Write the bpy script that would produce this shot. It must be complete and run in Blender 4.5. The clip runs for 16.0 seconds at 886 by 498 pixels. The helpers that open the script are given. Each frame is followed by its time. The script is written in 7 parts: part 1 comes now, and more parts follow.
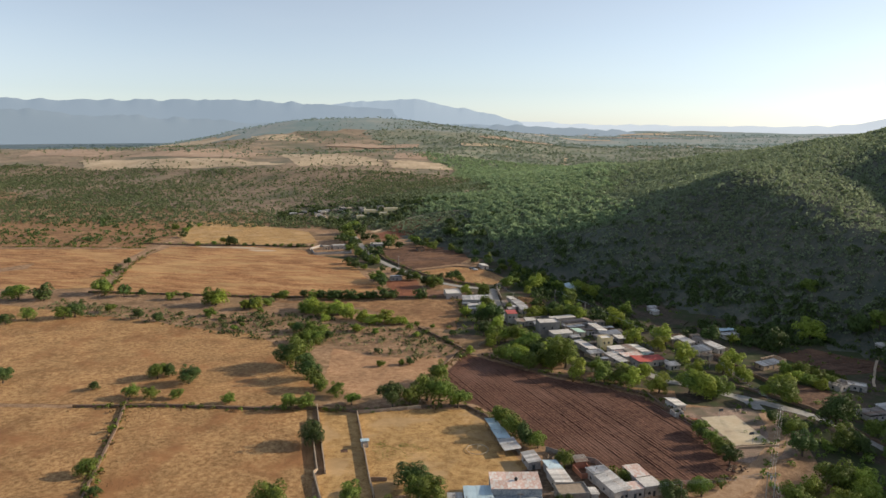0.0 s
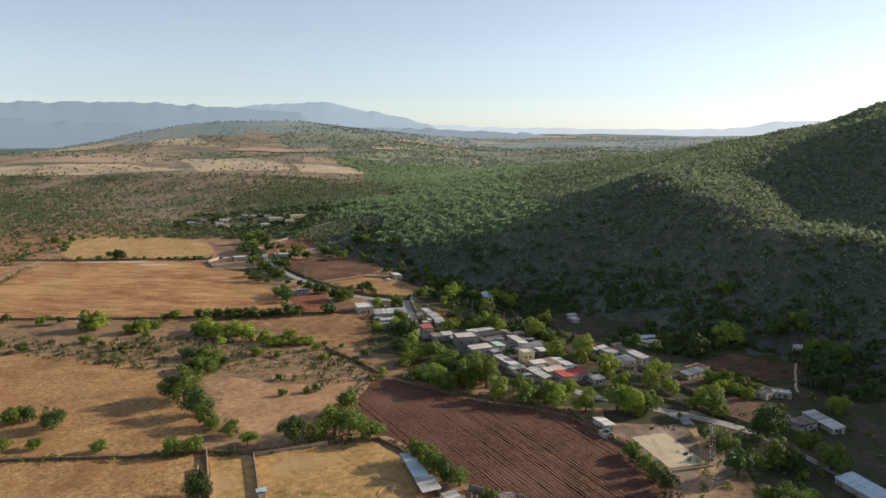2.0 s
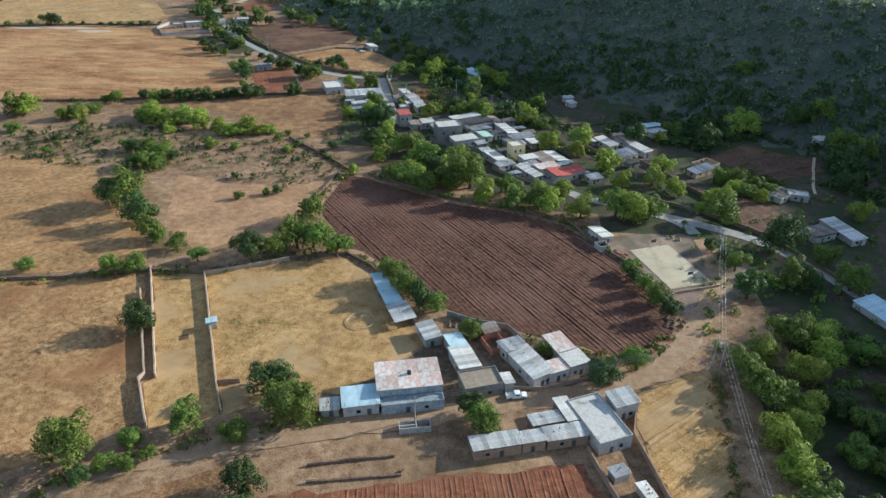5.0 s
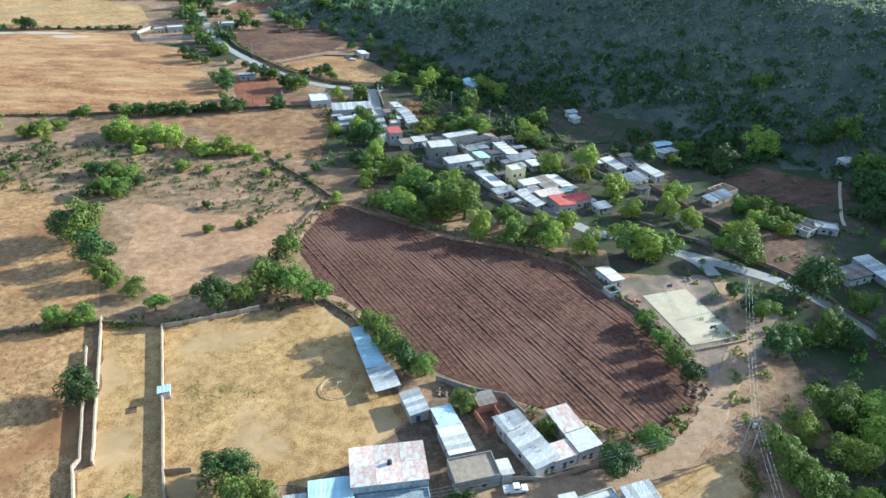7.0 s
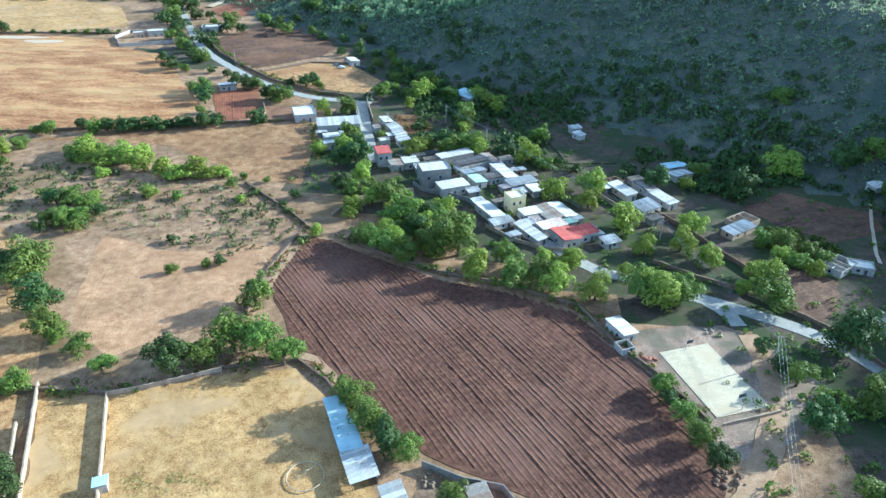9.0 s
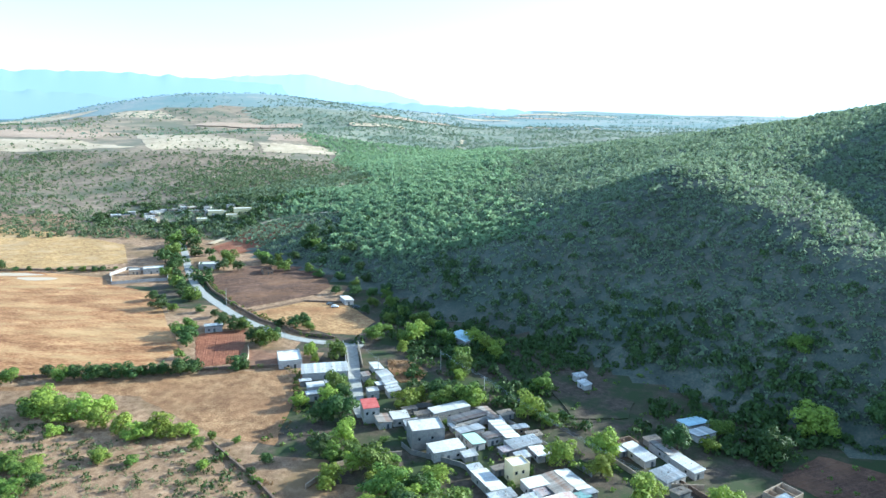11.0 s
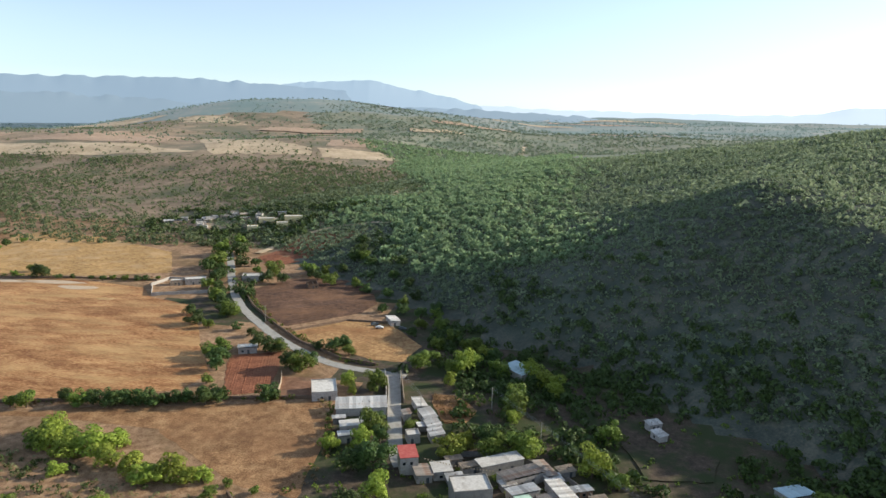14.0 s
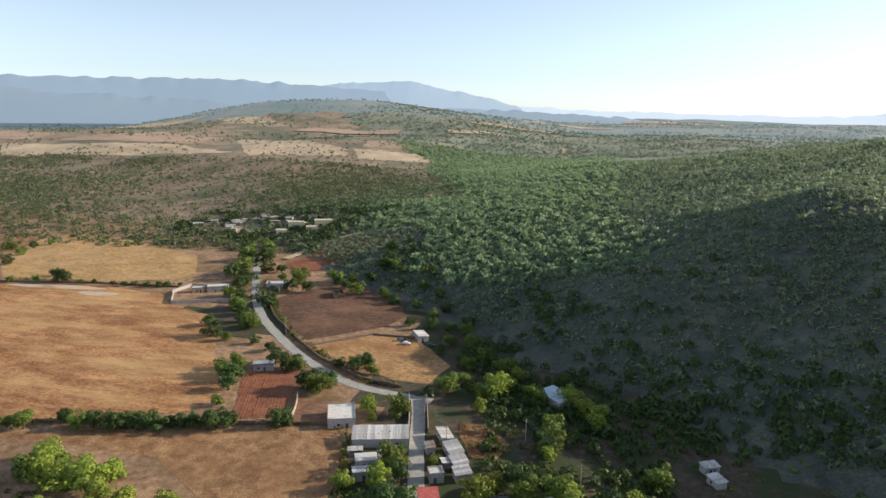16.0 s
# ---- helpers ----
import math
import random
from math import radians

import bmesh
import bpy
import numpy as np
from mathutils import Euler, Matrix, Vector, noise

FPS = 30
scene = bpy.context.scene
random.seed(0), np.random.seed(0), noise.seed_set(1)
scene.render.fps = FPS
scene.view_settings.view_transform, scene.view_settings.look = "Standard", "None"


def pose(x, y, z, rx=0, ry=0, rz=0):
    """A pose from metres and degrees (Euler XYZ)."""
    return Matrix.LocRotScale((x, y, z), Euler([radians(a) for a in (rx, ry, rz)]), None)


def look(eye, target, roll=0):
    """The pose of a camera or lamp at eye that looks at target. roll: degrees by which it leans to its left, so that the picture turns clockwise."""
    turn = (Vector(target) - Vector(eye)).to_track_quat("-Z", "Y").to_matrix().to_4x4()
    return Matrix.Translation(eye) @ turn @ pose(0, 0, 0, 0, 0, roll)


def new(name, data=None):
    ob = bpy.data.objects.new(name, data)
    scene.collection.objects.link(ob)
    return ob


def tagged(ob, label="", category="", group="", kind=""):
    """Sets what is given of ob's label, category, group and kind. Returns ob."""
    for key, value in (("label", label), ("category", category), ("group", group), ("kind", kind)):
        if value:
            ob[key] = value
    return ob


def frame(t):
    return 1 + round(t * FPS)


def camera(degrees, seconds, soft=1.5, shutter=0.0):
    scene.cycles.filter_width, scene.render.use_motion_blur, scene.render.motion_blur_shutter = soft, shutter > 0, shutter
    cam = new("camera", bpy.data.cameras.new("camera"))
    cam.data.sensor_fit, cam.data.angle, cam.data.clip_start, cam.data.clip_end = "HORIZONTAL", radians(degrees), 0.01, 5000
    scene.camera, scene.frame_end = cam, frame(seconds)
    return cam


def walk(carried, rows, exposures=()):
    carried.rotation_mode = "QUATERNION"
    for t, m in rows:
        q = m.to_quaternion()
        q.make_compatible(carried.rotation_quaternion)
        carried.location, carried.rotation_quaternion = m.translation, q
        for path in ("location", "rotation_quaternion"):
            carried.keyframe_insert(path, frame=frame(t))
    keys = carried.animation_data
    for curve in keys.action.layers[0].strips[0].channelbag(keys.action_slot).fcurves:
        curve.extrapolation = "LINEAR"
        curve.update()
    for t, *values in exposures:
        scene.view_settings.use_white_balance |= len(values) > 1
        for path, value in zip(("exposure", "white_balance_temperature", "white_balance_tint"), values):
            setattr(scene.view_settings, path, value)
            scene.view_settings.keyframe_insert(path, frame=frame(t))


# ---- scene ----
cam = camera(65.9, 16.0)

PATH = [
    (0, (4.314, -15.226, 115.449), (3.862, -13.31, 115.096), 0.1),
    (0.5, (2.399, -8.277, 116.074), (2.076, -6.335, 115.719), 0.1),
    (1, (1.713, -1.032, 115.227), (1.474, 0.923, 114.877), 0.0),
    (1.5, (0.996, 6.08, 114.792), (0.785, 8.039, 114.446), 0.0),
    (2, (0.76, 12.853, 114.368), (0.555, 14.812, 114.025), 0.0),
    (2.5, (0.504, 18.942, 113.029), (0.308, 20.887, 112.607), 0.2),
    (3, (-0.06, 25.364, 112.381), (-0.213, 27.162, 111.518), 0.5),
    (3.2, (-0.784, 29.22, 112.832), (-0.927, 30.969, 111.872), 0.8),
    (3.55, (-0.72, 34.3, 113.05), (-0.863, 36.03, 112.07), 0.7),
    (5.5, (-0.53, 61.777, 114.212), (-0.67, 63.51, 113.224), 0.6),
    (6, (-0.547, 69.063, 114.42), (-0.685, 70.794, 113.429), 0.7),
    (6.5, (-0.523, 76.307, 114.356), (-0.66, 78.037, 113.362), 0.7),
    (7, (-0.467, 83.425, 114.377), (-0.604, 85.154, 113.382), 0.7),
    (7.5, (-0.33, 90.478, 114.474), (-0.467, 92.206, 113.476), 0.7),
    (8, (0.233, 97.646, 114.544), (0.093, 99.372, 113.543), 0.7),
    (8.5, (-0.201, 104.92, 114.542), (-0.337, 106.644, 113.537), 0.7),
    (9, (-0.356, 112.109, 114.542), (-0.49, 113.832, 113.535), 0.8),
    (9.5, (0.6, 119.331, 114.905), (0.46, 121.053, 113.898), 0.8),
    (10, (0.415, 128.135, 117.09), (0.266, 129.939, 116.239), 0.7),
    (10.2, (0.684, 130.841, 117.293), (0.53, 132.727, 116.646), 0.8),
    (10.5, (0.62, 134.1, 117.25), (0.456, 136.05, 116.82), 0.8),
    (12.3, (0.042, 150.007, 116.737), (-0.129, 151.959, 116.336), 0.9),
    (12.5, (0.754, 152.948, 116.592), (0.562, 154.898, 116.192), 0.9),
    (13, (-0.004, 159.592, 116.691), (-0.197, 161.542, 116.293), 0.9),
    (13.5, (-0.408, 166.534, 116.84), (-0.643, 168.48, 116.442), 1.0),
    (14, (-0.62, 173.328, 116.522), (-0.959, 175.258, 116.124), 1.0),
    (14.5, (-1.207, 180.122, 116.467), (-1.601, 182.042, 116.068), 1.0),
    (15, (-1.502, 187.137, 116.345), (-1.927, 189.05, 115.947), 1.1),
    (15.5, (-1.849, 193.484, 116.228), (-2.288, 195.394, 115.831), 1.1),
    (16, (-2.544, 199.812, 116.121), (-2.992, 201.72, 115.724), 1.0),
]
walk(cam, [(t, look(eye, aim, lean)) for t, eye, aim, lean in PATH],
     [(0, 0.3, 6400, 9), (2.5, 0.2, 6200, 8), (3.2, 0.06, 5750, 4), (5.5, 0.82, 5100, -2), (7, 1.22, 4800, -5), (9, 1.44, 4500, -8), (10.2, 1.64, 4500, -8),
      (12.5, 1.0, 5250, -2), (13.5, 0.7, 5700, 2), (16, 0.52, 6000, 8)])

# ---- world and sun ----
SUN_EL, SUN_AZ = 20.2, 64.0          # degrees above the horizon, clockwise from +y
world = bpy.data.worlds.new("sky")
scene.world = world
world.use_nodes = True
wn = world.node_tree
sky = wn.nodes.new("ShaderNodeTexSky")
sky.sky_type = "NISHITA"
sky.sun_disc = False
sky.sun_elevation = radians(SUN_EL)
sky.sun_rotation = radians(SUN_AZ)
sky.altitude = 1900
sky.air_density, sky.dust_density, sky.ozone_density = 1.0, 1.4, 2.0
wn.nodes["Background"].inputs["Strength"].default_value = 0.125
pale = wn.nodes.new("ShaderNodeHueSaturation")          # a milky, dusty sky
pale.inputs["Saturation"].default_value = 0.58
wn.links.new(sky.outputs[0], pale.inputs["Color"])
streak_co = wn.nodes.new("ShaderNodeTexCoord")
streak_map = wn.nodes.new("ShaderNodeMapping")
streak_map.inputs["Scale"].default_value = (1.2, 1.6, 7.0)
streak_map.inputs["Rotation"].default_value = (0.12, 0.2, 0.5)
streak = wn.nodes.new("ShaderNodeTexNoise")             # thin high cloud
streak.inputs["Scale"].default_value, streak.inputs["Detail"].default_value = 1.6, 6
wn.links.new(streak_co.outputs["Generated"], streak_map.inputs["Vector"])
wn.links.new(streak_map.outputs[0], streak.inputs["Vector"])
amount = wn.nodes.new("ShaderNodeMapRange")
amount.inputs["From Min"].default_value, amount.inputs["From Max"].default_value = 0.35, 0.7
amount.inputs["To Min"].default_value, amount.inputs["To Max"].default_value = 0.03, 0.2
wn.links.new(streak.outputs["Fac"], amount.inputs["Value"])
veil = wn.nodes.new("ShaderNodeMix")
veil.data_type = "RGBA"
veil.inputs[7].default_value = (4.6, 4.9, 5.2, 1)
wn.links.new(amount.outputs[0], veil.inputs[0])
wn.links.new(pale.outputs[0], veil.inputs[6])
wn.links.new(veil.outputs[2], wn.nodes["Background"].inputs["Color"])

sun_data = bpy.data.lights.new("sun", "SUN")
sun_data.energy, sun_data.angle, sun_data.color = 5.0, radians(0.6), (1.0, 0.83, 0.62)
sun = new("sun", sun_data)
_a, _e = radians(SUN_AZ), radians(SUN_EL)
sun.matrix_basis = look((math.sin(_a) * math.cos(_e) * 500, math.cos(_a) * math.cos(_e) * 500, math.sin(_e) * 500), (0, 0, 0))


# ---- materials ----
def material(name, stops, scale=1.0, fine=6.0, rough=0.9, bump=0.3, metal=0.0, vary=0.0, stain=None, stain_at=(0.5, 0.7),
             stain_scale=0.08, bump_dist=0.05, stretch=(1, 1, 1), space="Object", turn=0.0, patch=0.0, patch_scale=0.07, crisp=0.14):
    """Noise at two scales through a colour ramp, an optional large-scale stain, relief, and a random shade per object."""
    m = bpy.data.materials.new(name)
    m.use_nodes = True
    nt = m.node_tree
    n, l = nt.nodes, nt.links
    bsdf = n["Principled BSDF"]
    bsdf.inputs["Roughness"].default_value = rough
    bsdf.inputs["Metallic"].default_value = metal
    bsdf.inputs["Specular IOR Level"].default_value = 0.2 if metal == 0 else 0.5
    co = n.new("ShaderNodeTexCoord")
    mp = n.new("ShaderNodeMapping")
    mp.inputs["Scale"].default_value = stretch
    mp.inputs["Rotation"].default_value = (0, 0, radians(turn))
    l.new(co.outputs[space], mp.inputs["Vector"])
    a = n.new("ShaderNodeTexNoise")
    a.inputs["Scale"].default_value, a.inputs["Detail"].default_value, a.inputs["Roughness"].default_value = scale, 6, 0.65
    b = n.new("ShaderNodeTexNoise")
    b.inputs["Scale"].default_value, b.inputs["Detail"].default_value = scale * fine, 4
    for t in (a, b):
        l.new(mp.outputs[0], t.inputs["Vector"])
    mix = n.new("ShaderNodeMix")
    mix.data_type = "FLOAT"
    mix.inputs[0].default_value = 0.45
    l.new(a.outputs["Fac"], mix.inputs[2])
    l.new(b.outputs["Fac"], mix.inputs[3])
    ramp = n.new("ShaderNodeValToRGB")
    l.new(mix.outputs[0], ramp.inputs[0])
    el = ramp.color_ramp.elements
    lo, hi = 0.5 - crisp, 0.5 + crisp
    for i, c in enumerate(stops):
        p = lo + (hi - lo) * i / max(1, len(stops) - 1)
        if i < 2:
            el[i].position, el[i].color = p, (*c, 1)
        else:
            el.new(p).color = (*c, 1)
    col = ramp.outputs[0]
    if stain:
        s = n.new("ShaderNodeTexNoise")
        s.inputs["Scale"].default_value, s.inputs["Detail"].default_value, s.inputs["Roughness"].default_value = stain_scale, 5, 0.6
        l.new(mp.outputs[0], s.inputs["Vector"])
        r = n.new("ShaderNodeMapRange")
        r.inputs["From Min"].default_value, r.inputs["From Max"].default_value = stain_at
        l.new(s.outputs["Fac"], r.inputs["Value"])
        mx = n.new("ShaderNodeMix")
        mx.data_type = "RGBA"
        l.new(r.outputs[0], mx.inputs[0])
        l.new(col, mx.inputs[6])
        mx.inputs[7].default_value = (*stain, 1)
        col = mx.outputs[2]
    if patch:
        s = n.new("ShaderNodeTexNoise")
        s.inputs["Scale"].default_value, s.inputs["Detail"].default_value, s.inputs["Roughness"].default_value = patch_scale, 9, 0.72
        s.inputs["Distortion"].default_value = 0.6
        l.new(mp.outputs[0], s.inputs["Vector"])
        r = n.new("ShaderNodeMapRange")
        r.inputs["From Min"].default_value, r.inputs["From Max"].default_value = 0.36, 0.64
        r.inputs["To Min"].default_value, r.inputs["To Max"].default_value = 1 - patch, 1 + patch
        l.new(s.outputs["Fac"], r.inputs["Value"])
        hs = n.new("ShaderNodeHueSaturation")
        l.new(r.outputs[0], hs.inputs["Value"])
        l.new(col, hs.inputs["Color"])
        col = hs.outputs[0]
    if vary:
        oi = n.new("ShaderNodeObjectInfo")
        r = n.new("ShaderNodeMapRange")
        r.inputs["To Min"].default_value, r.inputs["To Max"].default_value = 1 - vary, 1 + vary
        l.new(oi.outputs["Random"], r.inputs["Value"])
        hs = n.new("ShaderNodeHueSaturation")
        l.new(r.outputs[0], hs.inputs["Value"])
        l.new(col, hs.inputs["Color"])
        col = hs.outputs[0]
    l.new(col, bsdf.inputs["Base Color"])
    if bump:
        bp = n.new("ShaderNodeBump")
        bp.inputs["Strength"].default_value, bp.inputs["Distance"].default_value = bump, bump_dist
        l.new(mix.outputs[0], bp.inputs["Height"])
        l.new(bp.outputs[0], bsdf.inputs["Normal"])
    return m


def leaf_material(name, dark, light, hue=0.014, thin=0.35):
    """Foliage: a shade per clump and per plant, a little light passing through the leaves."""
    m = bpy.data.materials.new(name)
    m.use_nodes = True
    nt = m.node_tree
    n, l = nt.nodes, nt.links
    bsdf = n["Principled BSDF"]
    bsdf.inputs["Roughness"].default_value = 0.6
    bsdf.inputs["Specular IOR Level"].default_value = 0.25
    geo, oi = n.new("ShaderNodeNewGeometry"), n.new("ShaderNodeObjectInfo")
    mx = n.new("ShaderNodeMix")
    mx.data_type = "RGBA"
    mx.inputs[6].default_value, mx.inputs[7].default_value = (*dark, 1), (*light, 1)
    l.new(geo.outputs["Random Per Island"], mx.inputs[0])
    hs = n.new("ShaderNodeHueSaturation")
    l.new(mx.outputs[2], hs.inputs["Color"])
    for sock, lo, hi in (("Hue", 0.5 - hue, 0.5 + hue), ("Value", 0.78, 1.25)):
        r = n.new("ShaderNodeMapRange")
        r.inputs["To Min"].default_value, r.inputs["To Max"].default_value = lo, hi
        l.new(oi.outputs["Random"], r.inputs["Value"])
        l.new(r.outputs[0], hs.inputs[sock])
    l.new(hs.outputs[0], bsdf.inputs["Base Color"])
    tr = n.new("ShaderNodeBsdfTranslucent")
    l.new(hs.outputs[0], tr.inputs["Color"])
    add = n.new("ShaderNodeMixShader")
    add.inputs[0].default_value = thin
    l.new(bsdf.outputs[0], add.inputs[1])
    l.new(tr.outputs[0], add.inputs[2])
    l.new(add.outputs[0], n["Material Output"].inputs["Surface"])
    return m


SOIL = material("dry_soil", [(0.155, 0.09, 0.05), (0.275, 0.172, 0.10), (0.38, 0.258, 0.158)], 0.35, 9, stain=(0.16, 0.105, 0.05), stain_scale=0.03, bump_dist=0.2, patch=0.26, patch_scale=0.05, crisp=0.11)
# Scrubby hill soil; the hillside's blue-grey shade is put into its colour.
HILL_SOIL_SHADED = material("hill_soil_shaded", [(0.052, 0.064, 0.054), (0.092, 0.100, 0.080), (0.165, 0.155, 0.115)], 0.12, 9, stain=(0.06, 0.08, 0.062), stain_scale=0.012, bump_dist=0.4, patch=0.2, patch_scale=0.03)
# Green valley soil, made paler so that distance haze sits in its colour.
VALLEY_SOIL_HAZED = material("green_valley_soil_hazed", [(0.15, 0.175, 0.13), (0.215, 0.225, 0.165), (0.31, 0.275, 0.20)], 0.03, 8, stain=(0.14, 0.18, 0.13), stain_scale=0.006, bump=0)
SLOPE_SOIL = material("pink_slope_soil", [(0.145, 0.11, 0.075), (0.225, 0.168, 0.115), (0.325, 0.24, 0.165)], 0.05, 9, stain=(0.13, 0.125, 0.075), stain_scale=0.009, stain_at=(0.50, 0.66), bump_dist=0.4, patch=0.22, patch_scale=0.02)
BROW_SOIL = material("tan_brow_soil", [(0.185, 0.145, 0.10), (0.275, 0.21, 0.145), (0.37, 0.285, 0.20)], 0.02, 9, stain=(0.165, 0.155, 0.105), stain_scale=0.008, stain_at=(0.48, 0.6), bump_dist=0.4)
# Dark village earth; shade under the trees is put into its colour too.
VILLAGE_SOIL_SHADED = material("village_soil_shaded", [(0.042, 0.033, 0.024), (0.082, 0.062, 0.045), (0.15, 0.112, 0.08)], 0.4, 7, stain=(0.045, 0.058, 0.022), stain_scale=0.06, stain_at=(0.42, 0.58), bump_dist=0.3)
# Ground far up the valley: the paleness is haze painted into the base colour.
VALLEY_FAR_HAZED = material("far_valley_hazed", [(0.20, 0.215, 0.17), (0.27, 0.28, 0.22), (0.36, 0.345, 0.27)], 0.02, 8, stain=(0.17, 0.20, 0.155), stain_scale=0.006, bump=0, patch=0.15, patch_scale=0.01)
ZINC_OLD = material("weathered_roof_sheet", [(0.20, 0.175, 0.155), (0.29, 0.255, 0.225), (0.40, 0.36, 0.32)], 0.4, 6, rough=0.75, metal=0.05, vary=0.25, bump=0.1, stain=(0.22, 0.13, 0.085), stain_scale=0.3, stain_at=(0.48, 0.66))
PALE_WOOD = material("sun_bleached_wood", [(0.34, 0.27, 0.19), (0.45, 0.37, 0.27), (0.55, 0.46, 0.35)], 2, 5, bump=0.2)
LEAF_GRASS = leaf_material("leaf_greening_grass", (0.20, 0.19, 0.055), (0.36, 0.31, 0.11))
# Far plain ground; its bluish haze is painted in, with emission set further down.
PLAIN_HAZE = material("plain_soil_in_haze", [(0.10, 0.12, 0.085), (0.15, 0.15, 0.10), (0.24, 0.19, 0.13)], 0.01, 7, stain=(0.085, 0.12, 0.085), stain_scale=0.003, stain_at=(0.45, 0.6), bump=0)
DRY_GRASS = material("dry_grass", [(0.20, 0.105, 0.042), (0.335, 0.195, 0.086), (0.47, 0.30, 0.14)], 0.55, 6, stain=(0.27, 0.135, 0.058), stain_scale=0.045, stain_at=(0.5, 0.66), bump_dist=0.2, patch=0.24, patch_scale=0.06, crisp=0.10)
YELLOW_GRASS = material("yellow_grass", [(0.23, 0.13, 0.05), (0.38, 0.235, 0.095), (0.50, 0.33, 0.145)], 0.35, 7, stain=(0.42, 0.28, 0.14), stain_scale=0.07, stain_at=(0.5, 0.62), bump_dist=0.15, patch=0.2, patch_scale=0.08, crisp=0.11)
STUBBLE = material("orange_stubble", [(0.20, 0.088, 0.036), (0.34, 0.172, 0.074), (0.48, 0.285, 0.13)], 0.16, 10, stain=(0.42, 0.275, 0.125), stain_scale=0.05, stain_at=(0.46, 0.70), bump_dist=0.15, stretch=(0.35, 1, 1), turn=-25, patch=0.22, patch_scale=0.05, crisp=0.10)
BROWN_FIELD = material("brown_field", [(0.15, 0.08, 0.038), (0.26, 0.145, 0.07), (0.375, 0.235, 0.12)], 0.2, 9, stain=(0.19, 0.10, 0.048), stain_scale=0.03, bump_dist=0.15, patch=0.24, patch_scale=0.06, crisp=0.10)
PLOUGHED = material("ploughed_earth", [(0.054, 0.025, 0.017), (0.106, 0.051, 0.034), (0.178, 0.092, 0.062)], 0.8, 7, stain=(0.138, 0.074, 0.053), stain_scale=0.035, bump_dist=0.2, patch=0.2, crisp=0.11)
FALLOW = material("pink_tan_fallow", [(0.25, 0.138, 0.074), (0.375, 0.222, 0.122), (0.48, 0.305, 0.175)], 0.35, 9, stain=(0.28, 0.155, 0.084), stain_scale=0.04, bump_dist=0.15, patch=0.18, crisp=0.11)
PALE_EARTH = material("pale_bare_earth", [(0.42, 0.32, 0.225), (0.49, 0.385, 0.28), (0.55, 0.445, 0.335)], 0.3, 8, bump=0.1)
RED_EARTH = material("red_ploughed_earth", [(0.12, 0.044, 0.024), (0.20, 0.078, 0.042), (0.29, 0.125, 0.068)], 0.7, 7, stain=(0.22, 0.105, 0.06), stain_scale=0.06, bump_dist=0.15, patch=0.2, crisp=0.11)
DARK_EARTH = material("dark_ploughed_earth", [(0.058, 0.034, 0.024), (0.108, 0.062, 0.042), (0.175, 0.103, 0.068)], 0.4, 8, bump_dist=0.2, stain=(0.17, 0.095, 0.055), stain_scale=0.04, stain_at=(0.46, 0.66), patch=0.25, patch_scale=0.05, crisp=0.11)
DIRT_ROAD = material("dirt_road", [(0.239, 0.149, 0.087), (0.336, 0.221, 0.135), (0.424, 0.297, 0.19)], 0.5, 8, bump_dist=0.1)
COURT_DIRT = material("trampled_court_dirt", [(0.17, 0.118, 0.088), (0.27, 0.192, 0.148), (0.37, 0.275, 0.215)], 0.4, 8, stain=(0.15, 0.125, 0.09), stain_scale=0.1, stain_at=(0.46, 0.6), bump_dist=0.15, patch=0.22, patch_scale=0.12, crisp=0.11)
YARD_RED = material("red_brown_yard_earth", [(0.14, 0.075, 0.045), (0.23, 0.125, 0.078), (0.33, 0.195, 0.125)], 0.5, 7, stain=(0.13, 0.085, 0.055), stain_scale=0.12, bump_dist=0.15, patch=0.22, patch_scale=0.12)
CONCRETE = material("concrete", [(0.26, 0.245, 0.225), (0.34, 0.325, 0.30), (0.43, 0.41, 0.375)], 0.5, 8, bump=0.15)
COURT_SLAB = material("court_concrete", [(0.46, 0.385, 0.265), (0.53, 0.45, 0.32), (0.585, 0.505, 0.37)], 0.25, 8, stain=(0.47, 0.37, 0.25), stain_scale=0.12, bump=0.1, patch=0.08, patch_scale=0.2)
STONE = material("field_stone", [(0.09, 0.06, 0.045), (0.17, 0.115, 0.08), (0.27, 0.20, 0.15)], 1.6, 3, bump_dist=0.15)
PALE_WALL = material("pale_block_wall", [(0.27, 0.205, 0.15), (0.37, 0.29, 0.215), (0.46, 0.37, 0.28)], 0.7, 5, bump=0.2)
WHITE_PAINT = material("white_wall_paint", [(0.30, 0.275, 0.25), (0.44, 0.405, 0.375), (0.58, 0.545, 0.51)], 0.5, 6, bump=0.15, vary=0.15, stain=(0.26, 0.24, 0.22), stain_scale=0.5, stain_at=(0.5, 0.7))
GREY_BLOCK = material("grey_block", [(0.17, 0.16, 0.15), (0.24, 0.225, 0.21), (0.31, 0.29, 0.26)], 0.8, 5, bump=0.25, vary=0.12)
YELLOW_PAINT = material("yellow_wall_paint", [(0.60, 0.48, 0.26), (0.70, 0.58, 0.33), (0.74, 0.63, 0.40)], 0.5, 6, bump=0.15)
BROWN_ADOBE = material("adobe", [(0.22, 0.15, 0.10), (0.30, 0.21, 0.145), (0.37, 0.27, 0.19)], 0.8, 5, bump=0.3)
BRICK_RED = material("brick_red_wall", [(0.30, 0.13, 0.09), (0.38, 0.18, 0.12), (0.44, 0.24, 0.17)], 0.9, 5, bump=0.25)
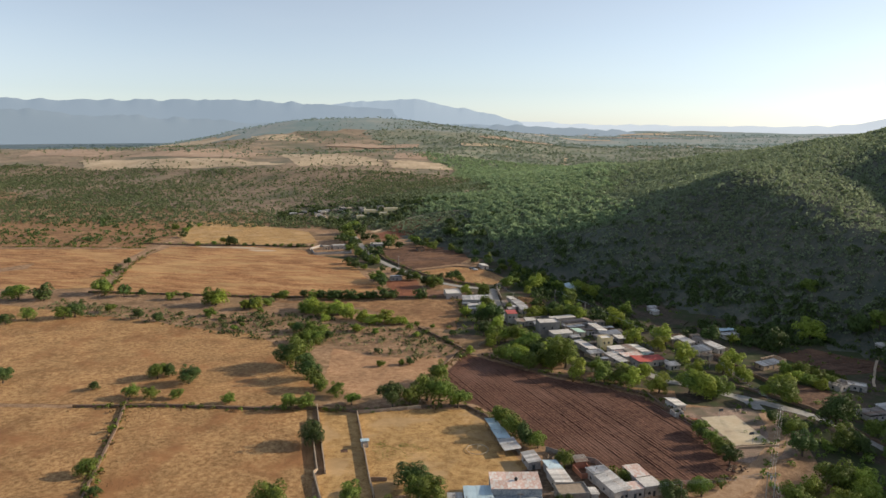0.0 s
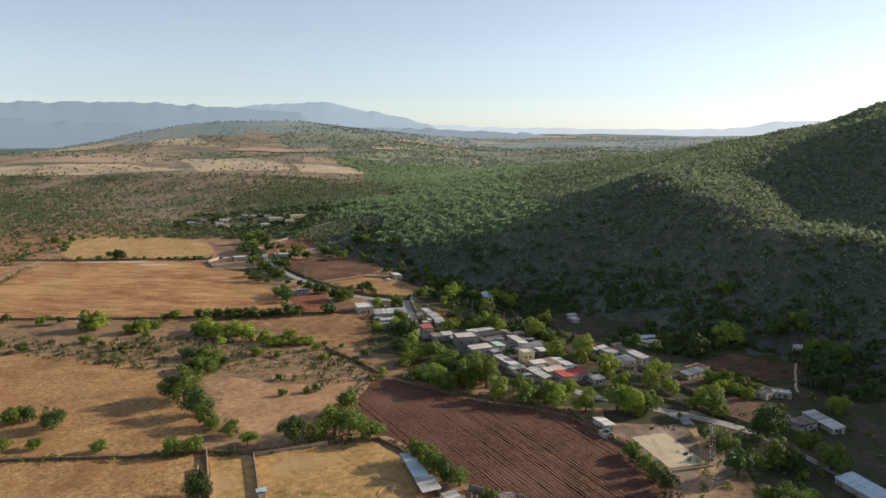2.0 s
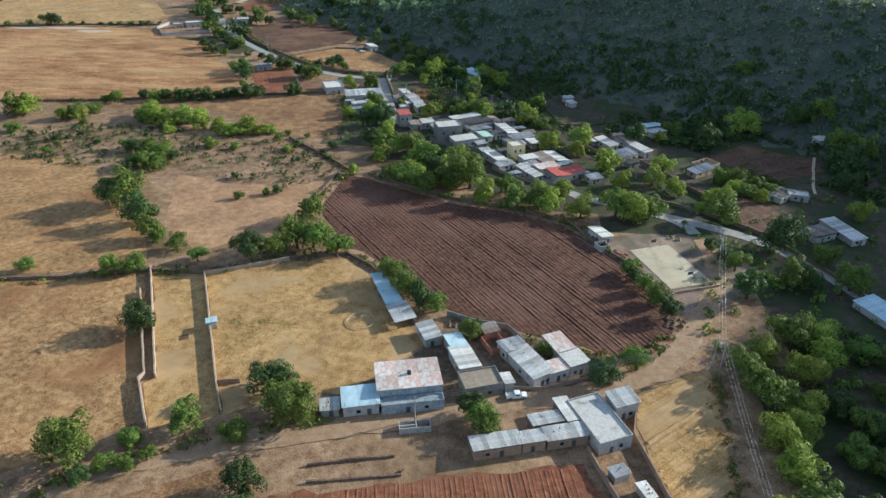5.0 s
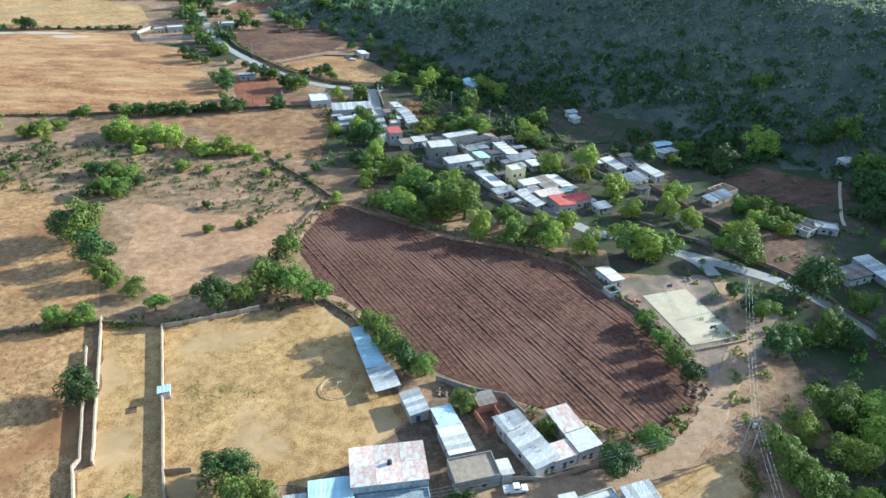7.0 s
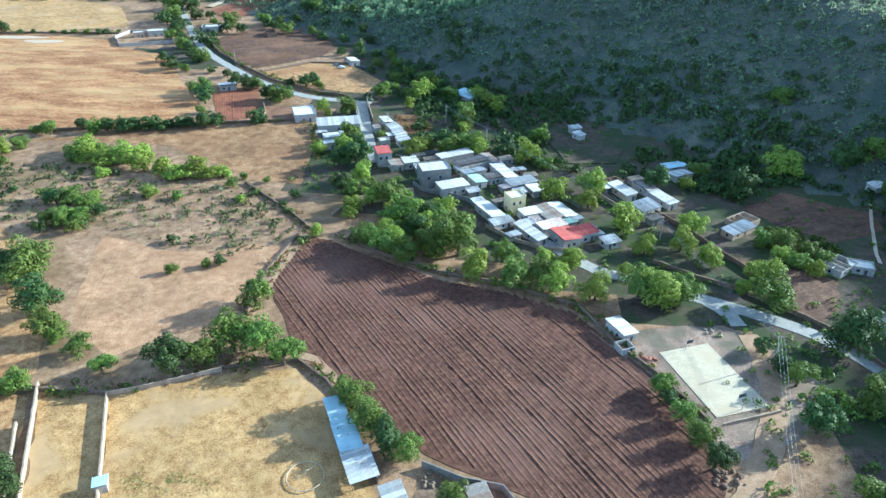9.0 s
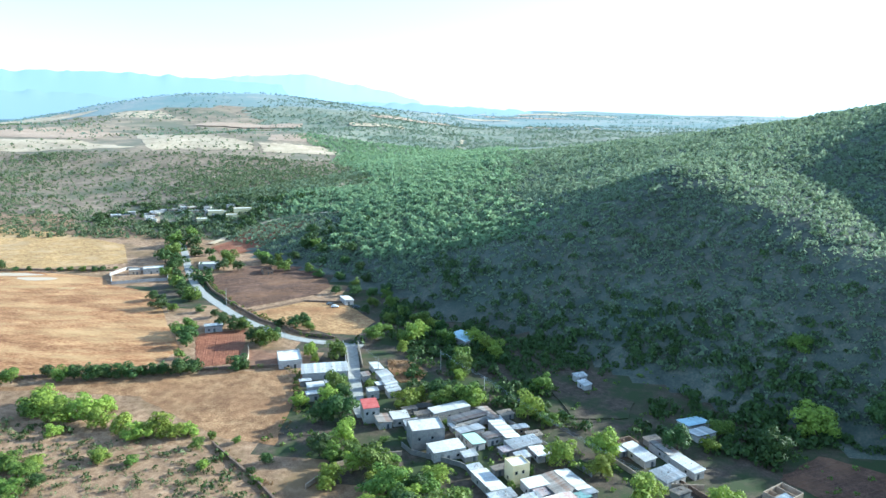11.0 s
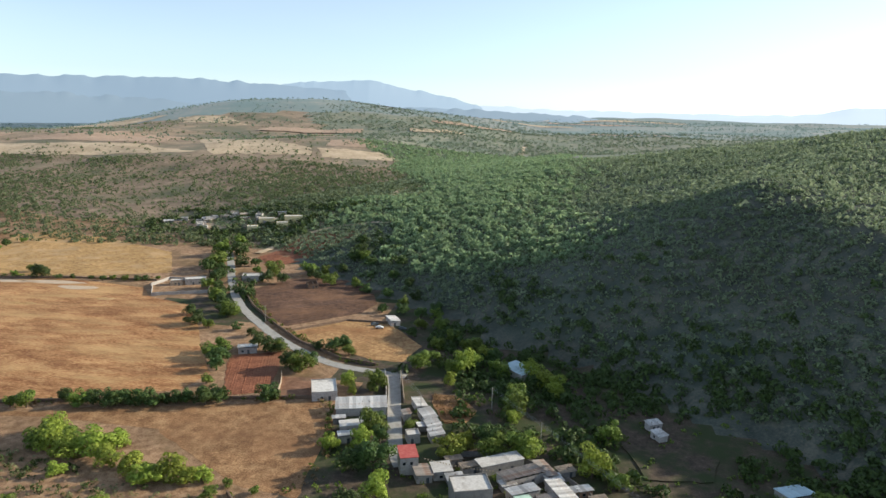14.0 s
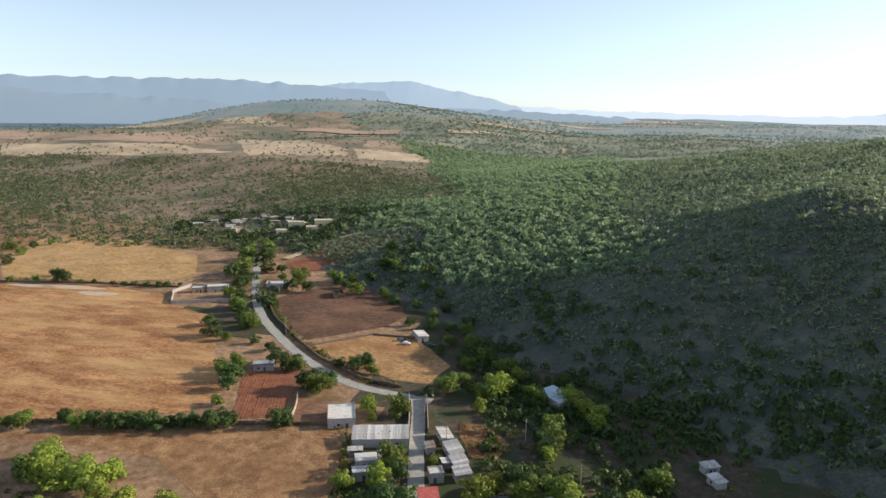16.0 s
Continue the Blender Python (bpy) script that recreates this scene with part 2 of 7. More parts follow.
ZINC = material("zinc_sheet", [(0.38, 0.37, 0.355), (0.52, 0.505, 0.485), (0.66, 0.645, 0.62)], 0.4, 6, rough=0.6, metal=0.1, vary=0.30, bump=0.1, stain=(0.33, 0.24, 0.18), stain_scale=0.25, stain_at=(0.56, 0.74))
BLUE_SHEET = material("pale_blue_sheet", [(0.38, 0.50, 0.56), (0.48, 0.60, 0.65), (0.56, 0.67, 0.71)], 0.4, 6, rough=0.5, metal=0.2, vary=0.10, bump=0.1)
GREEN_SHEET = material("pale_green_sheet", [(0.30, 0.45, 0.38), (0.40, 0.55, 0.47), (0.46, 0.60, 0.52)], 0.4, 6, rough=0.5, metal=0.2, vary=0.10, bump=0.1)
RED_SHEET = material("red_roof", [(0.34, 0.07, 0.06), (0.44, 0.10, 0.085), (0.52, 0.19, 0.15)], 0.5, 6, rough=0.6, vary=0.12, bump=0.1)
PINK_ROOF = material("worn_pink_roof", [(0.50, 0.30, 0.25), (0.57, 0.42, 0.36), (0.62, 0.55, 0.50)], 0.18, 5, stain=(0.62, 0.59, 0.56), stain_scale=0.35, stain_at=(0.47, 0.56), bump=0.1, vary=0.12, space="Generated", stretch=(14, 9, 1))
FLAT_ROOF = material("flat_roof_screed", [(0.44, 0.415, 0.385), (0.57, 0.545, 0.51), (0.68, 0.655, 0.615)], 0.3, 6, stain=(0.32, 0.285, 0.25), stain_scale=0.3, bump=0.1, vary=0.14)
MUD_ROOF = material("old_earth_roof", [(0.22, 0.17, 0.13), (0.31, 0.25, 0.19), (0.40, 0.33, 0.26)], 0.6, 6, bump=0.25)
WOOD = material("weathered_wood", [(0.12, 0.085, 0.06), (0.20, 0.15, 0.11), (0.28, 0.22, 0.17)], 2, 5, bump=0.2)
BARK = material("bark", [(0.06, 0.045, 0.035), (0.11, 0.085, 0.065), (0.16, 0.13, 0.10)], 2.5, 4, bump=0.4)
DOOR_IRON = material("painted_iron_door", [(0.05, 0.06, 0.07), (0.08, 0.09, 0.10), (0.12, 0.13, 0.13)], 1, 5, rough=0.5, vary=0.2, bump=0.05)
RUBBER = material("rubber", [(0.02, 0.02, 0.02), (0.03, 0.03, 0.03)], 3, 4, rough=0.8, bump=0.05)
CAR_WHITE = material("white_car_paint", [(0.72, 0.72, 0.70), (0.78, 0.78, 0.76)], 1, 4, rough=0.25, bump=0)
STEEL = material("galvanised_steel", [(0.35, 0.36, 0.37), (0.45, 0.46, 0.47)], 2, 4, rough=0.4, metal=0.7, bump=0.05)
TANK_BLACK = material("black_plastic", [(0.03, 0.03, 0.032), (0.05, 0.05, 0.052)], 2, 4, rough=0.5, bump=0.05)
GLASS = material("dark_window_glass", [(0.02, 0.024, 0.028), (0.03, 0.034, 0.038)], 1, 3, rough=0.1, bump=0)
LEAF_MID = leaf_material("leaf_mid_green", (0.082, 0.124, 0.021), (0.190, 0.250, 0.042), thin=0.22)
LEAF_BRIGHT = leaf_material("leaf_bright_green", (0.160, 0.205, 0.028), (0.32, 0.375, 0.056), thin=0.25)
LEAF_DARK = leaf_material("leaf_dark_green", (0.042, 0.070, 0.020), (0.088, 0.130, 0.032), thin=0.2)
# Hillside scrub, lightened in its base colour to stand in for haze.
LEAF_HILL_HAZED = leaf_material("leaf_hill_scrub_hazed", (0.15, 0.19, 0.12), (0.29, 0.335, 0.20), thin=0.58)
LEAF_SLOPE = leaf_material("leaf_slope_bush", (0.095, 0.13, 0.062), (0.20, 0.245, 0.115), thin=0.4)
LEAF_SCRUB = leaf_material("leaf_scrub", (0.13, 0.145, 0.07), (0.27, 0.275, 0.13), thin=0.5)
# Next two: distant foliage, its green paled to carry the airlight of distance.
LEAF_WOOD_HAZED = leaf_material("leaf_valley_wood_hazed", (0.15, 0.21, 0.115), (0.29, 0.365, 0.19), thin=0.58)
LEAF_PLAIN_HAZED = leaf_material("leaf_far_slope_hazed", (0.15, 0.20, 0.14), (0.24, 0.29, 0.20), thin=0.5)
# Leaves far out on the plain; a blue-green emission paints haze over them.
LEAF_HAZE = leaf_material("leaf_far_plain_haze_glow", (0.13, 0.17, 0.13), (0.18, 0.22, 0.17))
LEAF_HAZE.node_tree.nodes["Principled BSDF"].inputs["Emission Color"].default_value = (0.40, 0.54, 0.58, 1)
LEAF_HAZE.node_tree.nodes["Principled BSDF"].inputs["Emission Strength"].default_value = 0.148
# Trodden brown earth, with the shade round the houses put into its colour.
YARD_DIRT_SHADED = material("trodden_yard_earth_shaded", [(0.085, 0.056, 0.038), (0.16, 0.108, 0.074), (0.25, 0.178, 0.122)], 0.5, 7, stain=(0.09, 0.07, 0.045), stain_scale=0.12, bump_dist=0.15, patch=0.25, patch_scale=0.12, crisp=0.11)
STAINED_WALL = material("stained_blue_white_wall", [(0.16, 0.19, 0.22), (0.30, 0.33, 0.35), (0.46, 0.47, 0.47)], 0.45, 5, bump=0.15)
DRY_TUFT = leaf_material("dry_tuft", (0.20, 0.13, 0.06), (0.38, 0.27, 0.13))


# ---- mesh helpers ----
def finish(name, me, mats, parent=None, label="", smooth=False):
    for m in mats if isinstance(mats, (list, tuple)) else [mats]:
        me.materials.append(m)
    if smooth:
        me.polygons.foreach_set("use_smooth", [True] * len(me.polygons))
    ob = new(name, me)
    if parent:
        ob.parent = parent
    if label:
        tagged(ob, label)
    return ob


def part(name, bm, mats, parent=None, label=""):
    me = bpy.data.meshes.new(name)
    bm.to_mesh(me)
    bm.free()
    return finish(name, me, mats, parent, label)


def solid(name, verts, faces, mats, parent=None, label=""):
    me = bpy.data.meshes.new(name)
    me.from_pydata([tuple(map(float, v)) for v in verts], [], [tuple(map(int, q)) for q in faces])
    me.update()
    return finish(name, me, mats, parent, label)


def fast_mesh(name, verts, faces):
    """A mesh from arrays: verts (n, 3), faces (m, 3 or 4)."""
    me = bpy.data.meshes.new(name)
    verts, faces = np.asarray(verts, np.float32), np.asarray(faces, np.int32)
    k = faces.shape[1]
    me.vertices.add(len(verts))
    me.vertices.foreach_set("co", verts.ravel())
    me.loops.add(faces.size)
    me.loops.foreach_set("vertex_index", faces.ravel())
    me.polygons.add(len(faces))
    me.polygons.foreach_set("loop_start", np.arange(0, faces.size, k, dtype=np.int32))
    me.update(calc_edges=True)
    return me


def box_geo(bm, x0, y0, z0, x1, y1, z1):
    v = [bm.verts.new(p) for p in ((x0, y0, z0), (x1, y0, z0), (x1, y1, z0), (x0, y1, z0), (x0, y0, z1), (x1, y0, z1), (x1, y1, z1), (x0, y1, z1))]
    for q in ((3, 2, 1, 0), (4, 5, 6, 7), (0, 1, 5, 4), (1, 2, 6, 5), (2, 3, 7, 6), (3, 0, 4, 7)):
        bm.faces.new([v[i] for i in q])


def boxes(*list_of):
    bm = bmesh.new()
    for b in list_of:
        box_geo(bm, *b)
    return bm


def rod(bm, p, q, r0, r1=None, sides=8):
    """A tapered round bar from p to q."""
    p, q = Vector(p), Vector(q)
    r1 = r0 if r1 is None else r1
    rot = (q - p).to_track_quat("Z", "Y")
    rings = []
    for c, r in ((p, r0), (q, r1)):
        rings.append([bm.verts.new(c + rot @ Vector((math.cos(2 * math.pi * i / sides) * r, math.sin(2 * math.pi * i / sides) * r, 0))) for i in range(sides)])
    for i in range(sides):
        j = (i + 1) % sides
        bm.faces.new((rings[0][i], rings[0][j], rings[1][j], rings[1][i]))
    bm.faces.new(rings[0][::-1])
    bm.faces.new(rings[1])


def tube(points, r, sides=4):
    """One bent round bar through the points."""
    bm = bmesh.new()
    rings = []
    for i, p in enumerate(points):
        d = Vector(points[min(i + 1, len(points) - 1)]) - Vector(points[max(i - 1, 0)])
        rot = d.to_track_quat("Z", "Y")
        rings.append([bm.verts.new(Vector(p) + rot @ Vector((math.cos(2 * math.pi * k / sides) * r, math.sin(2 * math.pi * k / sides) * r, 0))) for k in range(sides)])
    for ra, rb in zip(rings, rings[1:]):
        for k in range(sides):
            j = (k + 1) % sides
            bm.faces.new((ra[k], ra[j], rb[j], rb[k]))
    bm.faces.new(rings[0][::-1])
    bm.faces.new(rings[-1])
    return bm


def thing(name, x, y, z, rot=0.0, label="", category="", group="", kind=""):
    e = new(name)
    e.empty_display_size = 0.5
    e.matrix_basis = pose(x, y, z, 0, 0, rot)
    return tagged(e, label, category, group, kind)


# ---- the lie of the land ----
HILL_U = np.array([-40.0, 0, 25, 50, 75, 100, 125, 148, 190, 240, 300, 420, 800])
# the hill's profile, uphill from its foot, at stations along the foot line: (distance from the foot, height)
HILL_ROWS = [
    (-500, [(0, 0), (70, 40), (120, 58), (300, 215), (420, 235), (800, 240)]),
    (-300, [(0, 0), (60, 40), (130, 56), (300, 205), (420, 225), (800, 230)]),
    (-262, [(0, 0), (60, 40), (130, 55), (300, 186), (420, 206), (800, 210)]),
    (-210, [(0, 0), (60, 40), (130, 54), (300, 152), (420, 174), (800, 178)]),
    (-100, [(0, 0), (58, 42), (130, 53), (300, 134), (420, 158), (800, 160)]),
    (30, [(0, 0), (66, 52.5), (160, 62), (295, 126), (420, 150), (800, 148)]),
    (60, [(0, 0), (84, 62), (175, 69), (295, 117), (420, 141), (800, 142)]),
    (93, [(0, 0), (102, 69.5), (195, 76), (300, 107), (420, 129), (800, 133)]),
    (120, [(0, 0), (118, 72), (205, 79), (300, 99), (420, 118), (800, 125)]),
    (145, [(0, 0), (136, 78), (210, 84), (300, 95), (420, 112), (800, 118)]),
    (164, [(0, 0), (45, 36), (148, 81), (220, 85), (300, 92), (420, 108), (800, 114)]),
    (185, [(0, 0), (42, 36), (100, 57), (148, 71.5), (240, 82), (300, 88), (420, 104), (800, 110)]),
    (210, [(0, 0), (38, 31), (100, 49), (148, 62.5), (240, 76), (300, 84), (420, 99), (800, 105)]),
    (230, [(0, 0), (36, 26), (100, 43.5), (148, 56.5), (240, 72), (300, 81), (420, 96), (800, 102)]),
    (250, [(0, 0), (34, 21.5), (100, 38), (148, 50.5), (240, 68), (300, 78), (420, 92), (800, 98)]),
    (330, [(0, 0), (30, 13), (75, 23), (148, 37), (240, 51), (300, 62), (420, 77), (800, 82)]),
    (480, [(0, 0), (70, 15), (120, 24), (180, 30), (300, 44), (420, 54), (800, 56)]),
    (800, [(0, 0), (70, 4), (180, 8), (300, 10), (420, 12), (800, 12)]),
    (1300, [(0, 0), (800, 0)])]
HILL_V = np.array([r[0] for r in HILL_ROWS], float)
HILL_Z = np.array([np.interp(HILL_U, *zip(*r[1])) for r in HILL_ROWS])


def _soft(a, knots):
    """Index and eased fraction of a among the knots."""
    i = np.clip(np.searchsorted(knots, a) - 1, 0, len(knots) - 2)
    f = np.clip((a - knots[i]) / (knots[i + 1] - knots[i]), 0, 1)
    return i, f


def wobble(x, y, size, seed):
    """Smooth value noise in -1..1."""
    gx, gy = x / size, y / size
    ix, iy = np.floor(gx).astype(int), np.floor(gy).astype(int)
    fx, fy = gx - ix, gy - iy
    fx, fy = fx * fx * (3 - 2 * fx), fy * fy * (3 - 2 * fy)

    def h(i, j):
        k = (i * 374761393 + j * 668265263 + seed * 974711) & 0x7FFFFFFF
        k = ((k ^ (k >> 13)) * 1274126177) & 0x7FFFFFFF
        return (k ^ (k >> 16)) % 10007 / 5003.5 - 1

    a = h(ix, iy) * (1 - fx) + h(ix + 1, iy) * fx
    b = h(ix, iy + 1) * (1 - fx) + h(ix + 1, iy + 1) * fx
    return a * (1 - fy) + b * fy


def ramp01(a, lo, hi):
    f = np.clip((a - lo) / (hi - lo), 0, 1)
    return f * f * (3 - 2 * f)


def land(x, y):
    """Height of the ground, in metres."""
    x, y = np.asarray(x, float), np.asarray(y, float)
    z = 2 - 0.01 * np.clip(x, -450, 150)
    r = np.hypot(x, y)
    far = ramp01(y, 620, 1100)
    z = z + 0.022 * np.clip(y - 640, 0, 5000) * (0.6 + 0.4 * far)
    u = 0.64 * (x - 140) + 0.77 * (y - 370)
    v = -0.77 * (x - 140) + 0.64 * (y - 370)
    u = u + 4 * wobble(v, u * 0.3, 60, 3) * ramp01(u, -20, 60)
    i, fu = _soft(u, HILL_U)
    j, fv = _soft(v, HILL_V)
    hz = (HILL_Z[j, i] * (1 - fu) + HILL_Z[j, i + 1] * fu) * (1 - fv) + (HILL_Z[j + 1, i] * (1 - fu) + HILL_Z[j + 1, i + 1] * fu) * fv
    hz = hz * (1 + 0.02 * wobble(v, u * 0.35, 38, 5)) + (0.5 * wobble(x, y, 22, 8) + 1.3 * wobble(x, y, 70, 9)) * ramp01(hz, 4, 40)
    z = z + hz
    # low hill with fields on its brow, and the dark mound behind it
    z = z + 26 * ramp01(y, 1050, 1500) * ramp01(-x, 60, 420) * (1 - ramp01(y, 2600, 3400))
    d = np.hypot((x + 1010) / 620, (y - 2650) / 560)
    z = z + 78 * np.exp(-d * d * 1.3)
    z = z - 55 * ramp01(-x - 0.42 * y, 150, 900) * ramp01(y, 1400, 2400)
    z = z + (3 * wobble(x, y, 90, 11) + 7 * wobble(x, y, 260, 12)) * ramp01(r, 720, 1500)
    return z


def wood_edge(y):
    """Where the scrub slope ends and the green valley wood begins."""
    return np.where(y > 1264, -258 - 0.565 * (y - 1264), np.where(y > 825, -132 - 0.33 * (y - 883), -190 - 0.16 * (y - 640)))


def at(x, y):
    return float(land(x, y))


def axis(bits):
    out = []
    for a, b, step in bits:
        out += list(np.arange(a, b, step))
    return np.array(out + [bits[-1][1]], float)


gx = axis([(-4600, -1400, 80), (-1400, -500, 30), (-500, -60, 15), (-60, 420, 7), (420, 1200, 30), (1200, 4600, 85)])
gy = axis([(-420, 60, 40), (60, 340, 14), (340, 1000, 8), (1000, 1900, 20), (1900, 4640, 60)])
X, Y = np.meshgrid(gx, gy)
Z = land(X, Y)
nx, ny = len(gx), len(gy)
idx = np.arange(nx * ny).reshape(ny, nx)
quads = np.stack([idx[:-1, :-1], idx[:-1, 1:], idx[1:, 1:], idx[1:, :-1]], -1).reshape(-1, 4)
cx, cy = X.ravel()[quads].mean(1), Y.ravel()[quads].mean(1)
u_ = 0.64 * (cx - 140) + 0.77 * (cy - 370)
hilly = (u_ + 10 * wobble(cx, cy, 30, 21) > -4) | (cy + 0.25 * cx + 30 * wobble(cx, cy, 60, 22) > 640)
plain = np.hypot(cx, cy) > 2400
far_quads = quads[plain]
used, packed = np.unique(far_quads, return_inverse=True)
# Haze over the plain, painted as a faint blue emission of the ground.
glow = PLAIN_HAZE.node_tree.nodes["Principled BSDF"]
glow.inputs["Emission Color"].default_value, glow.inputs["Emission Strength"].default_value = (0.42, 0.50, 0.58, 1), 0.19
tagged(finish("backdrop_plain", fast_mesh("backdrop_plain", np.stack([X, Y, Z], -1).reshape(-1, 3)[used], packed.reshape(-1, 4)), PLAIN_HAZE, smooth=True),
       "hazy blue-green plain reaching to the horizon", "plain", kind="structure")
quads, cx, cy, hilly = quads[~plain], cx[~plain], cy[~plain], hilly[~plain]
ground_me = fast_mesh("ground", np.stack([X, Y, Z], -1).reshape(-1, 3), quads)
# Where the dark earth with painted tree shade lies: village, grove and waste ground.
dark_ground = ((cx > -72 - 0.12 * (cy - 330) + 6 * wobble(cx, cy, 25, 25)) & (cy > 300 - np.clip(cx, -60, 60) * 0.6)) | ((cx > 58 + 6 * wobble(cx, cy, 25, 26)) & ((cy > 288) | (cx > 79 + 7 * wobble(cx, cy, 20, 28)) | ((cy < 205) & (cx > 66 + 5 * wobble(cx, cy, 20, 29))))) | ((cy > 330) & (cx > -260) & (np.abs(cy - 0.9 * cx - 690) < 40))
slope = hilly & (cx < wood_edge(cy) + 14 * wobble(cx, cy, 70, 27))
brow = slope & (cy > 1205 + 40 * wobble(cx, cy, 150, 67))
ground = finish("ground", ground_me, [SOIL, HILL_SOIL_SHADED, VILLAGE_SOIL_SHADED, SLOPE_SOIL, VALLEY_SOIL_HAZED, BROW_SOIL, VALLEY_FAR_HAZED], smooth=True)
# Farther valley ground takes the two colours paled for haze.
ground_me.polygons.foreach_set("material_index", np.where(brow, 5, np.where(slope, 3, np.where(hilly & (cy > 1130 + 90 * wobble(cx, cy, 120, 32)) & (u_[~plain] - 0.55 * cy < -380), 6, np.where(hilly & (cy > 960 + 60 * wobble(cx, cy, 90, 30)), 4, np.where(hilly, 1, np.where(dark_ground, 2, 0)))))).astype(np.int32))
tagged(ground, "dry brown valley floor rising to a scrub covered hill", "ground", kind="structure")

# far ranges; their distance haze is put in as a blue emission glow
HAZE = bpy.data.materials.new("range_haze_glow")
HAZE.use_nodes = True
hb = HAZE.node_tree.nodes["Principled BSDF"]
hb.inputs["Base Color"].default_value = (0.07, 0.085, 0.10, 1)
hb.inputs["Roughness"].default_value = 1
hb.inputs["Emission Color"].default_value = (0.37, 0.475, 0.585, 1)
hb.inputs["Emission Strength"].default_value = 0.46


# Foothills: same painted haze, with a darker emission.
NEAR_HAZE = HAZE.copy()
NEAR_HAZE.name = "foothill_haze_glow"
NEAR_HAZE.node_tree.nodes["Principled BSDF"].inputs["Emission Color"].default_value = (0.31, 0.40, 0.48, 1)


def far_range(name, label, radius, knots, rough, seed, mat=HAZE):
    """A ridge seen far off: knots of (azimuth, height of the crest)."""
    az = np.linspace(knots[0][0], knots[-1][0], 220)
    top = np.interp(az, [k[0] for k in knots], [k[1] for k in knots])
    jag = rough * (wobble(az * 10, az * 0, 9, seed) + 0.5 * wobble(az * 10, az * 0, 3.5, seed + 1))
    rows = []
    for f in np.linspace(0, 1, 12):
        rr = radius - 900 * (1 - f) + 40 * (1 - f) * f * 4 * wobble(az * 10 + f * 14, az * 0 + f * 40, 70, seed + 2)
        zz = 40 + (top - 40) * f + jag * f ** 6 + (1 - f) * f * 30 * wobble(az * 10 - f * 20, az * 0 + f * 60, 60, seed + 3)
        rows.append(np.stack([np.sin(np.radians(az)) * rr, np.cos(np.radians(az)) * rr + 100, zz], -1))
    n = len(az)
    verts = np.concatenate(rows)
    ii = np.arange(12 * n).reshape(12, n)
    q = np.stack([ii[:-1, :-1], ii[:-1, 1:], ii[1:, 1:], ii[1:, :-1]], -1).reshape(-1, 4)
    ob = finish(name, fast_mesh(name, verts, q), mat, smooth=True)
    return tagged(ob, label, "mountains", kind="structure")


# Paler ridges farther off: stronger emission stands in for thicker haze.
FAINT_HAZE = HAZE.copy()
FAINT_HAZE.name = "faint_range_haze_glow"
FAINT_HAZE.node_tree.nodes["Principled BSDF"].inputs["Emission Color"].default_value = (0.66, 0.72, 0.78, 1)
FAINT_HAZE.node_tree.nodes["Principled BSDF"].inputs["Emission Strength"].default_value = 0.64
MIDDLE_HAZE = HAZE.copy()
MIDDLE_HAZE.name = "table_mountain_haze_glow"
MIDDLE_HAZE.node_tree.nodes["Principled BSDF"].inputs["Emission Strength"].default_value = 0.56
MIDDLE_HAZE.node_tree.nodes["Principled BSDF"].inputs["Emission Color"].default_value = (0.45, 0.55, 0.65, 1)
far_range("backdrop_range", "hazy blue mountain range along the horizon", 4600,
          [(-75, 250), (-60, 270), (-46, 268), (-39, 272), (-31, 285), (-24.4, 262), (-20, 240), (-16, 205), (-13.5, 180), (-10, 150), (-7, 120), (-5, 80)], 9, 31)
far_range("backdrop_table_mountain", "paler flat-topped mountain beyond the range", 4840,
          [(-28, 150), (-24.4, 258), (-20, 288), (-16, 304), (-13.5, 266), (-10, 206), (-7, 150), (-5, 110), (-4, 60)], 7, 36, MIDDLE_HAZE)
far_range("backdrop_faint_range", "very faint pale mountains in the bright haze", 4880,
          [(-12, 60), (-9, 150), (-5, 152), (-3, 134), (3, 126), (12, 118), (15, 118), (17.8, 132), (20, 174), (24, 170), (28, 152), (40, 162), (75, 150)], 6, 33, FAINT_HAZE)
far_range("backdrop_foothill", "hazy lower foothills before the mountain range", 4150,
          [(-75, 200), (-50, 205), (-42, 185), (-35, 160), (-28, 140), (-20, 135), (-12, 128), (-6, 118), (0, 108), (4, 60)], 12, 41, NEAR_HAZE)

# ---- fields, roads and yards ----
def resample(poly, step, jitter, rng, closed=True):
    """Points along a polygon or line at about equal steps, a little uneven."""
    out = []
    n = len(poly)
    for i in range(n if closed else n - 1):
        a, b = Vector(poly[i]), Vector(poly[(i + 1) % n])
        k = max(1, int((b - a).length / step))
        for j in range(k):
            p = a.lerp(b, j / k)
            out.append((p.x + rng.uniform(-jitter, jitter), p.y + rng.uniform(-jitter, jitter)))
    if not closed:
        out.append(tuple(poly[-1]))
    return out


def inside(px, py, poly):
    hit = np.zeros(np.shape(px), bool)
    j = len(poly) - 1
    for i in range(len(poly)):
        xi, yi = poly[i]
        xj, yj = poly[j]
        if yi != yj:
            hit ^= ((yi > py) != (yj > py)) & (px < (xj - xi) * (py - yi) / (yj - yi) + xi)
        j = i
    return hit


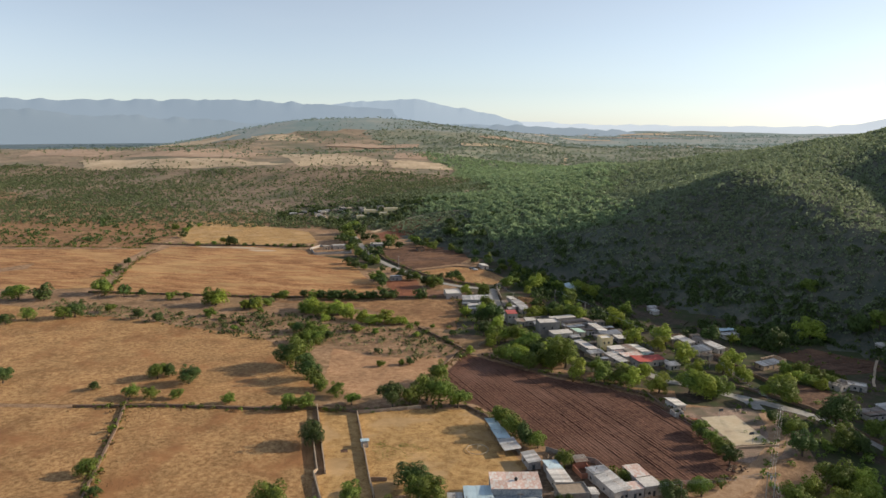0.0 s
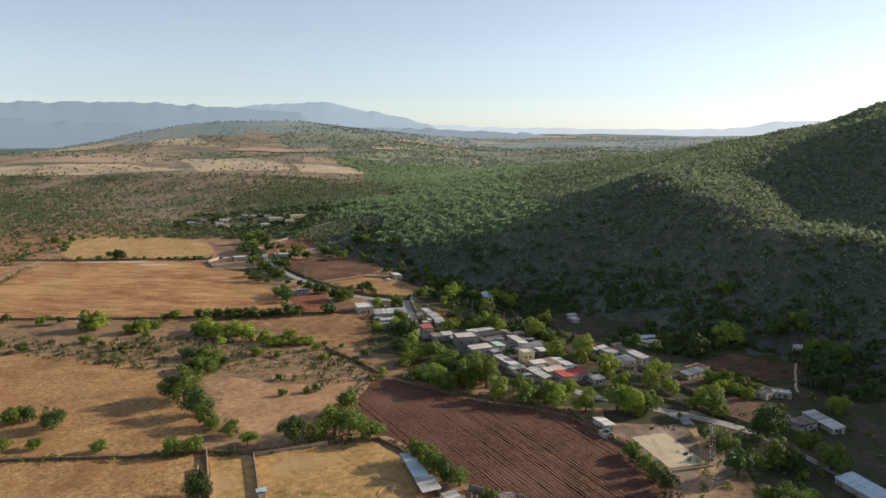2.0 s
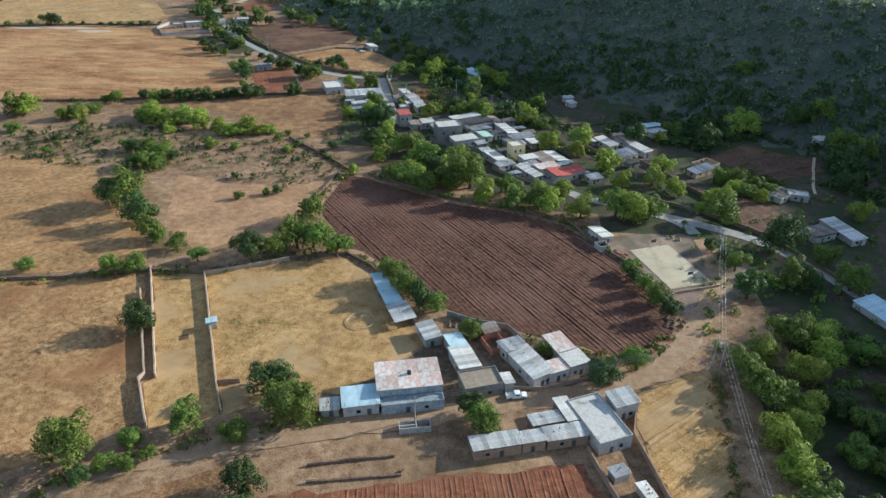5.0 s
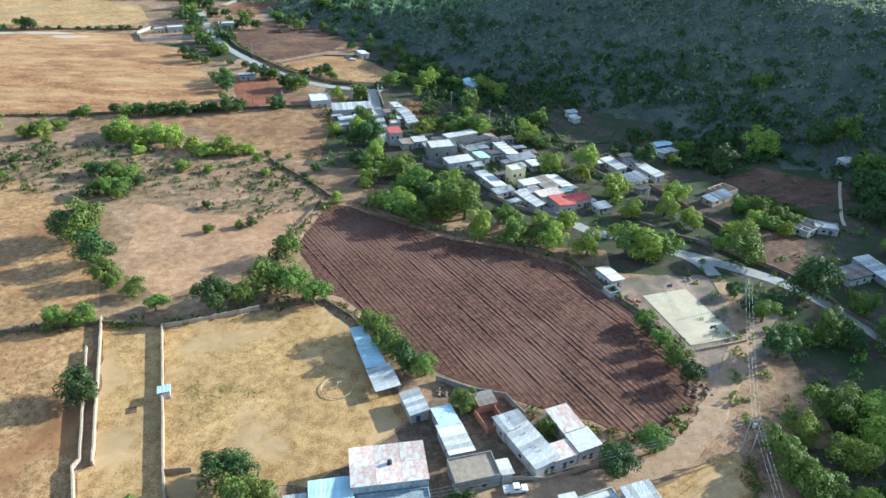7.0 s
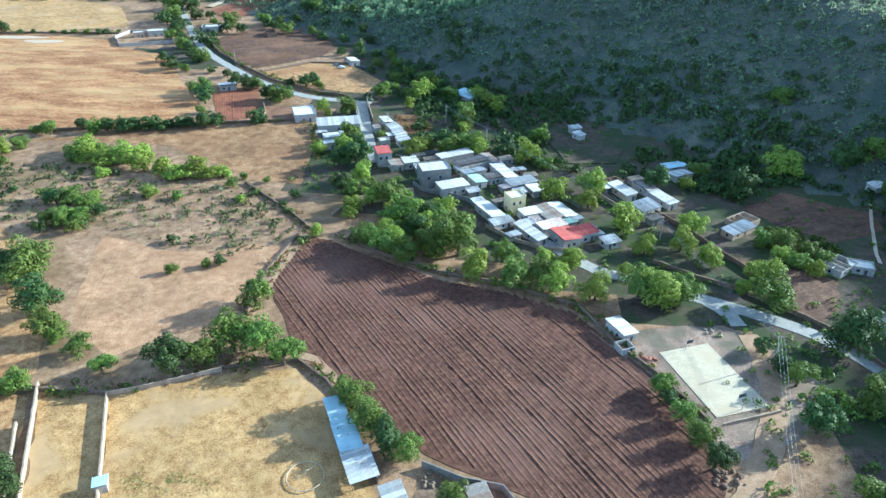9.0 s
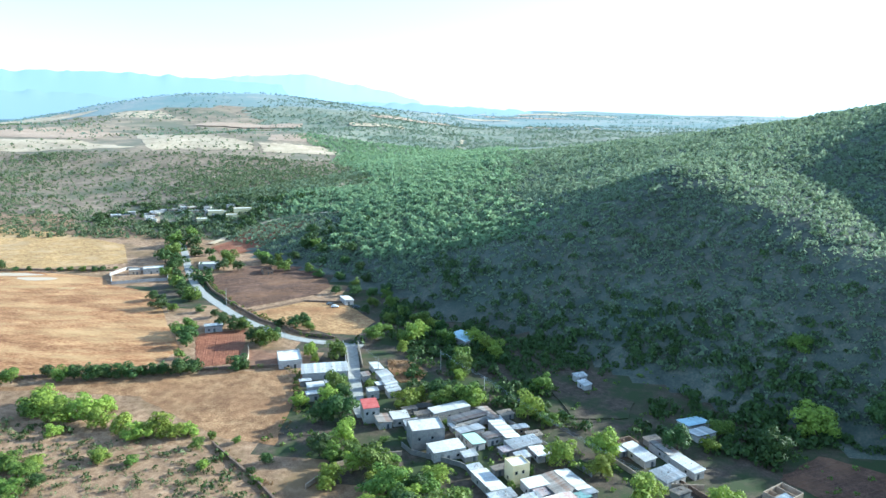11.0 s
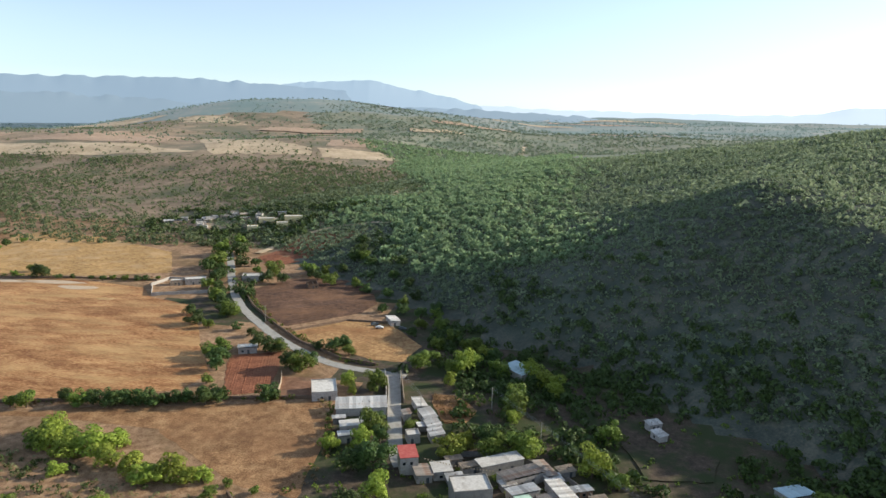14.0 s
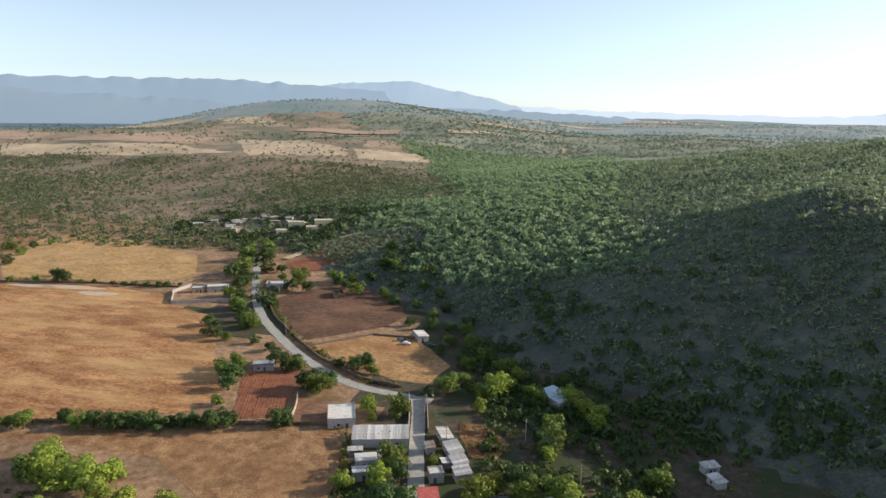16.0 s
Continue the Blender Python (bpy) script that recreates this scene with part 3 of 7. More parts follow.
def spans(poly, angle, spacing, rng):
    """Lines at an angle across a polygon: each as its start and end."""
    c, s = math.cos(radians(angle)), math.sin(radians(angle))
    rot = [(x * c + y * s, -x * s + y * c) for x, y in poly]
    lo, hi = min(p[1] for p in rot), max(p[1] for p in rot)
    t = lo + spacing
    while t < hi - spacing * 0.5:
        xs = []
        for (x0, y0), (x1, y1) in zip(rot, rot[1:] + rot[:1]):
            if (y0 > t) != (y1 > t):
                xs.append(x0 + (t - y0) * (x1 - x0) / (y1 - y0))
        xs.sort()
        for a, b in zip(xs[::2], xs[1::2]):
            if b - a > 2:
                yield a + 0.5, b - 0.5, t, c, s
        t += spacing * rng.uniform(0.78, 1.25)


def field(label, poly, mat, lift=0.06, furrow=None, category="field", name="field", seed=1, jitter=0.5, curve=0.0):
    """A field or yard laid on the ground; furrow: (angle, spacing, height) of real ridges."""
    rng = random.Random(seed)
    edge = resample(poly, 3.5, jitter, rng)
    bm = bmesh.new()
    ring = [bm.verts.new((x, y, at(x, y) + lift)) for x, y in edge]
    low = [bm.verts.new((x, y, at(x, y) - 0.3)) for x, y in edge]
    for i in range(len(ring)):
        j = (i + 1) % len(ring)
        bm.faces.new((low[i], low[j], ring[j], ring[i]))
    top = bm.faces.new(ring)
    if top.normal.z < 0:
        top.normal_flip()
    bmesh.ops.triangulate(bm, faces=[top])
    me = bpy.data.meshes.new(name)
    bm.to_mesh(me)
    bm.free()
    if furrow:
        ang, gap, hgt = furrow
        vs, fs = [], []
        for a, b, t, c, s in spans(poly, ang, gap, rng):
            k = max(2, int((b - a) / 3))
            w = gap * 0.36
            rise = rng.choice((0.25, 0.45, 0.6, 0.8, 1.0, 1.3, 1.7))
            for i in range(k + 1):
                along = a + (b - a) * i / k
                off = rng.uniform(-0.09, 0.09) * gap + curve * math.sin(along / 40)
                h = hgt * rise * rng.uniform(0.35, 1.3)
                for dx, dz in ((-w, -0.02), (-w * 0.15, h), (w * 0.25, h * 0.9), (w, -0.02)):
                    tt = t + off + dx
                    px, py = along * c - tt * s, along * s + tt * c
                    vs.append((px, py, 2 - 0.01 * px + lift + dz))
                if i:
                    base = len(vs) - 8
                    for q in range(3):
                        fs.append((base + q, base + q + 4, base + q + 5, base + q + 1))
        if vs:
            fm = bmesh.new()
            fm.from_mesh(me)
            extra = bpy.data.meshes.new("furrows")
            extra.from_pydata(vs, [], fs)
            fm.from_mesh(extra)
            fm.to_mesh(me)
            fm.free()
            bpy.data.meshes.remove(extra)
    return tagged(finish(name, me, mat), label, category, kind="structure")


def strip(name, label, line, width, mat, lift=0.1, category="road", seed=3, jitter=0.25, crown=0.0):
    """A road along a line of points, on the ground."""
    rng = random.Random(seed)
    pts = [Vector(p) for p in line]
    fine = []
    for i in range(len(pts) - 1):
        p0, p1, p2, p3 = pts[max(0, i - 1)], pts[i], pts[i + 1], pts[min(len(pts) - 1, i + 2)]
        k = max(2, int((p2 - p1).length / 3))
        for j in range(k):
            t = j / k
            fine.append(0.5 * ((2 * p1) + (p2 - p0) * t + (2 * p0 - 5 * p1 + 4 * p2 - p3) * t * t + (3 * p1 - p0 - 3 * p2 + p3) * t ** 3))
    fine.append(pts[-1])
    vs, fs = [], []
    for i, p in enumerate(fine):
        d = (fine[min(i + 1, len(fine) - 1)] - fine[max(i - 1, 0)]).normalized()
        nrm = Vector((-d.y, d.x))
        for side, dz in ((-1, -0.25), (-1, 0), (0, crown), (1, 0), (1, -0.25)):
            q = p + nrm * side * (width / 2 + (rng.uniform(-jitter, jitter) if side else 0))
            vs.append((q.x, q.y, at(q.x, q.y) + lift + dz))
        if i:
            b = len(vs) - 10
            for k in range(4):
                fs.append((b + k, b + k + 1, b + k + 6, b + k + 5))
    return tagged(solid(name, vs, fs, mat), label, category, kind="structure")


BIG_PLOUGHED = [(-60, 307), (-64, 276), (-47, 246), (-28, 233), (-12, 216), (2, 211), (10, 207), (25, 203), (35, 199), (49, 209),
                (53, 220), (40, 248), (33, 257), (25, 272), (5, 281), (-16, 286), (-38, 297), (-53, 306)]
BIG_CORRAL = [(-87.4, 226.4), (-64, 237), (-47, 241), (-36, 230), (-17, 199), (-27, 187), (-35, 178), (-49, 176), (-60.4, 168), (-65.4, 178)]
LANE_CORRAL = [(-105, 228), (-87.8, 226.2), (-65.8, 178), (-60.8, 168), (-75, 162), (-83, 176), (-81, 179)]
WEST_PADDOCK = [(-330, 172), (-200, 202), (-163, 213), (-127, 220), (-106, 225), (-95, 200), (-84, 176), (-79, 163), (-91, 153), (-110, 138), (-140, 116), (-330, 90)]
WEST_GRASS = [(-470, 330), (-260, 318), (-200, 310), (-181, 311), (-156, 296), (-119, 254), (-109, 232), (-129, 223), (-176, 214), (-200, 206), (-330, 175), (-470, 180)]
MIDDLE_GRASS = [(-128, 300), (-99, 292), (-76, 300), (-66, 300), (-66, 273), (-74, 256), (-86, 249), (-94, 240), (-107, 247), (-116, 262)]
STUBBLE_FIELD = [(-372, 470), (-382, 530), (-315, 556), (-256, 548), (-241, 531), (-205, 520), (-170, 463), (-147, 430), (-150, 412), (-165, 402), (-211, 386), (-270, 376), (-322, 372)]
YELLOW_FIELD = [(-412, 584), (-456, 671), (-436, 693), (-369, 678), (-297, 647), (-262, 589), (-304, 566), (-377, 552)]
HEDGE_FIELD = [(-215, 372), (-174, 388), (-137, 399), (-92, 414), (-80, 399), (-74, 347), (-95, 350), (-112, 360), (-139, 378), (-181, 378)]
field("large ploughed field with dark red-brown furrows", BIG_PLOUGHED, PLOUGHED, 0.10, (-55, 1.35, 0.12), seed=2, curve=1.6)
field("dry yellow grass paddock inside a walled corral", BIG_CORRAL, YELLOW_GRASS, 0.07, seed=3, category="paddock")
field("narrow dry grass lane between two pale walls", LANE_CORRAL, YELLOW_GRASS, 0.06, seed=4, category="paddock")
field("wide dry tan grass paddock west of the walls", WEST_PADDOCK, DRY_GRASS, 0.05, seed=5, category="paddock")
field("dry golden grass field behind a stone wall", WEST_GRASS, DRY_GRASS, 0.06, seed=6)
field("bare tan stubble plot with faint plough lines", MIDDLE_GRASS, FALLOW, 0.02, (100, 1.5, 0.014), seed=7)
field("broad orange stubble field with pale worn patches", STUBBLE_FIELD, STUBBLE, 0.10, seed=8)
field("orange stubble field west of the track", [(-336, 378), (-380, 460), (-396, 512), (-520, 480), (-560, 420), (-450, 365), (-380, 356)], STUBBLE, 0.10, seed=31)
FALLOW_SLOPE = [(-405, 520), (-412, 575), (-452, 672), (-640, 690), (-700, 560), (-540, 492)]
field("pink-tan fallow slope dotted with bushes", FALLOW_SLOPE, BROWN_FIELD, 0.10, seed=32)
field("pale yellow harvested field below the scrub", YELLOW_FIELD, YELLOW_GRASS, 0.10, seed=9)
field("brown stubble field under a dark hedge", HEDGE_FIELD, BROWN_FIELD, 0.035, seed=10)
field("small red ploughed plot beside a hedge", [(-149, 452), (-128, 462), (-120, 442), (-116, 417), (-131, 410)], RED_EARTH, 0.10, (-70, 1.2, 0.06), seed=11)
field("dark ploughed field beside the tarred road", [(-190, 562), (-176, 596), (-126, 604), (-106, 552), (-110, 532), (-141, 499), (-164, 518)], DARK_EARTH, 0.10, (35, 1.6, 0.16), seed=12)
field("dry tan triangular plot by the road bend", [(-136, 489), (-113, 515), (-89, 516), (-65, 486), (-70, 463), (-86, 463), (-108, 475)], DRY_GRASS, 0.08, seed=13)
field("red-brown bare plot at the hill's foot", [(92, 347), (112, 364), (139, 349), (139, 336), (117, 325), (102, 335)], DARK_EARTH, 0.10, (30, 1.6, 0.2), seed=15)
field("grey bare clearing among dark trees", [(24, 405), (42, 413), (57, 403), (51, 384), (30, 381)], VILLAGE_SOIL_SHADED, 0.4, seed=16, name="yard", category="yard")
field("dark bare plot beside the concrete street", [(78, 311), (93, 307), (108, 299), (101, 283), (93, 275), (83, 286)], DARK_EARTH, 0.10, (30, 1.6, 0.2), seed=17)
field("dry furrowed straw plot beside the dirt road", [(36, 184), (47, 192), (56, 197), (57, 190), (53, 163), (50, 140), (42, 140), (37, 161), (35, 174)], YELLOW_GRASS, 0.09, (40, 1.7, 0.22), seed=18)
field("red furrowed field below the farm sheds", [(-43, 146), (-8, 155), (21, 161), (28.6, 146), (31.6, 134), (37.5, 110), (42, 80), (-20, 80), (-38, 122)], RED_EARTH, 0.10, (100, 0.95, 0.07), seed=19, jitter=1.2)
field("rough dry field below the tree row", [(-97, 118), (-87, 131), (-73, 143), (-54, 153), (-48, 138), (-42, 122), (-30, 85), (-80, 80)], BROWN_FIELD, 0.06, seed=20)
field("dirt yard between the farm sheds and the street", [(-37, 176), (-27, 186), (-18, 197), (-10, 210), (3, 209), (14, 205), (30, 196), (34, 186), (24, 180), (0, 176), (-20, 171)], YARD_DIRT_SHADED, 0.055, seed=21, name="yard", category="yard")
field("trampled dirt yard round the ball court", [(30, 262), (44, 268), (66, 272), (76, 262), (84, 250), (74, 232), (60, 222), (53, 222), (46, 240), (38, 252)], COURT_DIRT, 0.05, seed=22, name="yard", category="yard")
field("dusty village yards between houses", [(-60, 345), (-40, 385), (-20, 385), (5, 375), (20, 350), (45, 320), (30, 305), (8, 308), (-4, 325), (-22, 345)], VILLAGE_SOIL_SHADED, 0.05, seed=23, name="yard", category="yard")
field("rust-brown dry weeds behind the row houses", [(-50, 431), (-38, 431), (-30, 419), (-33, 409), (-40, 405), (-44, 416)], BROWN_FIELD, 0.12, seed=26, name="yard", category="yard", jitter=1.0)
field("red-brown cattle yard beside the white house", [(-116, 434), (-99.5, 436), (-96.5, 418), (-108, 413.5)], YARD_RED, 0.09, seed=27, name="yard", category="yard")
field("pale dusty concrete apron where the tracks meet", [(60, 284), (66, 284), (72, 279.5), (72, 272), (68, 271), (65, 278)], CONCRETE, 0.13, seed=24, name="yard", category="yard", jitter=0.9)
for i, (px, py, rx, ry) in enumerate([(-318, 545, 26, 4), (-294, 538, 13, 4), (-345, 540, 16, 3), (-262, 520, 6, 2.5), (-300, 500, 9, 2.2)]):
    rng = random.Random(60 + i)
    blob = [(px + rx * math.cos(a) * rng.uniform(0.75, 1.15), py + ry * math.sin(a) * rng.uniform(0.7, 1.2) + 0.1 * rx * math.cos(a)) for a in np.linspace(0, 2 * math.pi, 15)[:-1]]
    field("pale bare earth patch on the stubble field", blob, PALE_EARTH if i < 3 else YELLOW_GRASS, 0.15, seed=70 + i, name="bare_patch", category="bare patch", jitter=0.2)

# far fields on the brow of the low hill and on the plain
def far_field(label, x, y, w, d, rot, mat, seed):
    rng = random.Random(seed)
    c, s = math.cos(radians(rot)), math.sin(radians(rot))
    n, m = 14, 8
    vs, fs = [], []
    ed = [[rng.uniform(-0.12, 0.12) for _ in range(n + 1)] for _ in range(2)]
    for j in range(m + 1):
        for i in range(n + 1):
            a = (i / n - 0.5) * w * (1 - 0.12 * abs(j / m - 0.5))
            b = ((j / m - 0.5) + ed[0][i] * (1 - j / m) + ed[1][i] * j / m) * d
            px, py = x + a * c - b * s, y + a * s + b * c
            vs.append((px, py, at(px, py) + 2.2))
    for j in range(m):
        for i in range(n):
            k = j * (n + 1) + i
            fs.append((k, k + 1, k + n + 2, k + n + 1))
    return tagged(solid("far_field", vs, fs, mat), label, "field", kind="structure")


FAR_TAN = material("far_tan_field", [(0.38, 0.29, 0.19), (0.475, 0.37, 0.25), (0.55, 0.44, 0.31)], 0.02, 8, bump=0, patch=0.12, patch_scale=0.02)
FAR_PINK = material("far_pink_field", [(0.31, 0.22, 0.155), (0.39, 0.28, 0.20), (0.46, 0.34, 0.25)], 0.02, 8, bump=0)


def brow_field(label, corners, mat, seed):
    """A far field draped over rising ground between four corners."""
    rng = random.Random(seed)
    n, m = 16, 10
    vs, fs = [], []
    (ax, ay), (bx, by), (cx_, cy_), (dx, dy) = corners
    for j in range(m + 1):
        for i in range(n + 1):
            a, b = i / n, j / m
            if j in (0, m):
                b += rng.uniform(-0.07, 0.07)
            if i in (0, n):
                a += rng.uniform(-0.02, 0.02)
            px = (ax * (1 - a) + bx * a) * (1 - b) + (dx * (1 - a) + cx_ * a) * b
            py = (ay * (1 - a) + by * a) * (1 - b) + (dy * (1 - a) + cy_ * a) * b
            vs.append((px, py, at(px, py) + 0.45))
    for j in range(m):
        for i in range(n):
            k = j * (n + 1) + i
            fs.append((k, k + n + 1, k + n + 2, k + 1))
    return tagged(solid("far_field", vs, fs, mat), label, "field", kind="structure")


BROW = [("pale tan field on the brow of the low hill", [(-799, 1582), (-456, 1357), (-426, 1282), (-606, 1264)], FAR_TAN),
        ("long tan field on the far slope", [(-1150, 1316), (-775, 1352), (-628, 1262), (-1060, 1205)], FAR_TAN),
        ("pinkish fallow field behind the brow", [(-1090, 1370), (-990, 1580), (-815, 1585), (-775, 1372)], FAR_PINK),
        ("tan field at the valley's edge", [(-440, 1352), (-328, 1367), (-259, 1285), (-400, 1270)], FAR_TAN),
        ("pinkish field on the far brow", [(-455, 1475), (-394, 1500), (-339, 1412), (-435, 1385)], FAR_PINK),
        ("pale field under the dark mound", [(-1164, 2111), (-1006, 2119), (-853, 1927), (-1058, 1953)], FAR_TAN),
        ("pinkish fallow field on the western slope", [(-1420, 1500), (-1150, 1470), (-1130, 1360), (-1350, 1340)], FAR_PINK),
        ("red-brown ploughed strip below the far hamlet", [(-227, 646), (-204, 622), (-156, 698), (-212, 711)], RED_EARTH),
        ("pale trodden yards of the far hamlet", [(-338, 752), (-292, 734), (-272, 756), (-322, 782)], FAR_TAN),
        ("bare pale plot beside the hamlet", [(-248, 797), (-219, 782), (-210, 758), (-236, 767)], FAR_TAN),
        ("bare pale scrape in the valley wood", [(-117, 930), (-92, 985), (-83, 925), (-110, 908)], FAR_TAN),
        ("pale worked ground in the valley wood", [(-82, 1060), (-96, 1330), (-72, 1310), (-68, 1045)], FAR_TAN),
        ("pinkish bare ground beyond the ridge", [(20, 1030), (70, 1110), (76, 985), (36, 950)], FAR_PINK)]
for k, (lb, cs, mm) in enumerate(BROW):
    brow_field(lb, cs, mm, 500 + k)
for k, (px, py, w, d, rot, mm) in enumerate([
        (-640, 1850, 260, 120, 8, FAR_PINK), (-1500, 2100, 500, 220, -5, FAR_TAN), (-330, 1950, 150, 90, 20, FAR_TAN),
        (-560, 3300, 500, 120, 5, FAR_PINK), (-180, 2900, 420, 110, -4, FAR_TAN), (140, 3300, 460, 110, 3, FAR_PINK), (-700, 2780, 300, 60, 10, FAR_PINK),
        (330, 3800, 520, 110, 0, FAR_TAN), (-350, 3750, 520, 110, 6, FAR_TAN), (200, 2450, 260, 50, -10, FAR_PINK), (-290, 2300, 260, 70, 30, FAR_PINK)]):
    far_field("distant tan harvested field on rising ground", px, py, w, d, rot, mm, 300 + k)

strip("road", "grey tarred village road with dusty edges", [(-300, 720), (-268, 680), (-243, 637), (-207, 569), (-181, 528), (-154, 497), (-129, 473), (-101, 454), (-80, 449), (-64, 447)], 5.0, CONCRETE, 0.12, seed=1)
strip("street", "pale concrete lane between low houses", [(-71, 450), (-66, 434), (-61, 414), (-53, 384), (-48, 372)], 5.2, CONCRETE, 0.14, "street", seed=2, jitter=0.1)
strip("street", "pale concrete street at the hill's foot", [(130, 205), (120, 222), (112, 236), (103, 254), (90, 270), (71, 281), (59, 286), (49, 292), (34, 297), (22, 309), (12, 318)], 5.0, CONCRETE, 0.14, "street", seed=3, jitter=0.1)
strip("road", "rutted tan dirt road between the farm houses", [(71, 268), (72, 260), (70, 242), (59, 218), (47, 199), (36, 190), (19, 183), (5, 179), (-12, 173), (-32, 167), (-54, 160), (-77, 151), (-92, 139), (-110, 122), (-150, 108)], 6.0, DIRT_ROAD, 0.16, seed=4, jitter=0.6)
strip("path", "narrow dirt track between field walls", [(-312, 355), (-327, 379), (-352, 425), (-376, 470), (-387, 510), (-400, 560)], 4.0, DIRT_ROAD, 0.16, "path", seed=5, jitter=0.4)
strip("path", "worn dirt track along the ploughed field", [(-62, 308), (-65, 285), (-66, 262)], 3.0, DIRT_ROAD, 0.16, "path", seed=6, jitter=0.4)
strip("path", "narrow dirt track above the paddock wall", [(-60, 242), (-46, 246), (-38, 240), (-31, 233)], 2.4, DIRT_ROAD, 0.16, "path", seed=7, jitter=0.3)
strip("path", "pale dirt track winding through the far scrub", [(-140, 880), (-95, 940), (-80, 1040), (-85, 1180), (-84, 1320), (-90, 1560), (-97, 1800)], 9.0, FAR_TAN, 1.2, "path", seed=8, jitter=1.5)
strip("path", "pale dirt track above the red strip", [(-232, 660), (-226, 690), (-206, 713), (-188, 722), (-160, 722), (-140, 714)], 5.0, FAR_TAN, 0.8, "path", seed=10, jitter=0.8)
strip("path", "pale dirt track climbing out of the hamlet", [(-200, 805), (-172, 822), (-164, 888), (-140, 875)], 7.0, FAR_TAN, 1.2, "path", seed=9, jitter=1.2)


# ---- walls round fields and yards ----
def wall_line(name, label, line, height, thick, mat, seed, step=2.5, rough=0.12):
    rng = random.Random(seed)
    pts = resample(line, step, 0.06, rng, closed=False)
    vs, fs = [], []
    for i, p in enumerate(pts):
        p = Vector(p)
        d = (Vector(pts[min(i + 1, len(pts) - 1)]) - Vector(pts[max(i - 1, 0)])).normalized()
        nrm = Vector((-d.y, d.x)) * thick / 2
        g, h = at(p.x, p.y), height * (1 + rng.uniform(-rough, rough))
        for sgn, z, k in ((-1, g - 0.2, 1.1), (-1, g + h, 0.9), (1, g + h * (1 + rng.uniform(-rough, rough) * 0.4), 0.9), (1, g - 0.2, 1.1)):
            q = p + nrm * sgn * k
            vs.append((q.x, q.y, z))
        if i:
            b = len(vs) - 8
            for k in range(3):
                fs.append((b + k, b + k + 1, b + k + 5, b + k + 4))
    fs.append((3, 2, 1, 0))
    e = len(vs) - 4
    fs.append((e, e + 1, e + 2, e + 3))
    return tagged(solid(name, vs, fs, mat), label, "wall", kind="structure")


wall_line("wall_corral", "pale block wall along the corral lane", [(-105.5, 228), (-81, 178.5)], 1.6, 0.4, PALE_WALL, 1, rough=0.03)
wall_line("wall_corral", "second pale block wall beside the lane", [(-102.5, 215), (-84, 179), (-84.5, 177), (-75.5, 162)], 1.6, 0.4, PALE_WALL, 2, rough=0.03)
wall_line("wall_corral", "pale block wall between lane and paddock", [(-87.5, 226), (-65.5, 178), (-60.5, 168)], 1.6, 0.4, PALE_WALL, 3, rough=0.03)
wall_line("wall_corral", "short brown wall at the paddock corner", [(-65.5, 178.2), (-60, 179.2)], 1.4, 0.3, BROWN_ADOBE, 4, rough=0.05)
wall_line("wall_paddock", "low pale wall closing the paddock", [(-88, 226.5), (-83, 228.5), (-64.5, 238)], 1.3, 0.4, PALE_WALL, 5, rough=0.06)
wall_line("wall_stone", "dark dry-stone wall between the pastures", [(-200, 203), (-163, 213.5), (-129, 219.5), (-106, 226.5), (-88, 227)], 1.1, 0.7, STONE, 6)
wall_line("wall_stone", "dry-stone wall beside the dirt track", [(-66, 238.5), (-47, 244), (-38, 237), (-33, 231)], 1.0, 0.6, STONE, 7)
wall_line("wall_stone", "long dry-stone wall through the thorn scrub", [(-95, 345), (-82, 333), (-70, 322), (-60, 311)], 1.1, 0.7, STONE, 8)
wall_line("wall_stone", "dry-stone wall at the ploughed field's top", [(-66.5, 262), (-67.5, 285), (-64, 308)], 1.0, 0.6, STONE, 9)
wall_line("wall_stone", "dry-stone wall under the street trees", [(-52, 309), (-37, 300), (-15, 289.5), (6, 285), (26, 276), (35, 259), (43, 249), (52, 233)], 1.1, 0.7, STONE, 10)
wall_line("wall_stone", "dark dry-stone wall under the hedge", [(-330, 365), (-211, 384), (-150, 401), (-92, 417)], 1.2, 0.8, STONE, 11)
wall_line("wall_road", "dark stone wall along the tarred road", [(-199, 566), (-174, 529), (-148, 500), (-126, 478), (-98, 459.5), (-80, 456)], 1.4, 0.6, STONE, 12)
wall_line("wall_lane", "pale wall along the concrete lane", [(-66.5, 448), (-63, 436), (-58.5, 420)], 2.2, 0.3, PALE_WALL, 13, rough=0.03)
wall_line("wall_lane", "white wall on the lane's west side", [(-74, 449), (-69, 432), (-65, 417)], 2.0, 0.3, WHITE_PAINT, 14, rough=0.02)
wall_line("wall_yard", "pale wall of the cattle yard", [(-117, 437), (-113, 427), (-109, 413)], 1.7, 0.3, PALE_WALL, 43, rough=0.05)
wall_line("wall_stone", "dark stone wall above the street", [(118, 214), (108, 247), (94, 274), (76, 290), (64, 296), (52, 304)], 1.4, 0.6, STONE, 15)
wall_line("wall_yard", "block wall round the sloping orchard", [(55, 345), (66, 330), (75, 313), (84, 297)], 1.6, 0.35, STONE, 16, rough=0.05)
wall_line("wall_yard", "pale curved wall below the village trees", [(-56, 322), (-50, 336), (-38, 344), (-30, 346)], 1.6, 0.35, PALE_WALL, 17, rough=0.05)
wall_line("wall_stone", "far stone wall under the bush row", [(-420, 536), (-365, 543), (-316, 557), (-258, 566)], 1.1, 0.8, STONE, 18)
wall_line("wall_yard", "pale wall behind the farm sheds", [(35, 178), (33.5, 171), (38, 153), (41, 138), (46, 112)], 1.7, 0.35, BROWN_ADOBE, 19, rough=0.05)
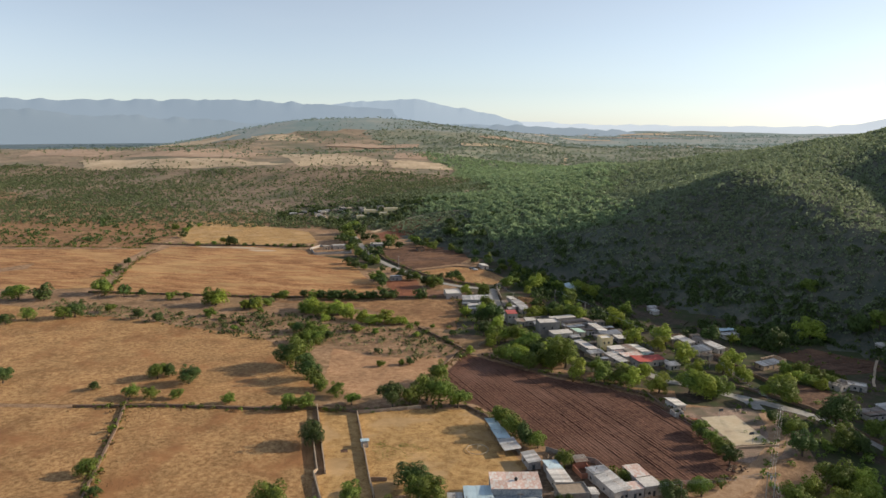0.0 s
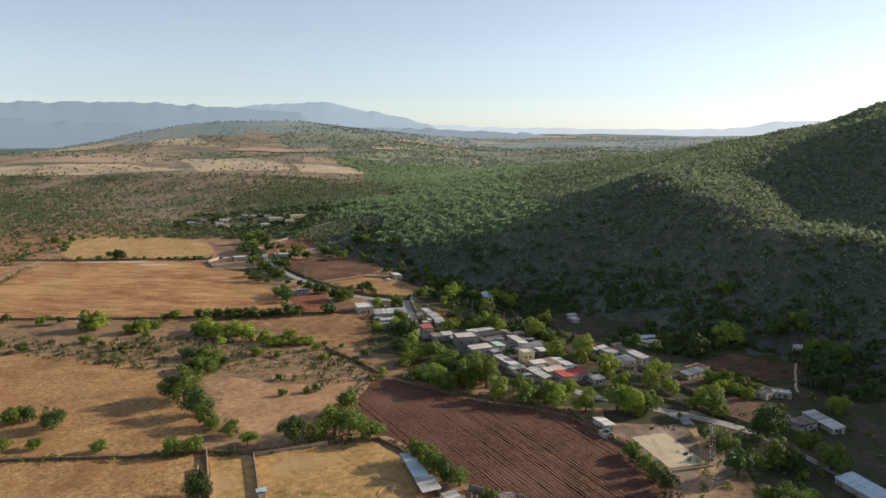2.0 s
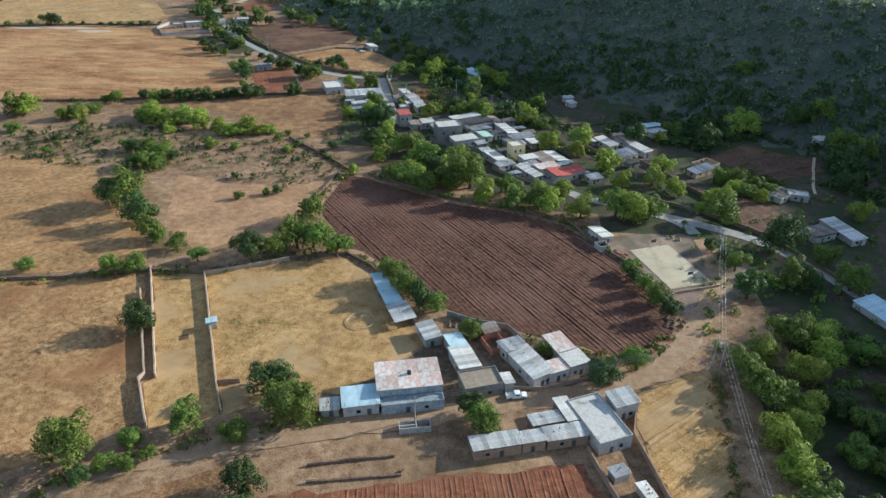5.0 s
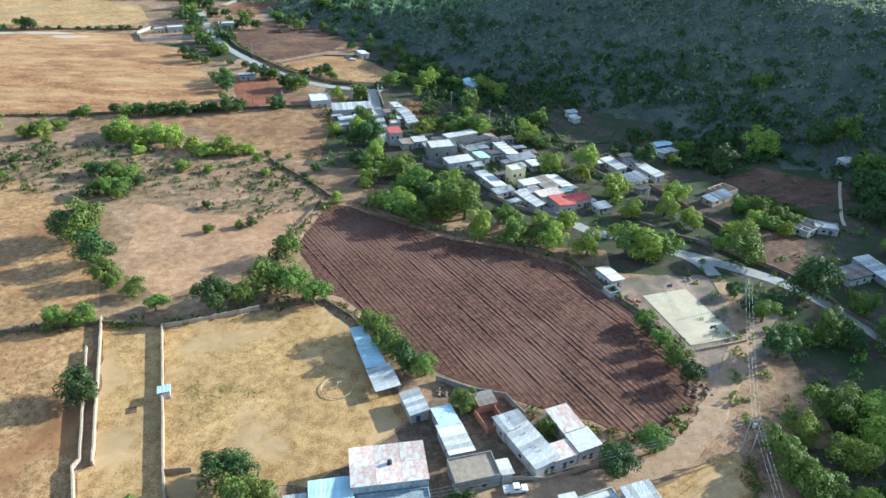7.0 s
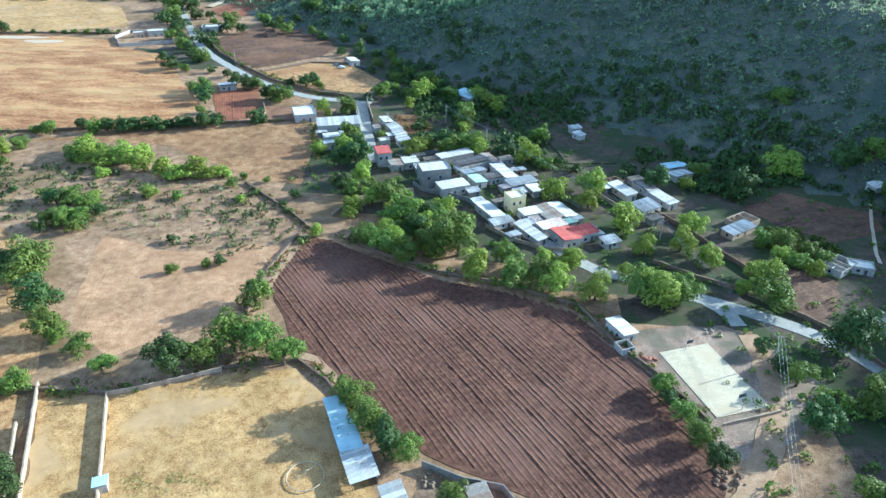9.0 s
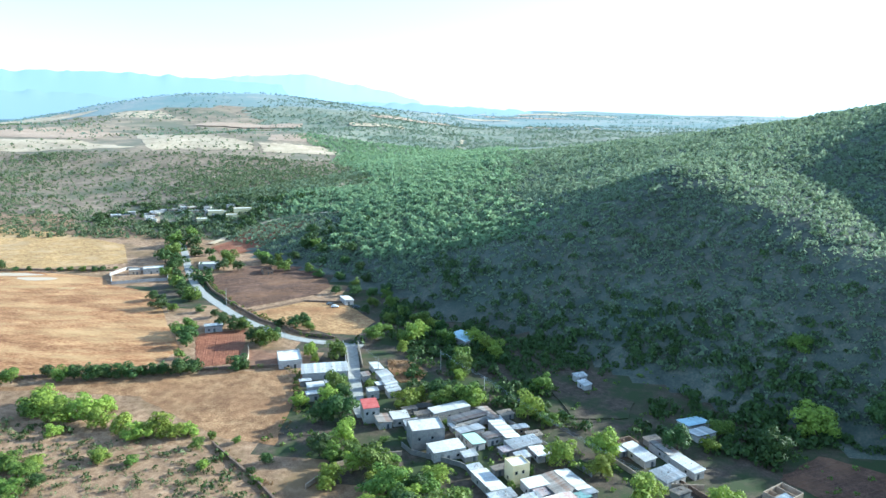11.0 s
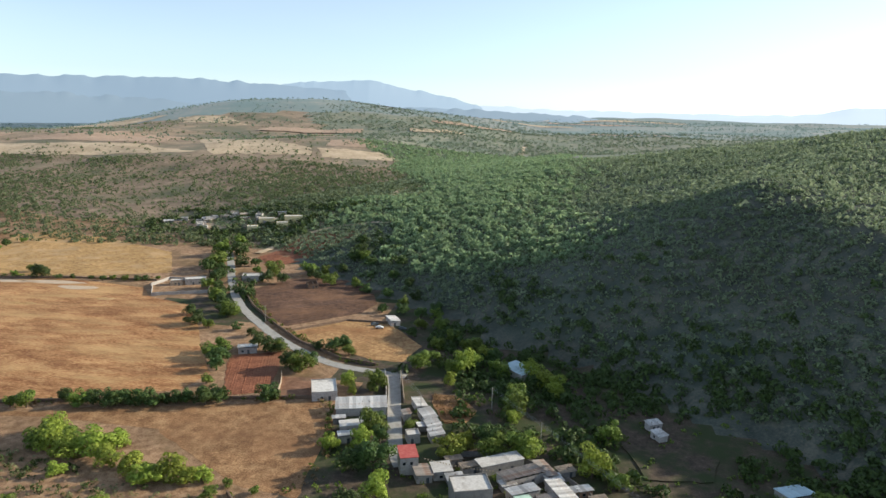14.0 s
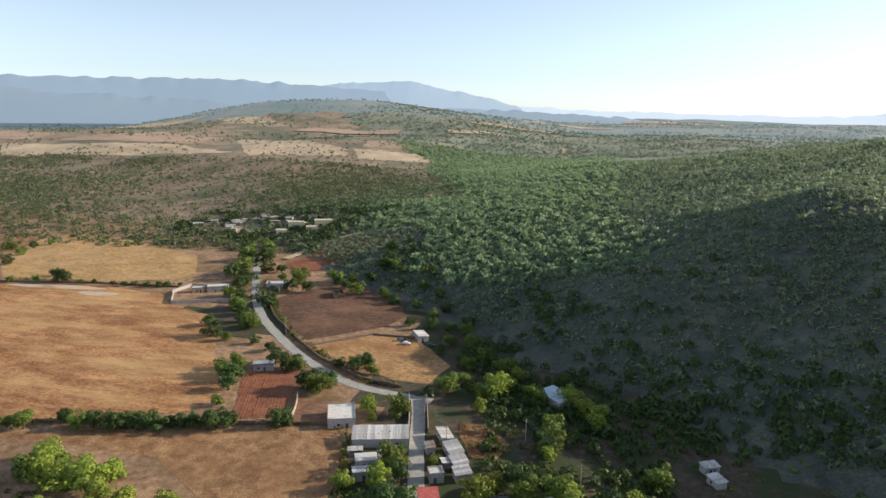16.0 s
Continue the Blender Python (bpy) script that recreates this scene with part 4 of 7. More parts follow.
wall_line("wall_yard", "second adobe wall of the narrow yard", [(22.5, 165.3), (30, 145), (33, 134), (39, 110)], 1.7, 0.35, BROWN_ADOBE, 20, rough=0.05)
wall_line("wall_yard", "low rubble wall of an old foundation", [(-37, 155), (-28, 157.5), (-19, 159.5)], 0.7, 0.5, STONE, 21, rough=0.25)
wall_line("wall_yard", "crumbling stone footing of an old foundation", [(-36, 150.5), (-26, 152.6), (-17, 154.5), (-16.5, 156)], 0.6, 0.5, STONE, 25, rough=0.3)
wall_line("wall_yard", "kerb wall on the court's downhill side", [(55, 232), (70, 238)], 0.9, 0.3, PALE_WALL, 22, rough=0.04)
wall_line("wall_stone", "dark stone wall between dry pastures", [(-184, 215), (-168, 187), (-147, 147), (-135, 122)], 1.0, 0.8, STONE, 23)
wall_line("wall_stone", "dark stone wall round the tan triangle", [(-138, 490), (-113, 516.5), (-90, 518)], 0.9, 0.6, STONE, 24)


# ---- trees ----
def crown_mesh(name, seed, lobes, leaves, flat, size, mats, gap=0.0):
    """A crown of radius 1 round (0, 0, 1): leaf clumps set on several lobes."""
    rng = np.random.RandomState(seed)
    cs, rs = [(0, 0, 1)], [0.52]
    lean = rng.uniform(-0.16, 0.16, 2)
    for i in range(1, lobes):
        a = rng.uniform(0, 2 * np.pi)
        e = rng.uniform(-0.85, 1.25)
        d = rng.uniform(0.3, 0.82)
        size_ = rng.uniform(0.17, 0.44) * (1.15 - 0.45 * d)
        cs.append((np.cos(a) * np.cos(e) * d + lean[0], np.sin(a) * np.cos(e) * d + lean[1], 1 + np.sin(e) * d * flat))
        rs.append(size_)
    cs, rs = np.array(cs), np.array(rs)
    k = rng.choice(lobes, leaves, p=rs ** 2 / (rs ** 2).sum())
    n = rng.normal(size=(leaves, 3))
    n /= np.linalg.norm(n, axis=1)[:, None]
    n[:, 2] = np.where(n[:, 2] < -0.75, -n[:, 2], n[:, 2])
    p = cs[k] + n * (rs[k] * rng.uniform(0.78, 1.08, leaves))[:, None] * np.array([1, 1, flat])
    m = n + rng.normal(size=(leaves, 3)) * 0.22
    m /= np.linalg.norm(m, axis=1)[:, None]
    t1 = np.cross(m, rng.normal(size=(leaves, 3)))
    t1 /= np.linalg.norm(t1, axis=1)[:, None]
    t2 = np.cross(m, t1)
    s = rng.uniform(0.6, 1.25, leaves)[:, None] * size
    vs = np.stack([p - t1 * s, p - t2 * s * 0.9 + m * s * 0.25, p + t1 * s * 0.8 + t2 * s * 0.7], 1).reshape(-1, 3)
    fs = np.arange(leaves * 3).reshape(-1, 3)
    me = fast_mesh(name, vs, fs)
    me.materials.append(mats)
    return me


def trunk_mesh(seed, mat):
    rng = random.Random(seed)
    bm = bmesh.new()
    top = Vector((rng.uniform(-0.06, 0.06), rng.uniform(-0.06, 0.06), 0.55))
    rod(bm, (0, 0, -0.08), top, 0.085, 0.06, 7)
    for i in range(5):
        a = i * 1.26 + rng.uniform(-0.3, 0.3)
        mid = top + Vector((math.cos(a) * 0.25, math.sin(a) * 0.25, 0.22))
        rod(bm, top, mid, 0.045, 0.03, 6)
        rod(bm, mid, mid + Vector((math.cos(a) * 0.22, math.sin(a) * 0.22, rng.uniform(0.15, 0.35))), 0.028, 0.01, 5)
    me = bpy.data.meshes.new("trunk")
    bm.to_mesh(me)
    bm.free()
    me.materials.append(mat)
    return me


CROWNS = {
    "mid": [crown_mesh("crown", 11 + i, 24, 4000, 0.95, 0.052, LEAF_MID) for i in range(5)],
    "bright": [crown_mesh("crown", 31 + i, 26, 4000, 1.0, 0.052, LEAF_BRIGHT) for i in range(5)],
    "dark": [crown_mesh("crown", 51 + i, 23, 4000, 0.95, 0.052, LEAF_DARK) for i in range(5)],
    "bare": [crown_mesh("crown", 71, 14, 700, 0.85, 0.06, LEAF_SCRUB)],
}
FAR_CROWNS = {
    "mid": [crown_mesh("crown", 13 + i, 20, 2000, 0.95, 0.074, LEAF_MID) for i in range(5)],
    "bright": [crown_mesh("crown", 33 + i, 21, 2000, 1.0, 0.074, LEAF_BRIGHT) for i in range(5)],
    "dark": [crown_mesh("crown", 53 + i, 20, 2000, 0.95, 0.074, LEAF_DARK) for i in range(5)],
}
TRUNKS = [trunk_mesh(91 + i, BARK) for i in range(3)]
WORDS = {"mid": "round leafy green tree", "bright": "bright yellow-green leafy tree",
         "dark": "dense dark green tree", "bare": "half-bare grey tree"}
tree_rng = random.Random(5)


def tree(x, y, r, kind, where, group, tall=1.0):
    e = thing("tree" if r > 2.2 else "bush", x, y, at(x, y), tree_rng.uniform(0, 360), WORDS[kind] + " " + where if r > 2.2 else "low rounded green bush " + where, "tree" if r > 2.2 else "bush", group)
    sh = random.Random(int(x * 7 + y * 13)).uniform(0.92, 1.12)
    for nm, pool in (("trunk", TRUNKS), ("crown", (FAR_CROWNS if y > 320 or r < 2.2 else CROWNS)[kind])):
        o = new(nm, tree_rng.choice(pool))
        o.parent = e
        w = r * (1.12 if nm == "crown" else 1.0)
        o.matrix_basis = Matrix.Translation((0, 0, -0.24 * r if nm == "crown" else 0)) @ Matrix.Diagonal((w * sh, w / sh, r * tall * (0.95 if nm == "crown" else 0.8), 1))
    return e


CORRAL = [
    (-50, 177, 5.0), (-41, 167, 5.3), (-46, 171, 4.4), (-55, 161, 3.2), (-66, 163, 4.0), (-87, 151, 5.7), (-76, 157, 2.6), (-78, 150, 2.2),
    (-74, 150, 2.0), (-71, 153, 2.1), (-93, 197, 4.8), (-109, 226, 3.7), (-115, 224, 3.4), (-93, 234, 3.1), (-102, 240, 3.4), (-142, 223, 2.6),
    (-99, 137, 6.0), (-103, 130, 5.0), (-48, 147, 4.2), (-46, 140, 4.0), (-44, 133, 3.9), (-82, 146, 2.4), (-110, 123, 4.4)]
FIELD_EDGE = [
    (-76, 236, 5.4), (-70, 240, 4.5), (-64, 246, 5.9), (-59, 247, 5.5), (-50, 242, 4.6), (-65, 266, 5.3), (-134, 269, 7.5),
    (-139, 270, 5.4), (-122, 255, 6.2), (-115, 247, 4.8), (-111, 244, 2.8), (-30, 230, 4.3), (-25, 223, 4.5), (-20, 217, 4.4),
    (-15, 215, 3.4), (-5, 203, 3.2), (14.6, 197.4, 2.4), (-3, 174, 3.3), (1, 169, 3.5), (-1, 172, 3.2), (28, 189, 4.2), (38, 195, 3.6)]
COURT = [
    (43, 241, 3.2), (46, 233, 3.1), (48, 226, 3.4), (50, 219, 3.3), (44, 238, 2.5), (76, 232, 4.6), (77, 248, 3.8),
    (92, 240, 4.9), (96, 239, 4.5), (75, 253, 2.9), (72, 261, 2.4), (109, 240, 5.1), (96, 264, 6.8), (108, 255, 4.1)]
GROVE = [
    (64, 198, 4.2), (66, 191, 5.0), (69, 184, 5.2), (80, 210, 6.2), (87, 208, 5.8), (79, 193, 5.4), (85, 199, 5.2), (65, 171, 5.4),
    (66, 163, 5.2), (66, 153, 5.2), (59, 149, 4.4), (65, 145, 5.0), (59, 138, 5.2), (71, 174, 4.4), (74, 180, 4.6), (72, 202, 4.2),
    (61, 128, 4.8), (54, 120, 4.4)]
GROVE_BACK = [
    (82, 184, 4.8), (86, 178, 4.8), (90, 175, 4.2), (80, 169, 4.6), (85, 165, 4.4), (87, 157, 4.6), (89, 152, 4.2), (97, 190, 4.0),
    (106, 191, 4.5), (94, 166, 4.4), (98, 178, 4.6), (76, 152, 4.2), (81, 143, 4.6), (96, 205, 4.6), (104, 203, 4.2)]
STREET_TREES = [
    (-10, 301, 7.8), (-4, 288, 5.2), (8, 285, 5.3), (15, 285, 4.9), (20, 284, 4.9), (31, 280, 4.7), (44, 283, 6.2),
    (49, 280, 6.1), (55, 282, 5.4), (46, 326, 5.7), (62, 312, 4.4), (69, 326, 4.4), (23, 344, 5.2), (37, 352, 5.2),
    (35, 341, 4.2), (13, 379, 5.5), (19, 403, 4.7), (21, 373, 3.5), (50, 309, 3.6), (69, 306, 3.7), (4, 299, 3.9),
    (26, 298, 3.5), (71, 303, 2.7), (76, 289, 2.6)]
EAST_TREES = [
    (-15, 427, 5.0), (-10, 388, 5.4), (-21, 390, 5.1), (64, 362, 5.1), (95, 359, 6.0), (83, 374, 4.2), (124, 416, 4.5),
    (117, 379, 7.0), (82, 284, 6.4), (83, 295, 4.9), (139, 378, 6.6), (149, 377, 6.6), (153, 358, 6.9), (145, 335, 7.6),
    (160, 353, 6.4), (139, 314, 5.1), (133, 291, 4.3), (75, 362, 3.3), (91, 320, 3.4), (97, 318, 3.7), (103, 313, 3.4),
    (107, 309, 3.1), (93, 310, 3.1), (98, 306, 3.1), (102, 302, 2.8)]
VILLAGE_WEST = [
    (-63, 392, 5.2), (-56, 367, 6.0), (-57, 342, 4.3), (-63, 366, 4.6), (-51, 352, 4.7), (-37, 332, 5.8), (-31, 318, 6.0),
    (-36, 300, 5.7), (-42, 306, 4.0), (-27, 296, 4.7), (-25, 312, 5.0), (-31, 302, 4.4), (-58, 307, 2.7), (-19, 302, 4.8),
    (-22, 323, 4.2), (-53, 340, 3.7), (-44, 334, 3.9), (-74, 377, 3.6), (-64, 382, 4.0), (-59, 386, 3.7), (-63, 401, 2.5),
    (-51, 398, 2.5), (-85, 432, 3.3), (-81, 424, 2.4), (-73, 431, 4.8)]
LANE_EAST = [
    (-60, 458, 5.0), (-57, 466, 3.6), (-41, 458, 5.6), (-44, 454, 4.2), (-36, 466, 3.4), (-39, 482, 5.0), (-44, 443, 2.9),
    (-14, 418, 4.6), (-15, 413, 2.8), (-34, 383, 4.6), (-20, 386, 5.0), (-8, 387, 4.7), (-23, 457, 4.2), (-29, 389, 3.3),
    (-27, 461, 3.5), (-57, 484, 3.6), (-52, 497, 3.7), (-10, 458, 4.6), (-4, 449, 4.5), (0, 440, 4.8), (-14, 476, 3.9),
    (-71, 512, 3.4), (-67, 532, 3.5), (-86, 535, 3.6), (-33, 478, 3.5)]
FOOT_ROW = [
    (-104, 566, 4.2), (-90, 549, 4.4), (-75, 530, 4.2), (-61, 514, 4.6), (-50, 498, 4.4), (-40, 485, 4.4), (-28, 474, 4.0), (-119, 574, 4.0),
    (-129, 585, 4.4), (-99, 536, 3.6), (-73, 500, 3.6), (-106, 590, 4.2), (-104, 608, 4.6), (-128, 617, 4.6), (-136, 629, 4.8), (-148, 615, 4.4),
    (-167, 603, 4.0), (-84, 560, 4.0), (-68, 543, 4.2), (-92, 575, 4.4)]
HEDGE = [
    (-196, 383, 4.8), (-202, 382, 3.4), (-186, 391, 3.5), (-178, 389, 4.2), (-174, 391, 4.2), (-167, 392, 4.5), (-163, 394, 4.5),
    (-157, 395, 4.5), (-152, 396, 4.0), (-149, 399, 3.1), (-144, 399, 3.5), (-141, 402, 3.5), (-133, 401, 5.2), (-129, 404, 4.4),
    (-112, 410, 4.7), (-110, 411, 3.0), (-143, 420, 3.0), (-187, 491, 5.4), (-178, 486, 3.5), (-157, 448, 5.2), (-149, 443, 5.5),
    (-154, 456, 4.7), (-146, 434, 4.4), (-199, 534, 6.0), (-178, 507, 6.1), (-217, 557, 5.0), (-175, 510, 3.7), (-199, 505, 4.4)]
ROADSIDE = [
    (-141, 465, 4.2), (-133, 461, 4.6), (-128, 462, 3.6), (-116, 444, 4.8), (-110, 442, 5.2), (-108, 448, 3.9), (-112, 469, 2.8),
    (-104, 469, 3.8), (-101, 472, 4.1), (-96, 466, 3.0), (-261, 688, 5.6), (-242, 651, 6.5), (-226, 619, 4.8), (-238, 609, 7.2),
    (-256, 648, 6.9), (-237, 595, 5.4), (-222, 577, 5.2), (-186, 551, 4.1), (-193, 600, 6.4), (-189, 583, 4.7), (-178, 581, 4.3),
    (-172, 610, 5.7), (-147, 588, 5.3), (-148, 662, 4.8), (-144, 642, 4.8), (-160, 612, 4.0), (-160, 597, 3.6), (-144, 629, 5.4)]
TREE_LINE = [
    (-170, 358, 6.2), (-165, 359, 6.6), (-156, 355, 6.4), (-148, 357, 7.7), (-141, 353, 5.7), (-144, 364, 5.0), (-130, 350, 5.6),
    (-123, 346, 5.4), (-119, 347, 4.2), (-116, 350, 6.3), (-110, 348, 4.1), (-106, 350, 4.1), (-99, 342, 3.0), (-151, 343, 3.5),
    (-127, 330, 3.6), (-115, 329, 2.7), (-92, 330, 2.3), (-143, 323, 3.7), (-169, 365, 6.6), (-163, 363, 5.3), (-200, 367, 4.4),
    (-203, 359, 5.6), (-209, 355, 5.0), (-231, 359, 7.7), (-221, 336, 4.2), (-125, 330, 3.4), (-196, 350, 3.0)]
THICKET = [
    (-161, 322, 3.7), (-155, 319, 4.5), (-149, 320, 4.4), (-142, 317, 4.4), (-144, 305, 4.7), (-139, 306, 4.0), (-150, 304, 3.5),
    (-149, 299, 3.0), (-136, 313, 3.3), (-139, 301, 2.9), (-96, 280, 2.2), (-87, 285, 2.0), (-83, 286, 2.2), (-104, 298, 1.9),
    (-197, 329, 2.6), (-188, 335, 2.0), (-192, 313, 2.5), (-176, 327, 1.7), (-210, 332, 2.1), (-192, 322, 1.7), (-97, 349, 1.9),
    (-87, 347, 1.8), (-73, 335, 2.5), (-75, 328, 1.7)]
FAR_HEDGE = [
    (-332, 553, 6.5), (-348, 564, 3.8), (-362, 543, 2.9), (-350, 551, 2.9), (-319, 553, 2.4), (-313, 557, 2.0), (-299, 557, 2.0),
    (-291, 557, 2.3), (-286, 561, 2.3), (-277, 561, 2.7), (-270, 562, 2.7), (-266, 566, 2.3), (-259, 569, 1.9), (-403, 582, 4.7),
    (-417, 609, 4.4), (-439, 620, 5.1), (-428, 630, 4.1), (-426, 645, 3.6)]
WEST_TREES = [
    (-187, 239, 5.3), (-184, 243, 4.5), (-170, 237, 5.4), (-205, 221, 2.8), (-185, 218, 3.7), (-176, 219, 3.6), (-165, 222, 3.1),
    (-248, 217, 4.7), (-155, 159, 4.1), (-358, 336, 7.7), (-342, 340, 7.1), (-320, 366, 7.6), (-300, 362, 5.3), (-290, 367, 3.3),
    (-234, 360, 7.2), (-204, 358, 4.7), (-315, 299, 4.9), (-295, 313, 6.0), (-298, 307, 4.9), (-321, 290, 4.5), (-257, 319, 4.0),
    (-243, 318, 3.9), (-282, 326, 4.2), (-367, 453, 3.5), (-355, 425, 3.8), (-351, 410, 3.7), (-267, 363, 3.6), (-257, 367, 3.1),
    (-144, 148, 2.4)]


def plant(spots, where, group, mixture, tall=1.0, grow=1.0):
    for x, y, r in spots:
        r = r * grow
        tree(x, y, r, tree_rng.choice(mixture), where, group, tall)


plant(CORRAL, "near the corral walls", "trees by the corrals", ["mid", "mid", "dark"], tall=1.08, grow=1.12)
plant(FIELD_EDGE, "at the field's edge", "trees along the field edges", ["mid", "mid", "dark"], tall=1.15, grow=1.08)
plant(COURT, "near the ball court", "trees round the court", ["mid", "dark", "mid"], tall=1.2, grow=1.12)
plant(GROVE, "in the grove by the plot", "trees of the grove", ["bright", "bright", "mid"], tall=1.1)
plant(GROVE_BACK, "behind the grove in the shade", "trees behind the grove", ["dark", "mid", "dark"])
plant(STREET_TREES, "beside the village street", "trees along the street", ["bright", "bright", "mid"], tall=1.1, grow=1.1)
plant(EAST_TREES, "at the foot of the hill", "trees at the hill's foot", ["mid", "bright", "mid", "dark"], tall=1.08, grow=1.12)
plant(FOOT_ROW, "along the shaded foot of the hill", "trees along the hill's foot", ["dark", "mid", "dark"], tall=1.05)
plant(VILLAGE_WEST, "beside the village houses", "trees west of the village", ["mid", "dark", "bright"], tall=1.08, grow=1.12)
plant(LANE_EAST, "east of the concrete lane", "trees east of the lane", ["mid", "bright", "dark"], tall=1.08, grow=1.12)
BELT = [(-52, 314), (-10, 294), (25, 284), (50, 277), (60, 293), (27, 303), (0, 316), (-18, 342), (-55, 348)]
belt_rng = random.Random(44)
FILL = []
while len(FILL) < 26:
    fx, fy, fr = belt_rng.uniform(-56, 62), belt_rng.uniform(276, 350), belt_rng.uniform(2.6, 5.0)
    if inside(np.array([fx]), np.array([fy]), BELT)[0] and all(math.hypot(fx - q[0], fy - q[1]) > 0.8 * fr for q in FILL):
        FILL.append((fx, fy, fr))
plant(FILL, "in the belt below the village", "trees of the village belt", ["mid", "bright", "bright"], grow=0.95)
plant(HEDGE, "in a hedge between fields", "trees of the hedge", ["dark", "mid"])
plant(ROADSIDE, "beside the tarred road", "trees along the road", ["dark", "mid", "dark"], grow=1.15)
VERGE = [(-222, 582, 3.6), (-212, 560, 3.4), (-206, 549, 4.0), (-199, 538, 4.2), (-192, 526, 4.6), (-185, 515, 3.8), (-177, 506, 3.4), (-232, 602, 4.2),
         (-240, 616, 4.0), (-163, 487, 3.0), (-151, 479, 3.2), (-253, 641, 4.4), (-259, 656, 4.2), (-247, 629, 4.6), (-226, 592, 4.4), (-216, 622, 4.0), (-206, 604, 3.6)]
plant(VERGE, "on the verge of the tarred road", "trees on the road verge", ["dark", "mid", "dark"])
plant(TREE_LINE, "in a row between pastures", "trees of the pasture row", ["bright", "mid", "bright"], tall=0.85, grow=0.95)
plant(THICKET, "in the thorn thicket", "bushes of the thicket", ["mid", "dark"])
plant(WEST_TREES, "among the western pastures", "trees of the west pastures", ["dark", "mid"])
plant(FAR_HEDGE, "along the far field wall", "trees along the far wall", ["dark", "mid"])


# ---- scrub, woods and weeds: countless small plants ----
def clump(seed, leaves, size, flat=0.9, three=False):
    """A small leafy clump of radius 1 standing on the ground."""
    rng = np.random.RandomState(seed)
    n = rng.normal(size=(leaves, 3))
    n /= np.linalg.norm(n, axis=1)[:, None]
    n[:, 2] = np.abs(n[:, 2]) * 1.3 - 0.35
    p = n * rng.uniform(0.6, 0.95, (leaves, 1)) * np.array([1, 1, flat]) + np.array([0, 0, 0.55])
    m = n + rng.normal(size=(leaves, 3)) * 0.5
    m /= np.linalg.norm(m, axis=1)[:, None]
    t1 = np.cross(m, rng.normal(size=(leaves, 3)))
    t1 /= np.linalg.norm(t1, axis=1)[:, None]
    t2 = np.cross(m, t1)
    s = rng.uniform(0.7, 1.3, (leaves, 1)) * size
    if three:
        return np.stack([p - t1 * s, p - t2 * s * 0.9 + m * s * 0.2, p + t1 * s * 0.8 + t2 * s * 0.8], 1).reshape(-1, 3)
    return np.stack([p - t1 * s, p - t2 * s * 0.75, p + t1 * s, p + t2 * s * 0.75 + m * s * 0.3], 1).reshape(-1, 3)


def scatter(name, label, category, px, py, r, mat, leaves, size, seed, flat=0.9, sink=0.1, three=False):
    rng = np.random.RandomState(seed)
    forms = [clump(seed * 10 + i, leaves, size, flat, three) for i in range(5)]
    n = len(px)
    pz = land(px, py) - sink * r
    pick = rng.randint(0, 5, n)
    base = np.stack(forms)[pick]
    a = rng.uniform(0, 2 * np.pi, n)
    c, s = np.cos(a)[:, None], np.sin(a)[:, None]
    h = rng.uniform(0.75, 1.25, n)[:, None]
    vx = (base[:, :, 0] * c - base[:, :, 1] * s) * r[:, None] + px[:, None]
    vy = (base[:, :, 0] * s + base[:, :, 1] * c) * r[:, None] + py[:, None]
    vz = base[:, :, 2] * r[:, None] * h + pz[:, None]
    vs = np.stack([vx, vy, vz], -1).reshape(-1, 3)
    me = fast_mesh(name, vs, np.arange(len(vs)).reshape(-1, 3 if three else 4))
    return tagged(finish(name, me, mat), label, category, kind="stuff")


def sprinkle(n, x0, x1, y0, y1, seed, keep):
    rng = np.random.RandomState(seed)
    px, py = rng.uniform(x0, x1, n), rng.uniform(y0, y1, n)
    k = keep(px, py, rng.uniform(0, 1, n))
    return px[k], py[k], rng


def hill_uv(x, y):
    return 0.64 * (x - 140) + 0.77 * (y - 370), -0.77 * (x - 140) + 0.64 * (y - 370)


def on_hill(x, y, q):
    u, v = hill_uv(x, y)
    return (u > 4) & (u < 480) & (v > -330) & (v < 640) & (q < 0.74 + 0.26 * wobble(x, y, 35, 61) + 0.16 * wobble(x, y, 110, 62))


px, py, rng = sprinkle(270000, -330, 620, 150, 1150, 101, on_hill)
scatter("hill_scrub", "grey-green thorn scrub covering the hillside", "scrub", px, py, rng.gamma(4, 0.2, len(px)) + 0.4, LEAF_HILL_HAZED, 8, 0.55, 1, three=True)
px, py, rng = sprinkle(14000, -330, 520, 180, 1150, 102, lambda x, y, q: on_hill(x, y, q) & (q < 0.35))
scatter("hill_trees", "darker small trees dotted over the hillside", "scrub", px, py, rng.uniform(1.2, 2.4, len(px)), LEAF_SLOPE, 22, 0.4, 2, three=True)
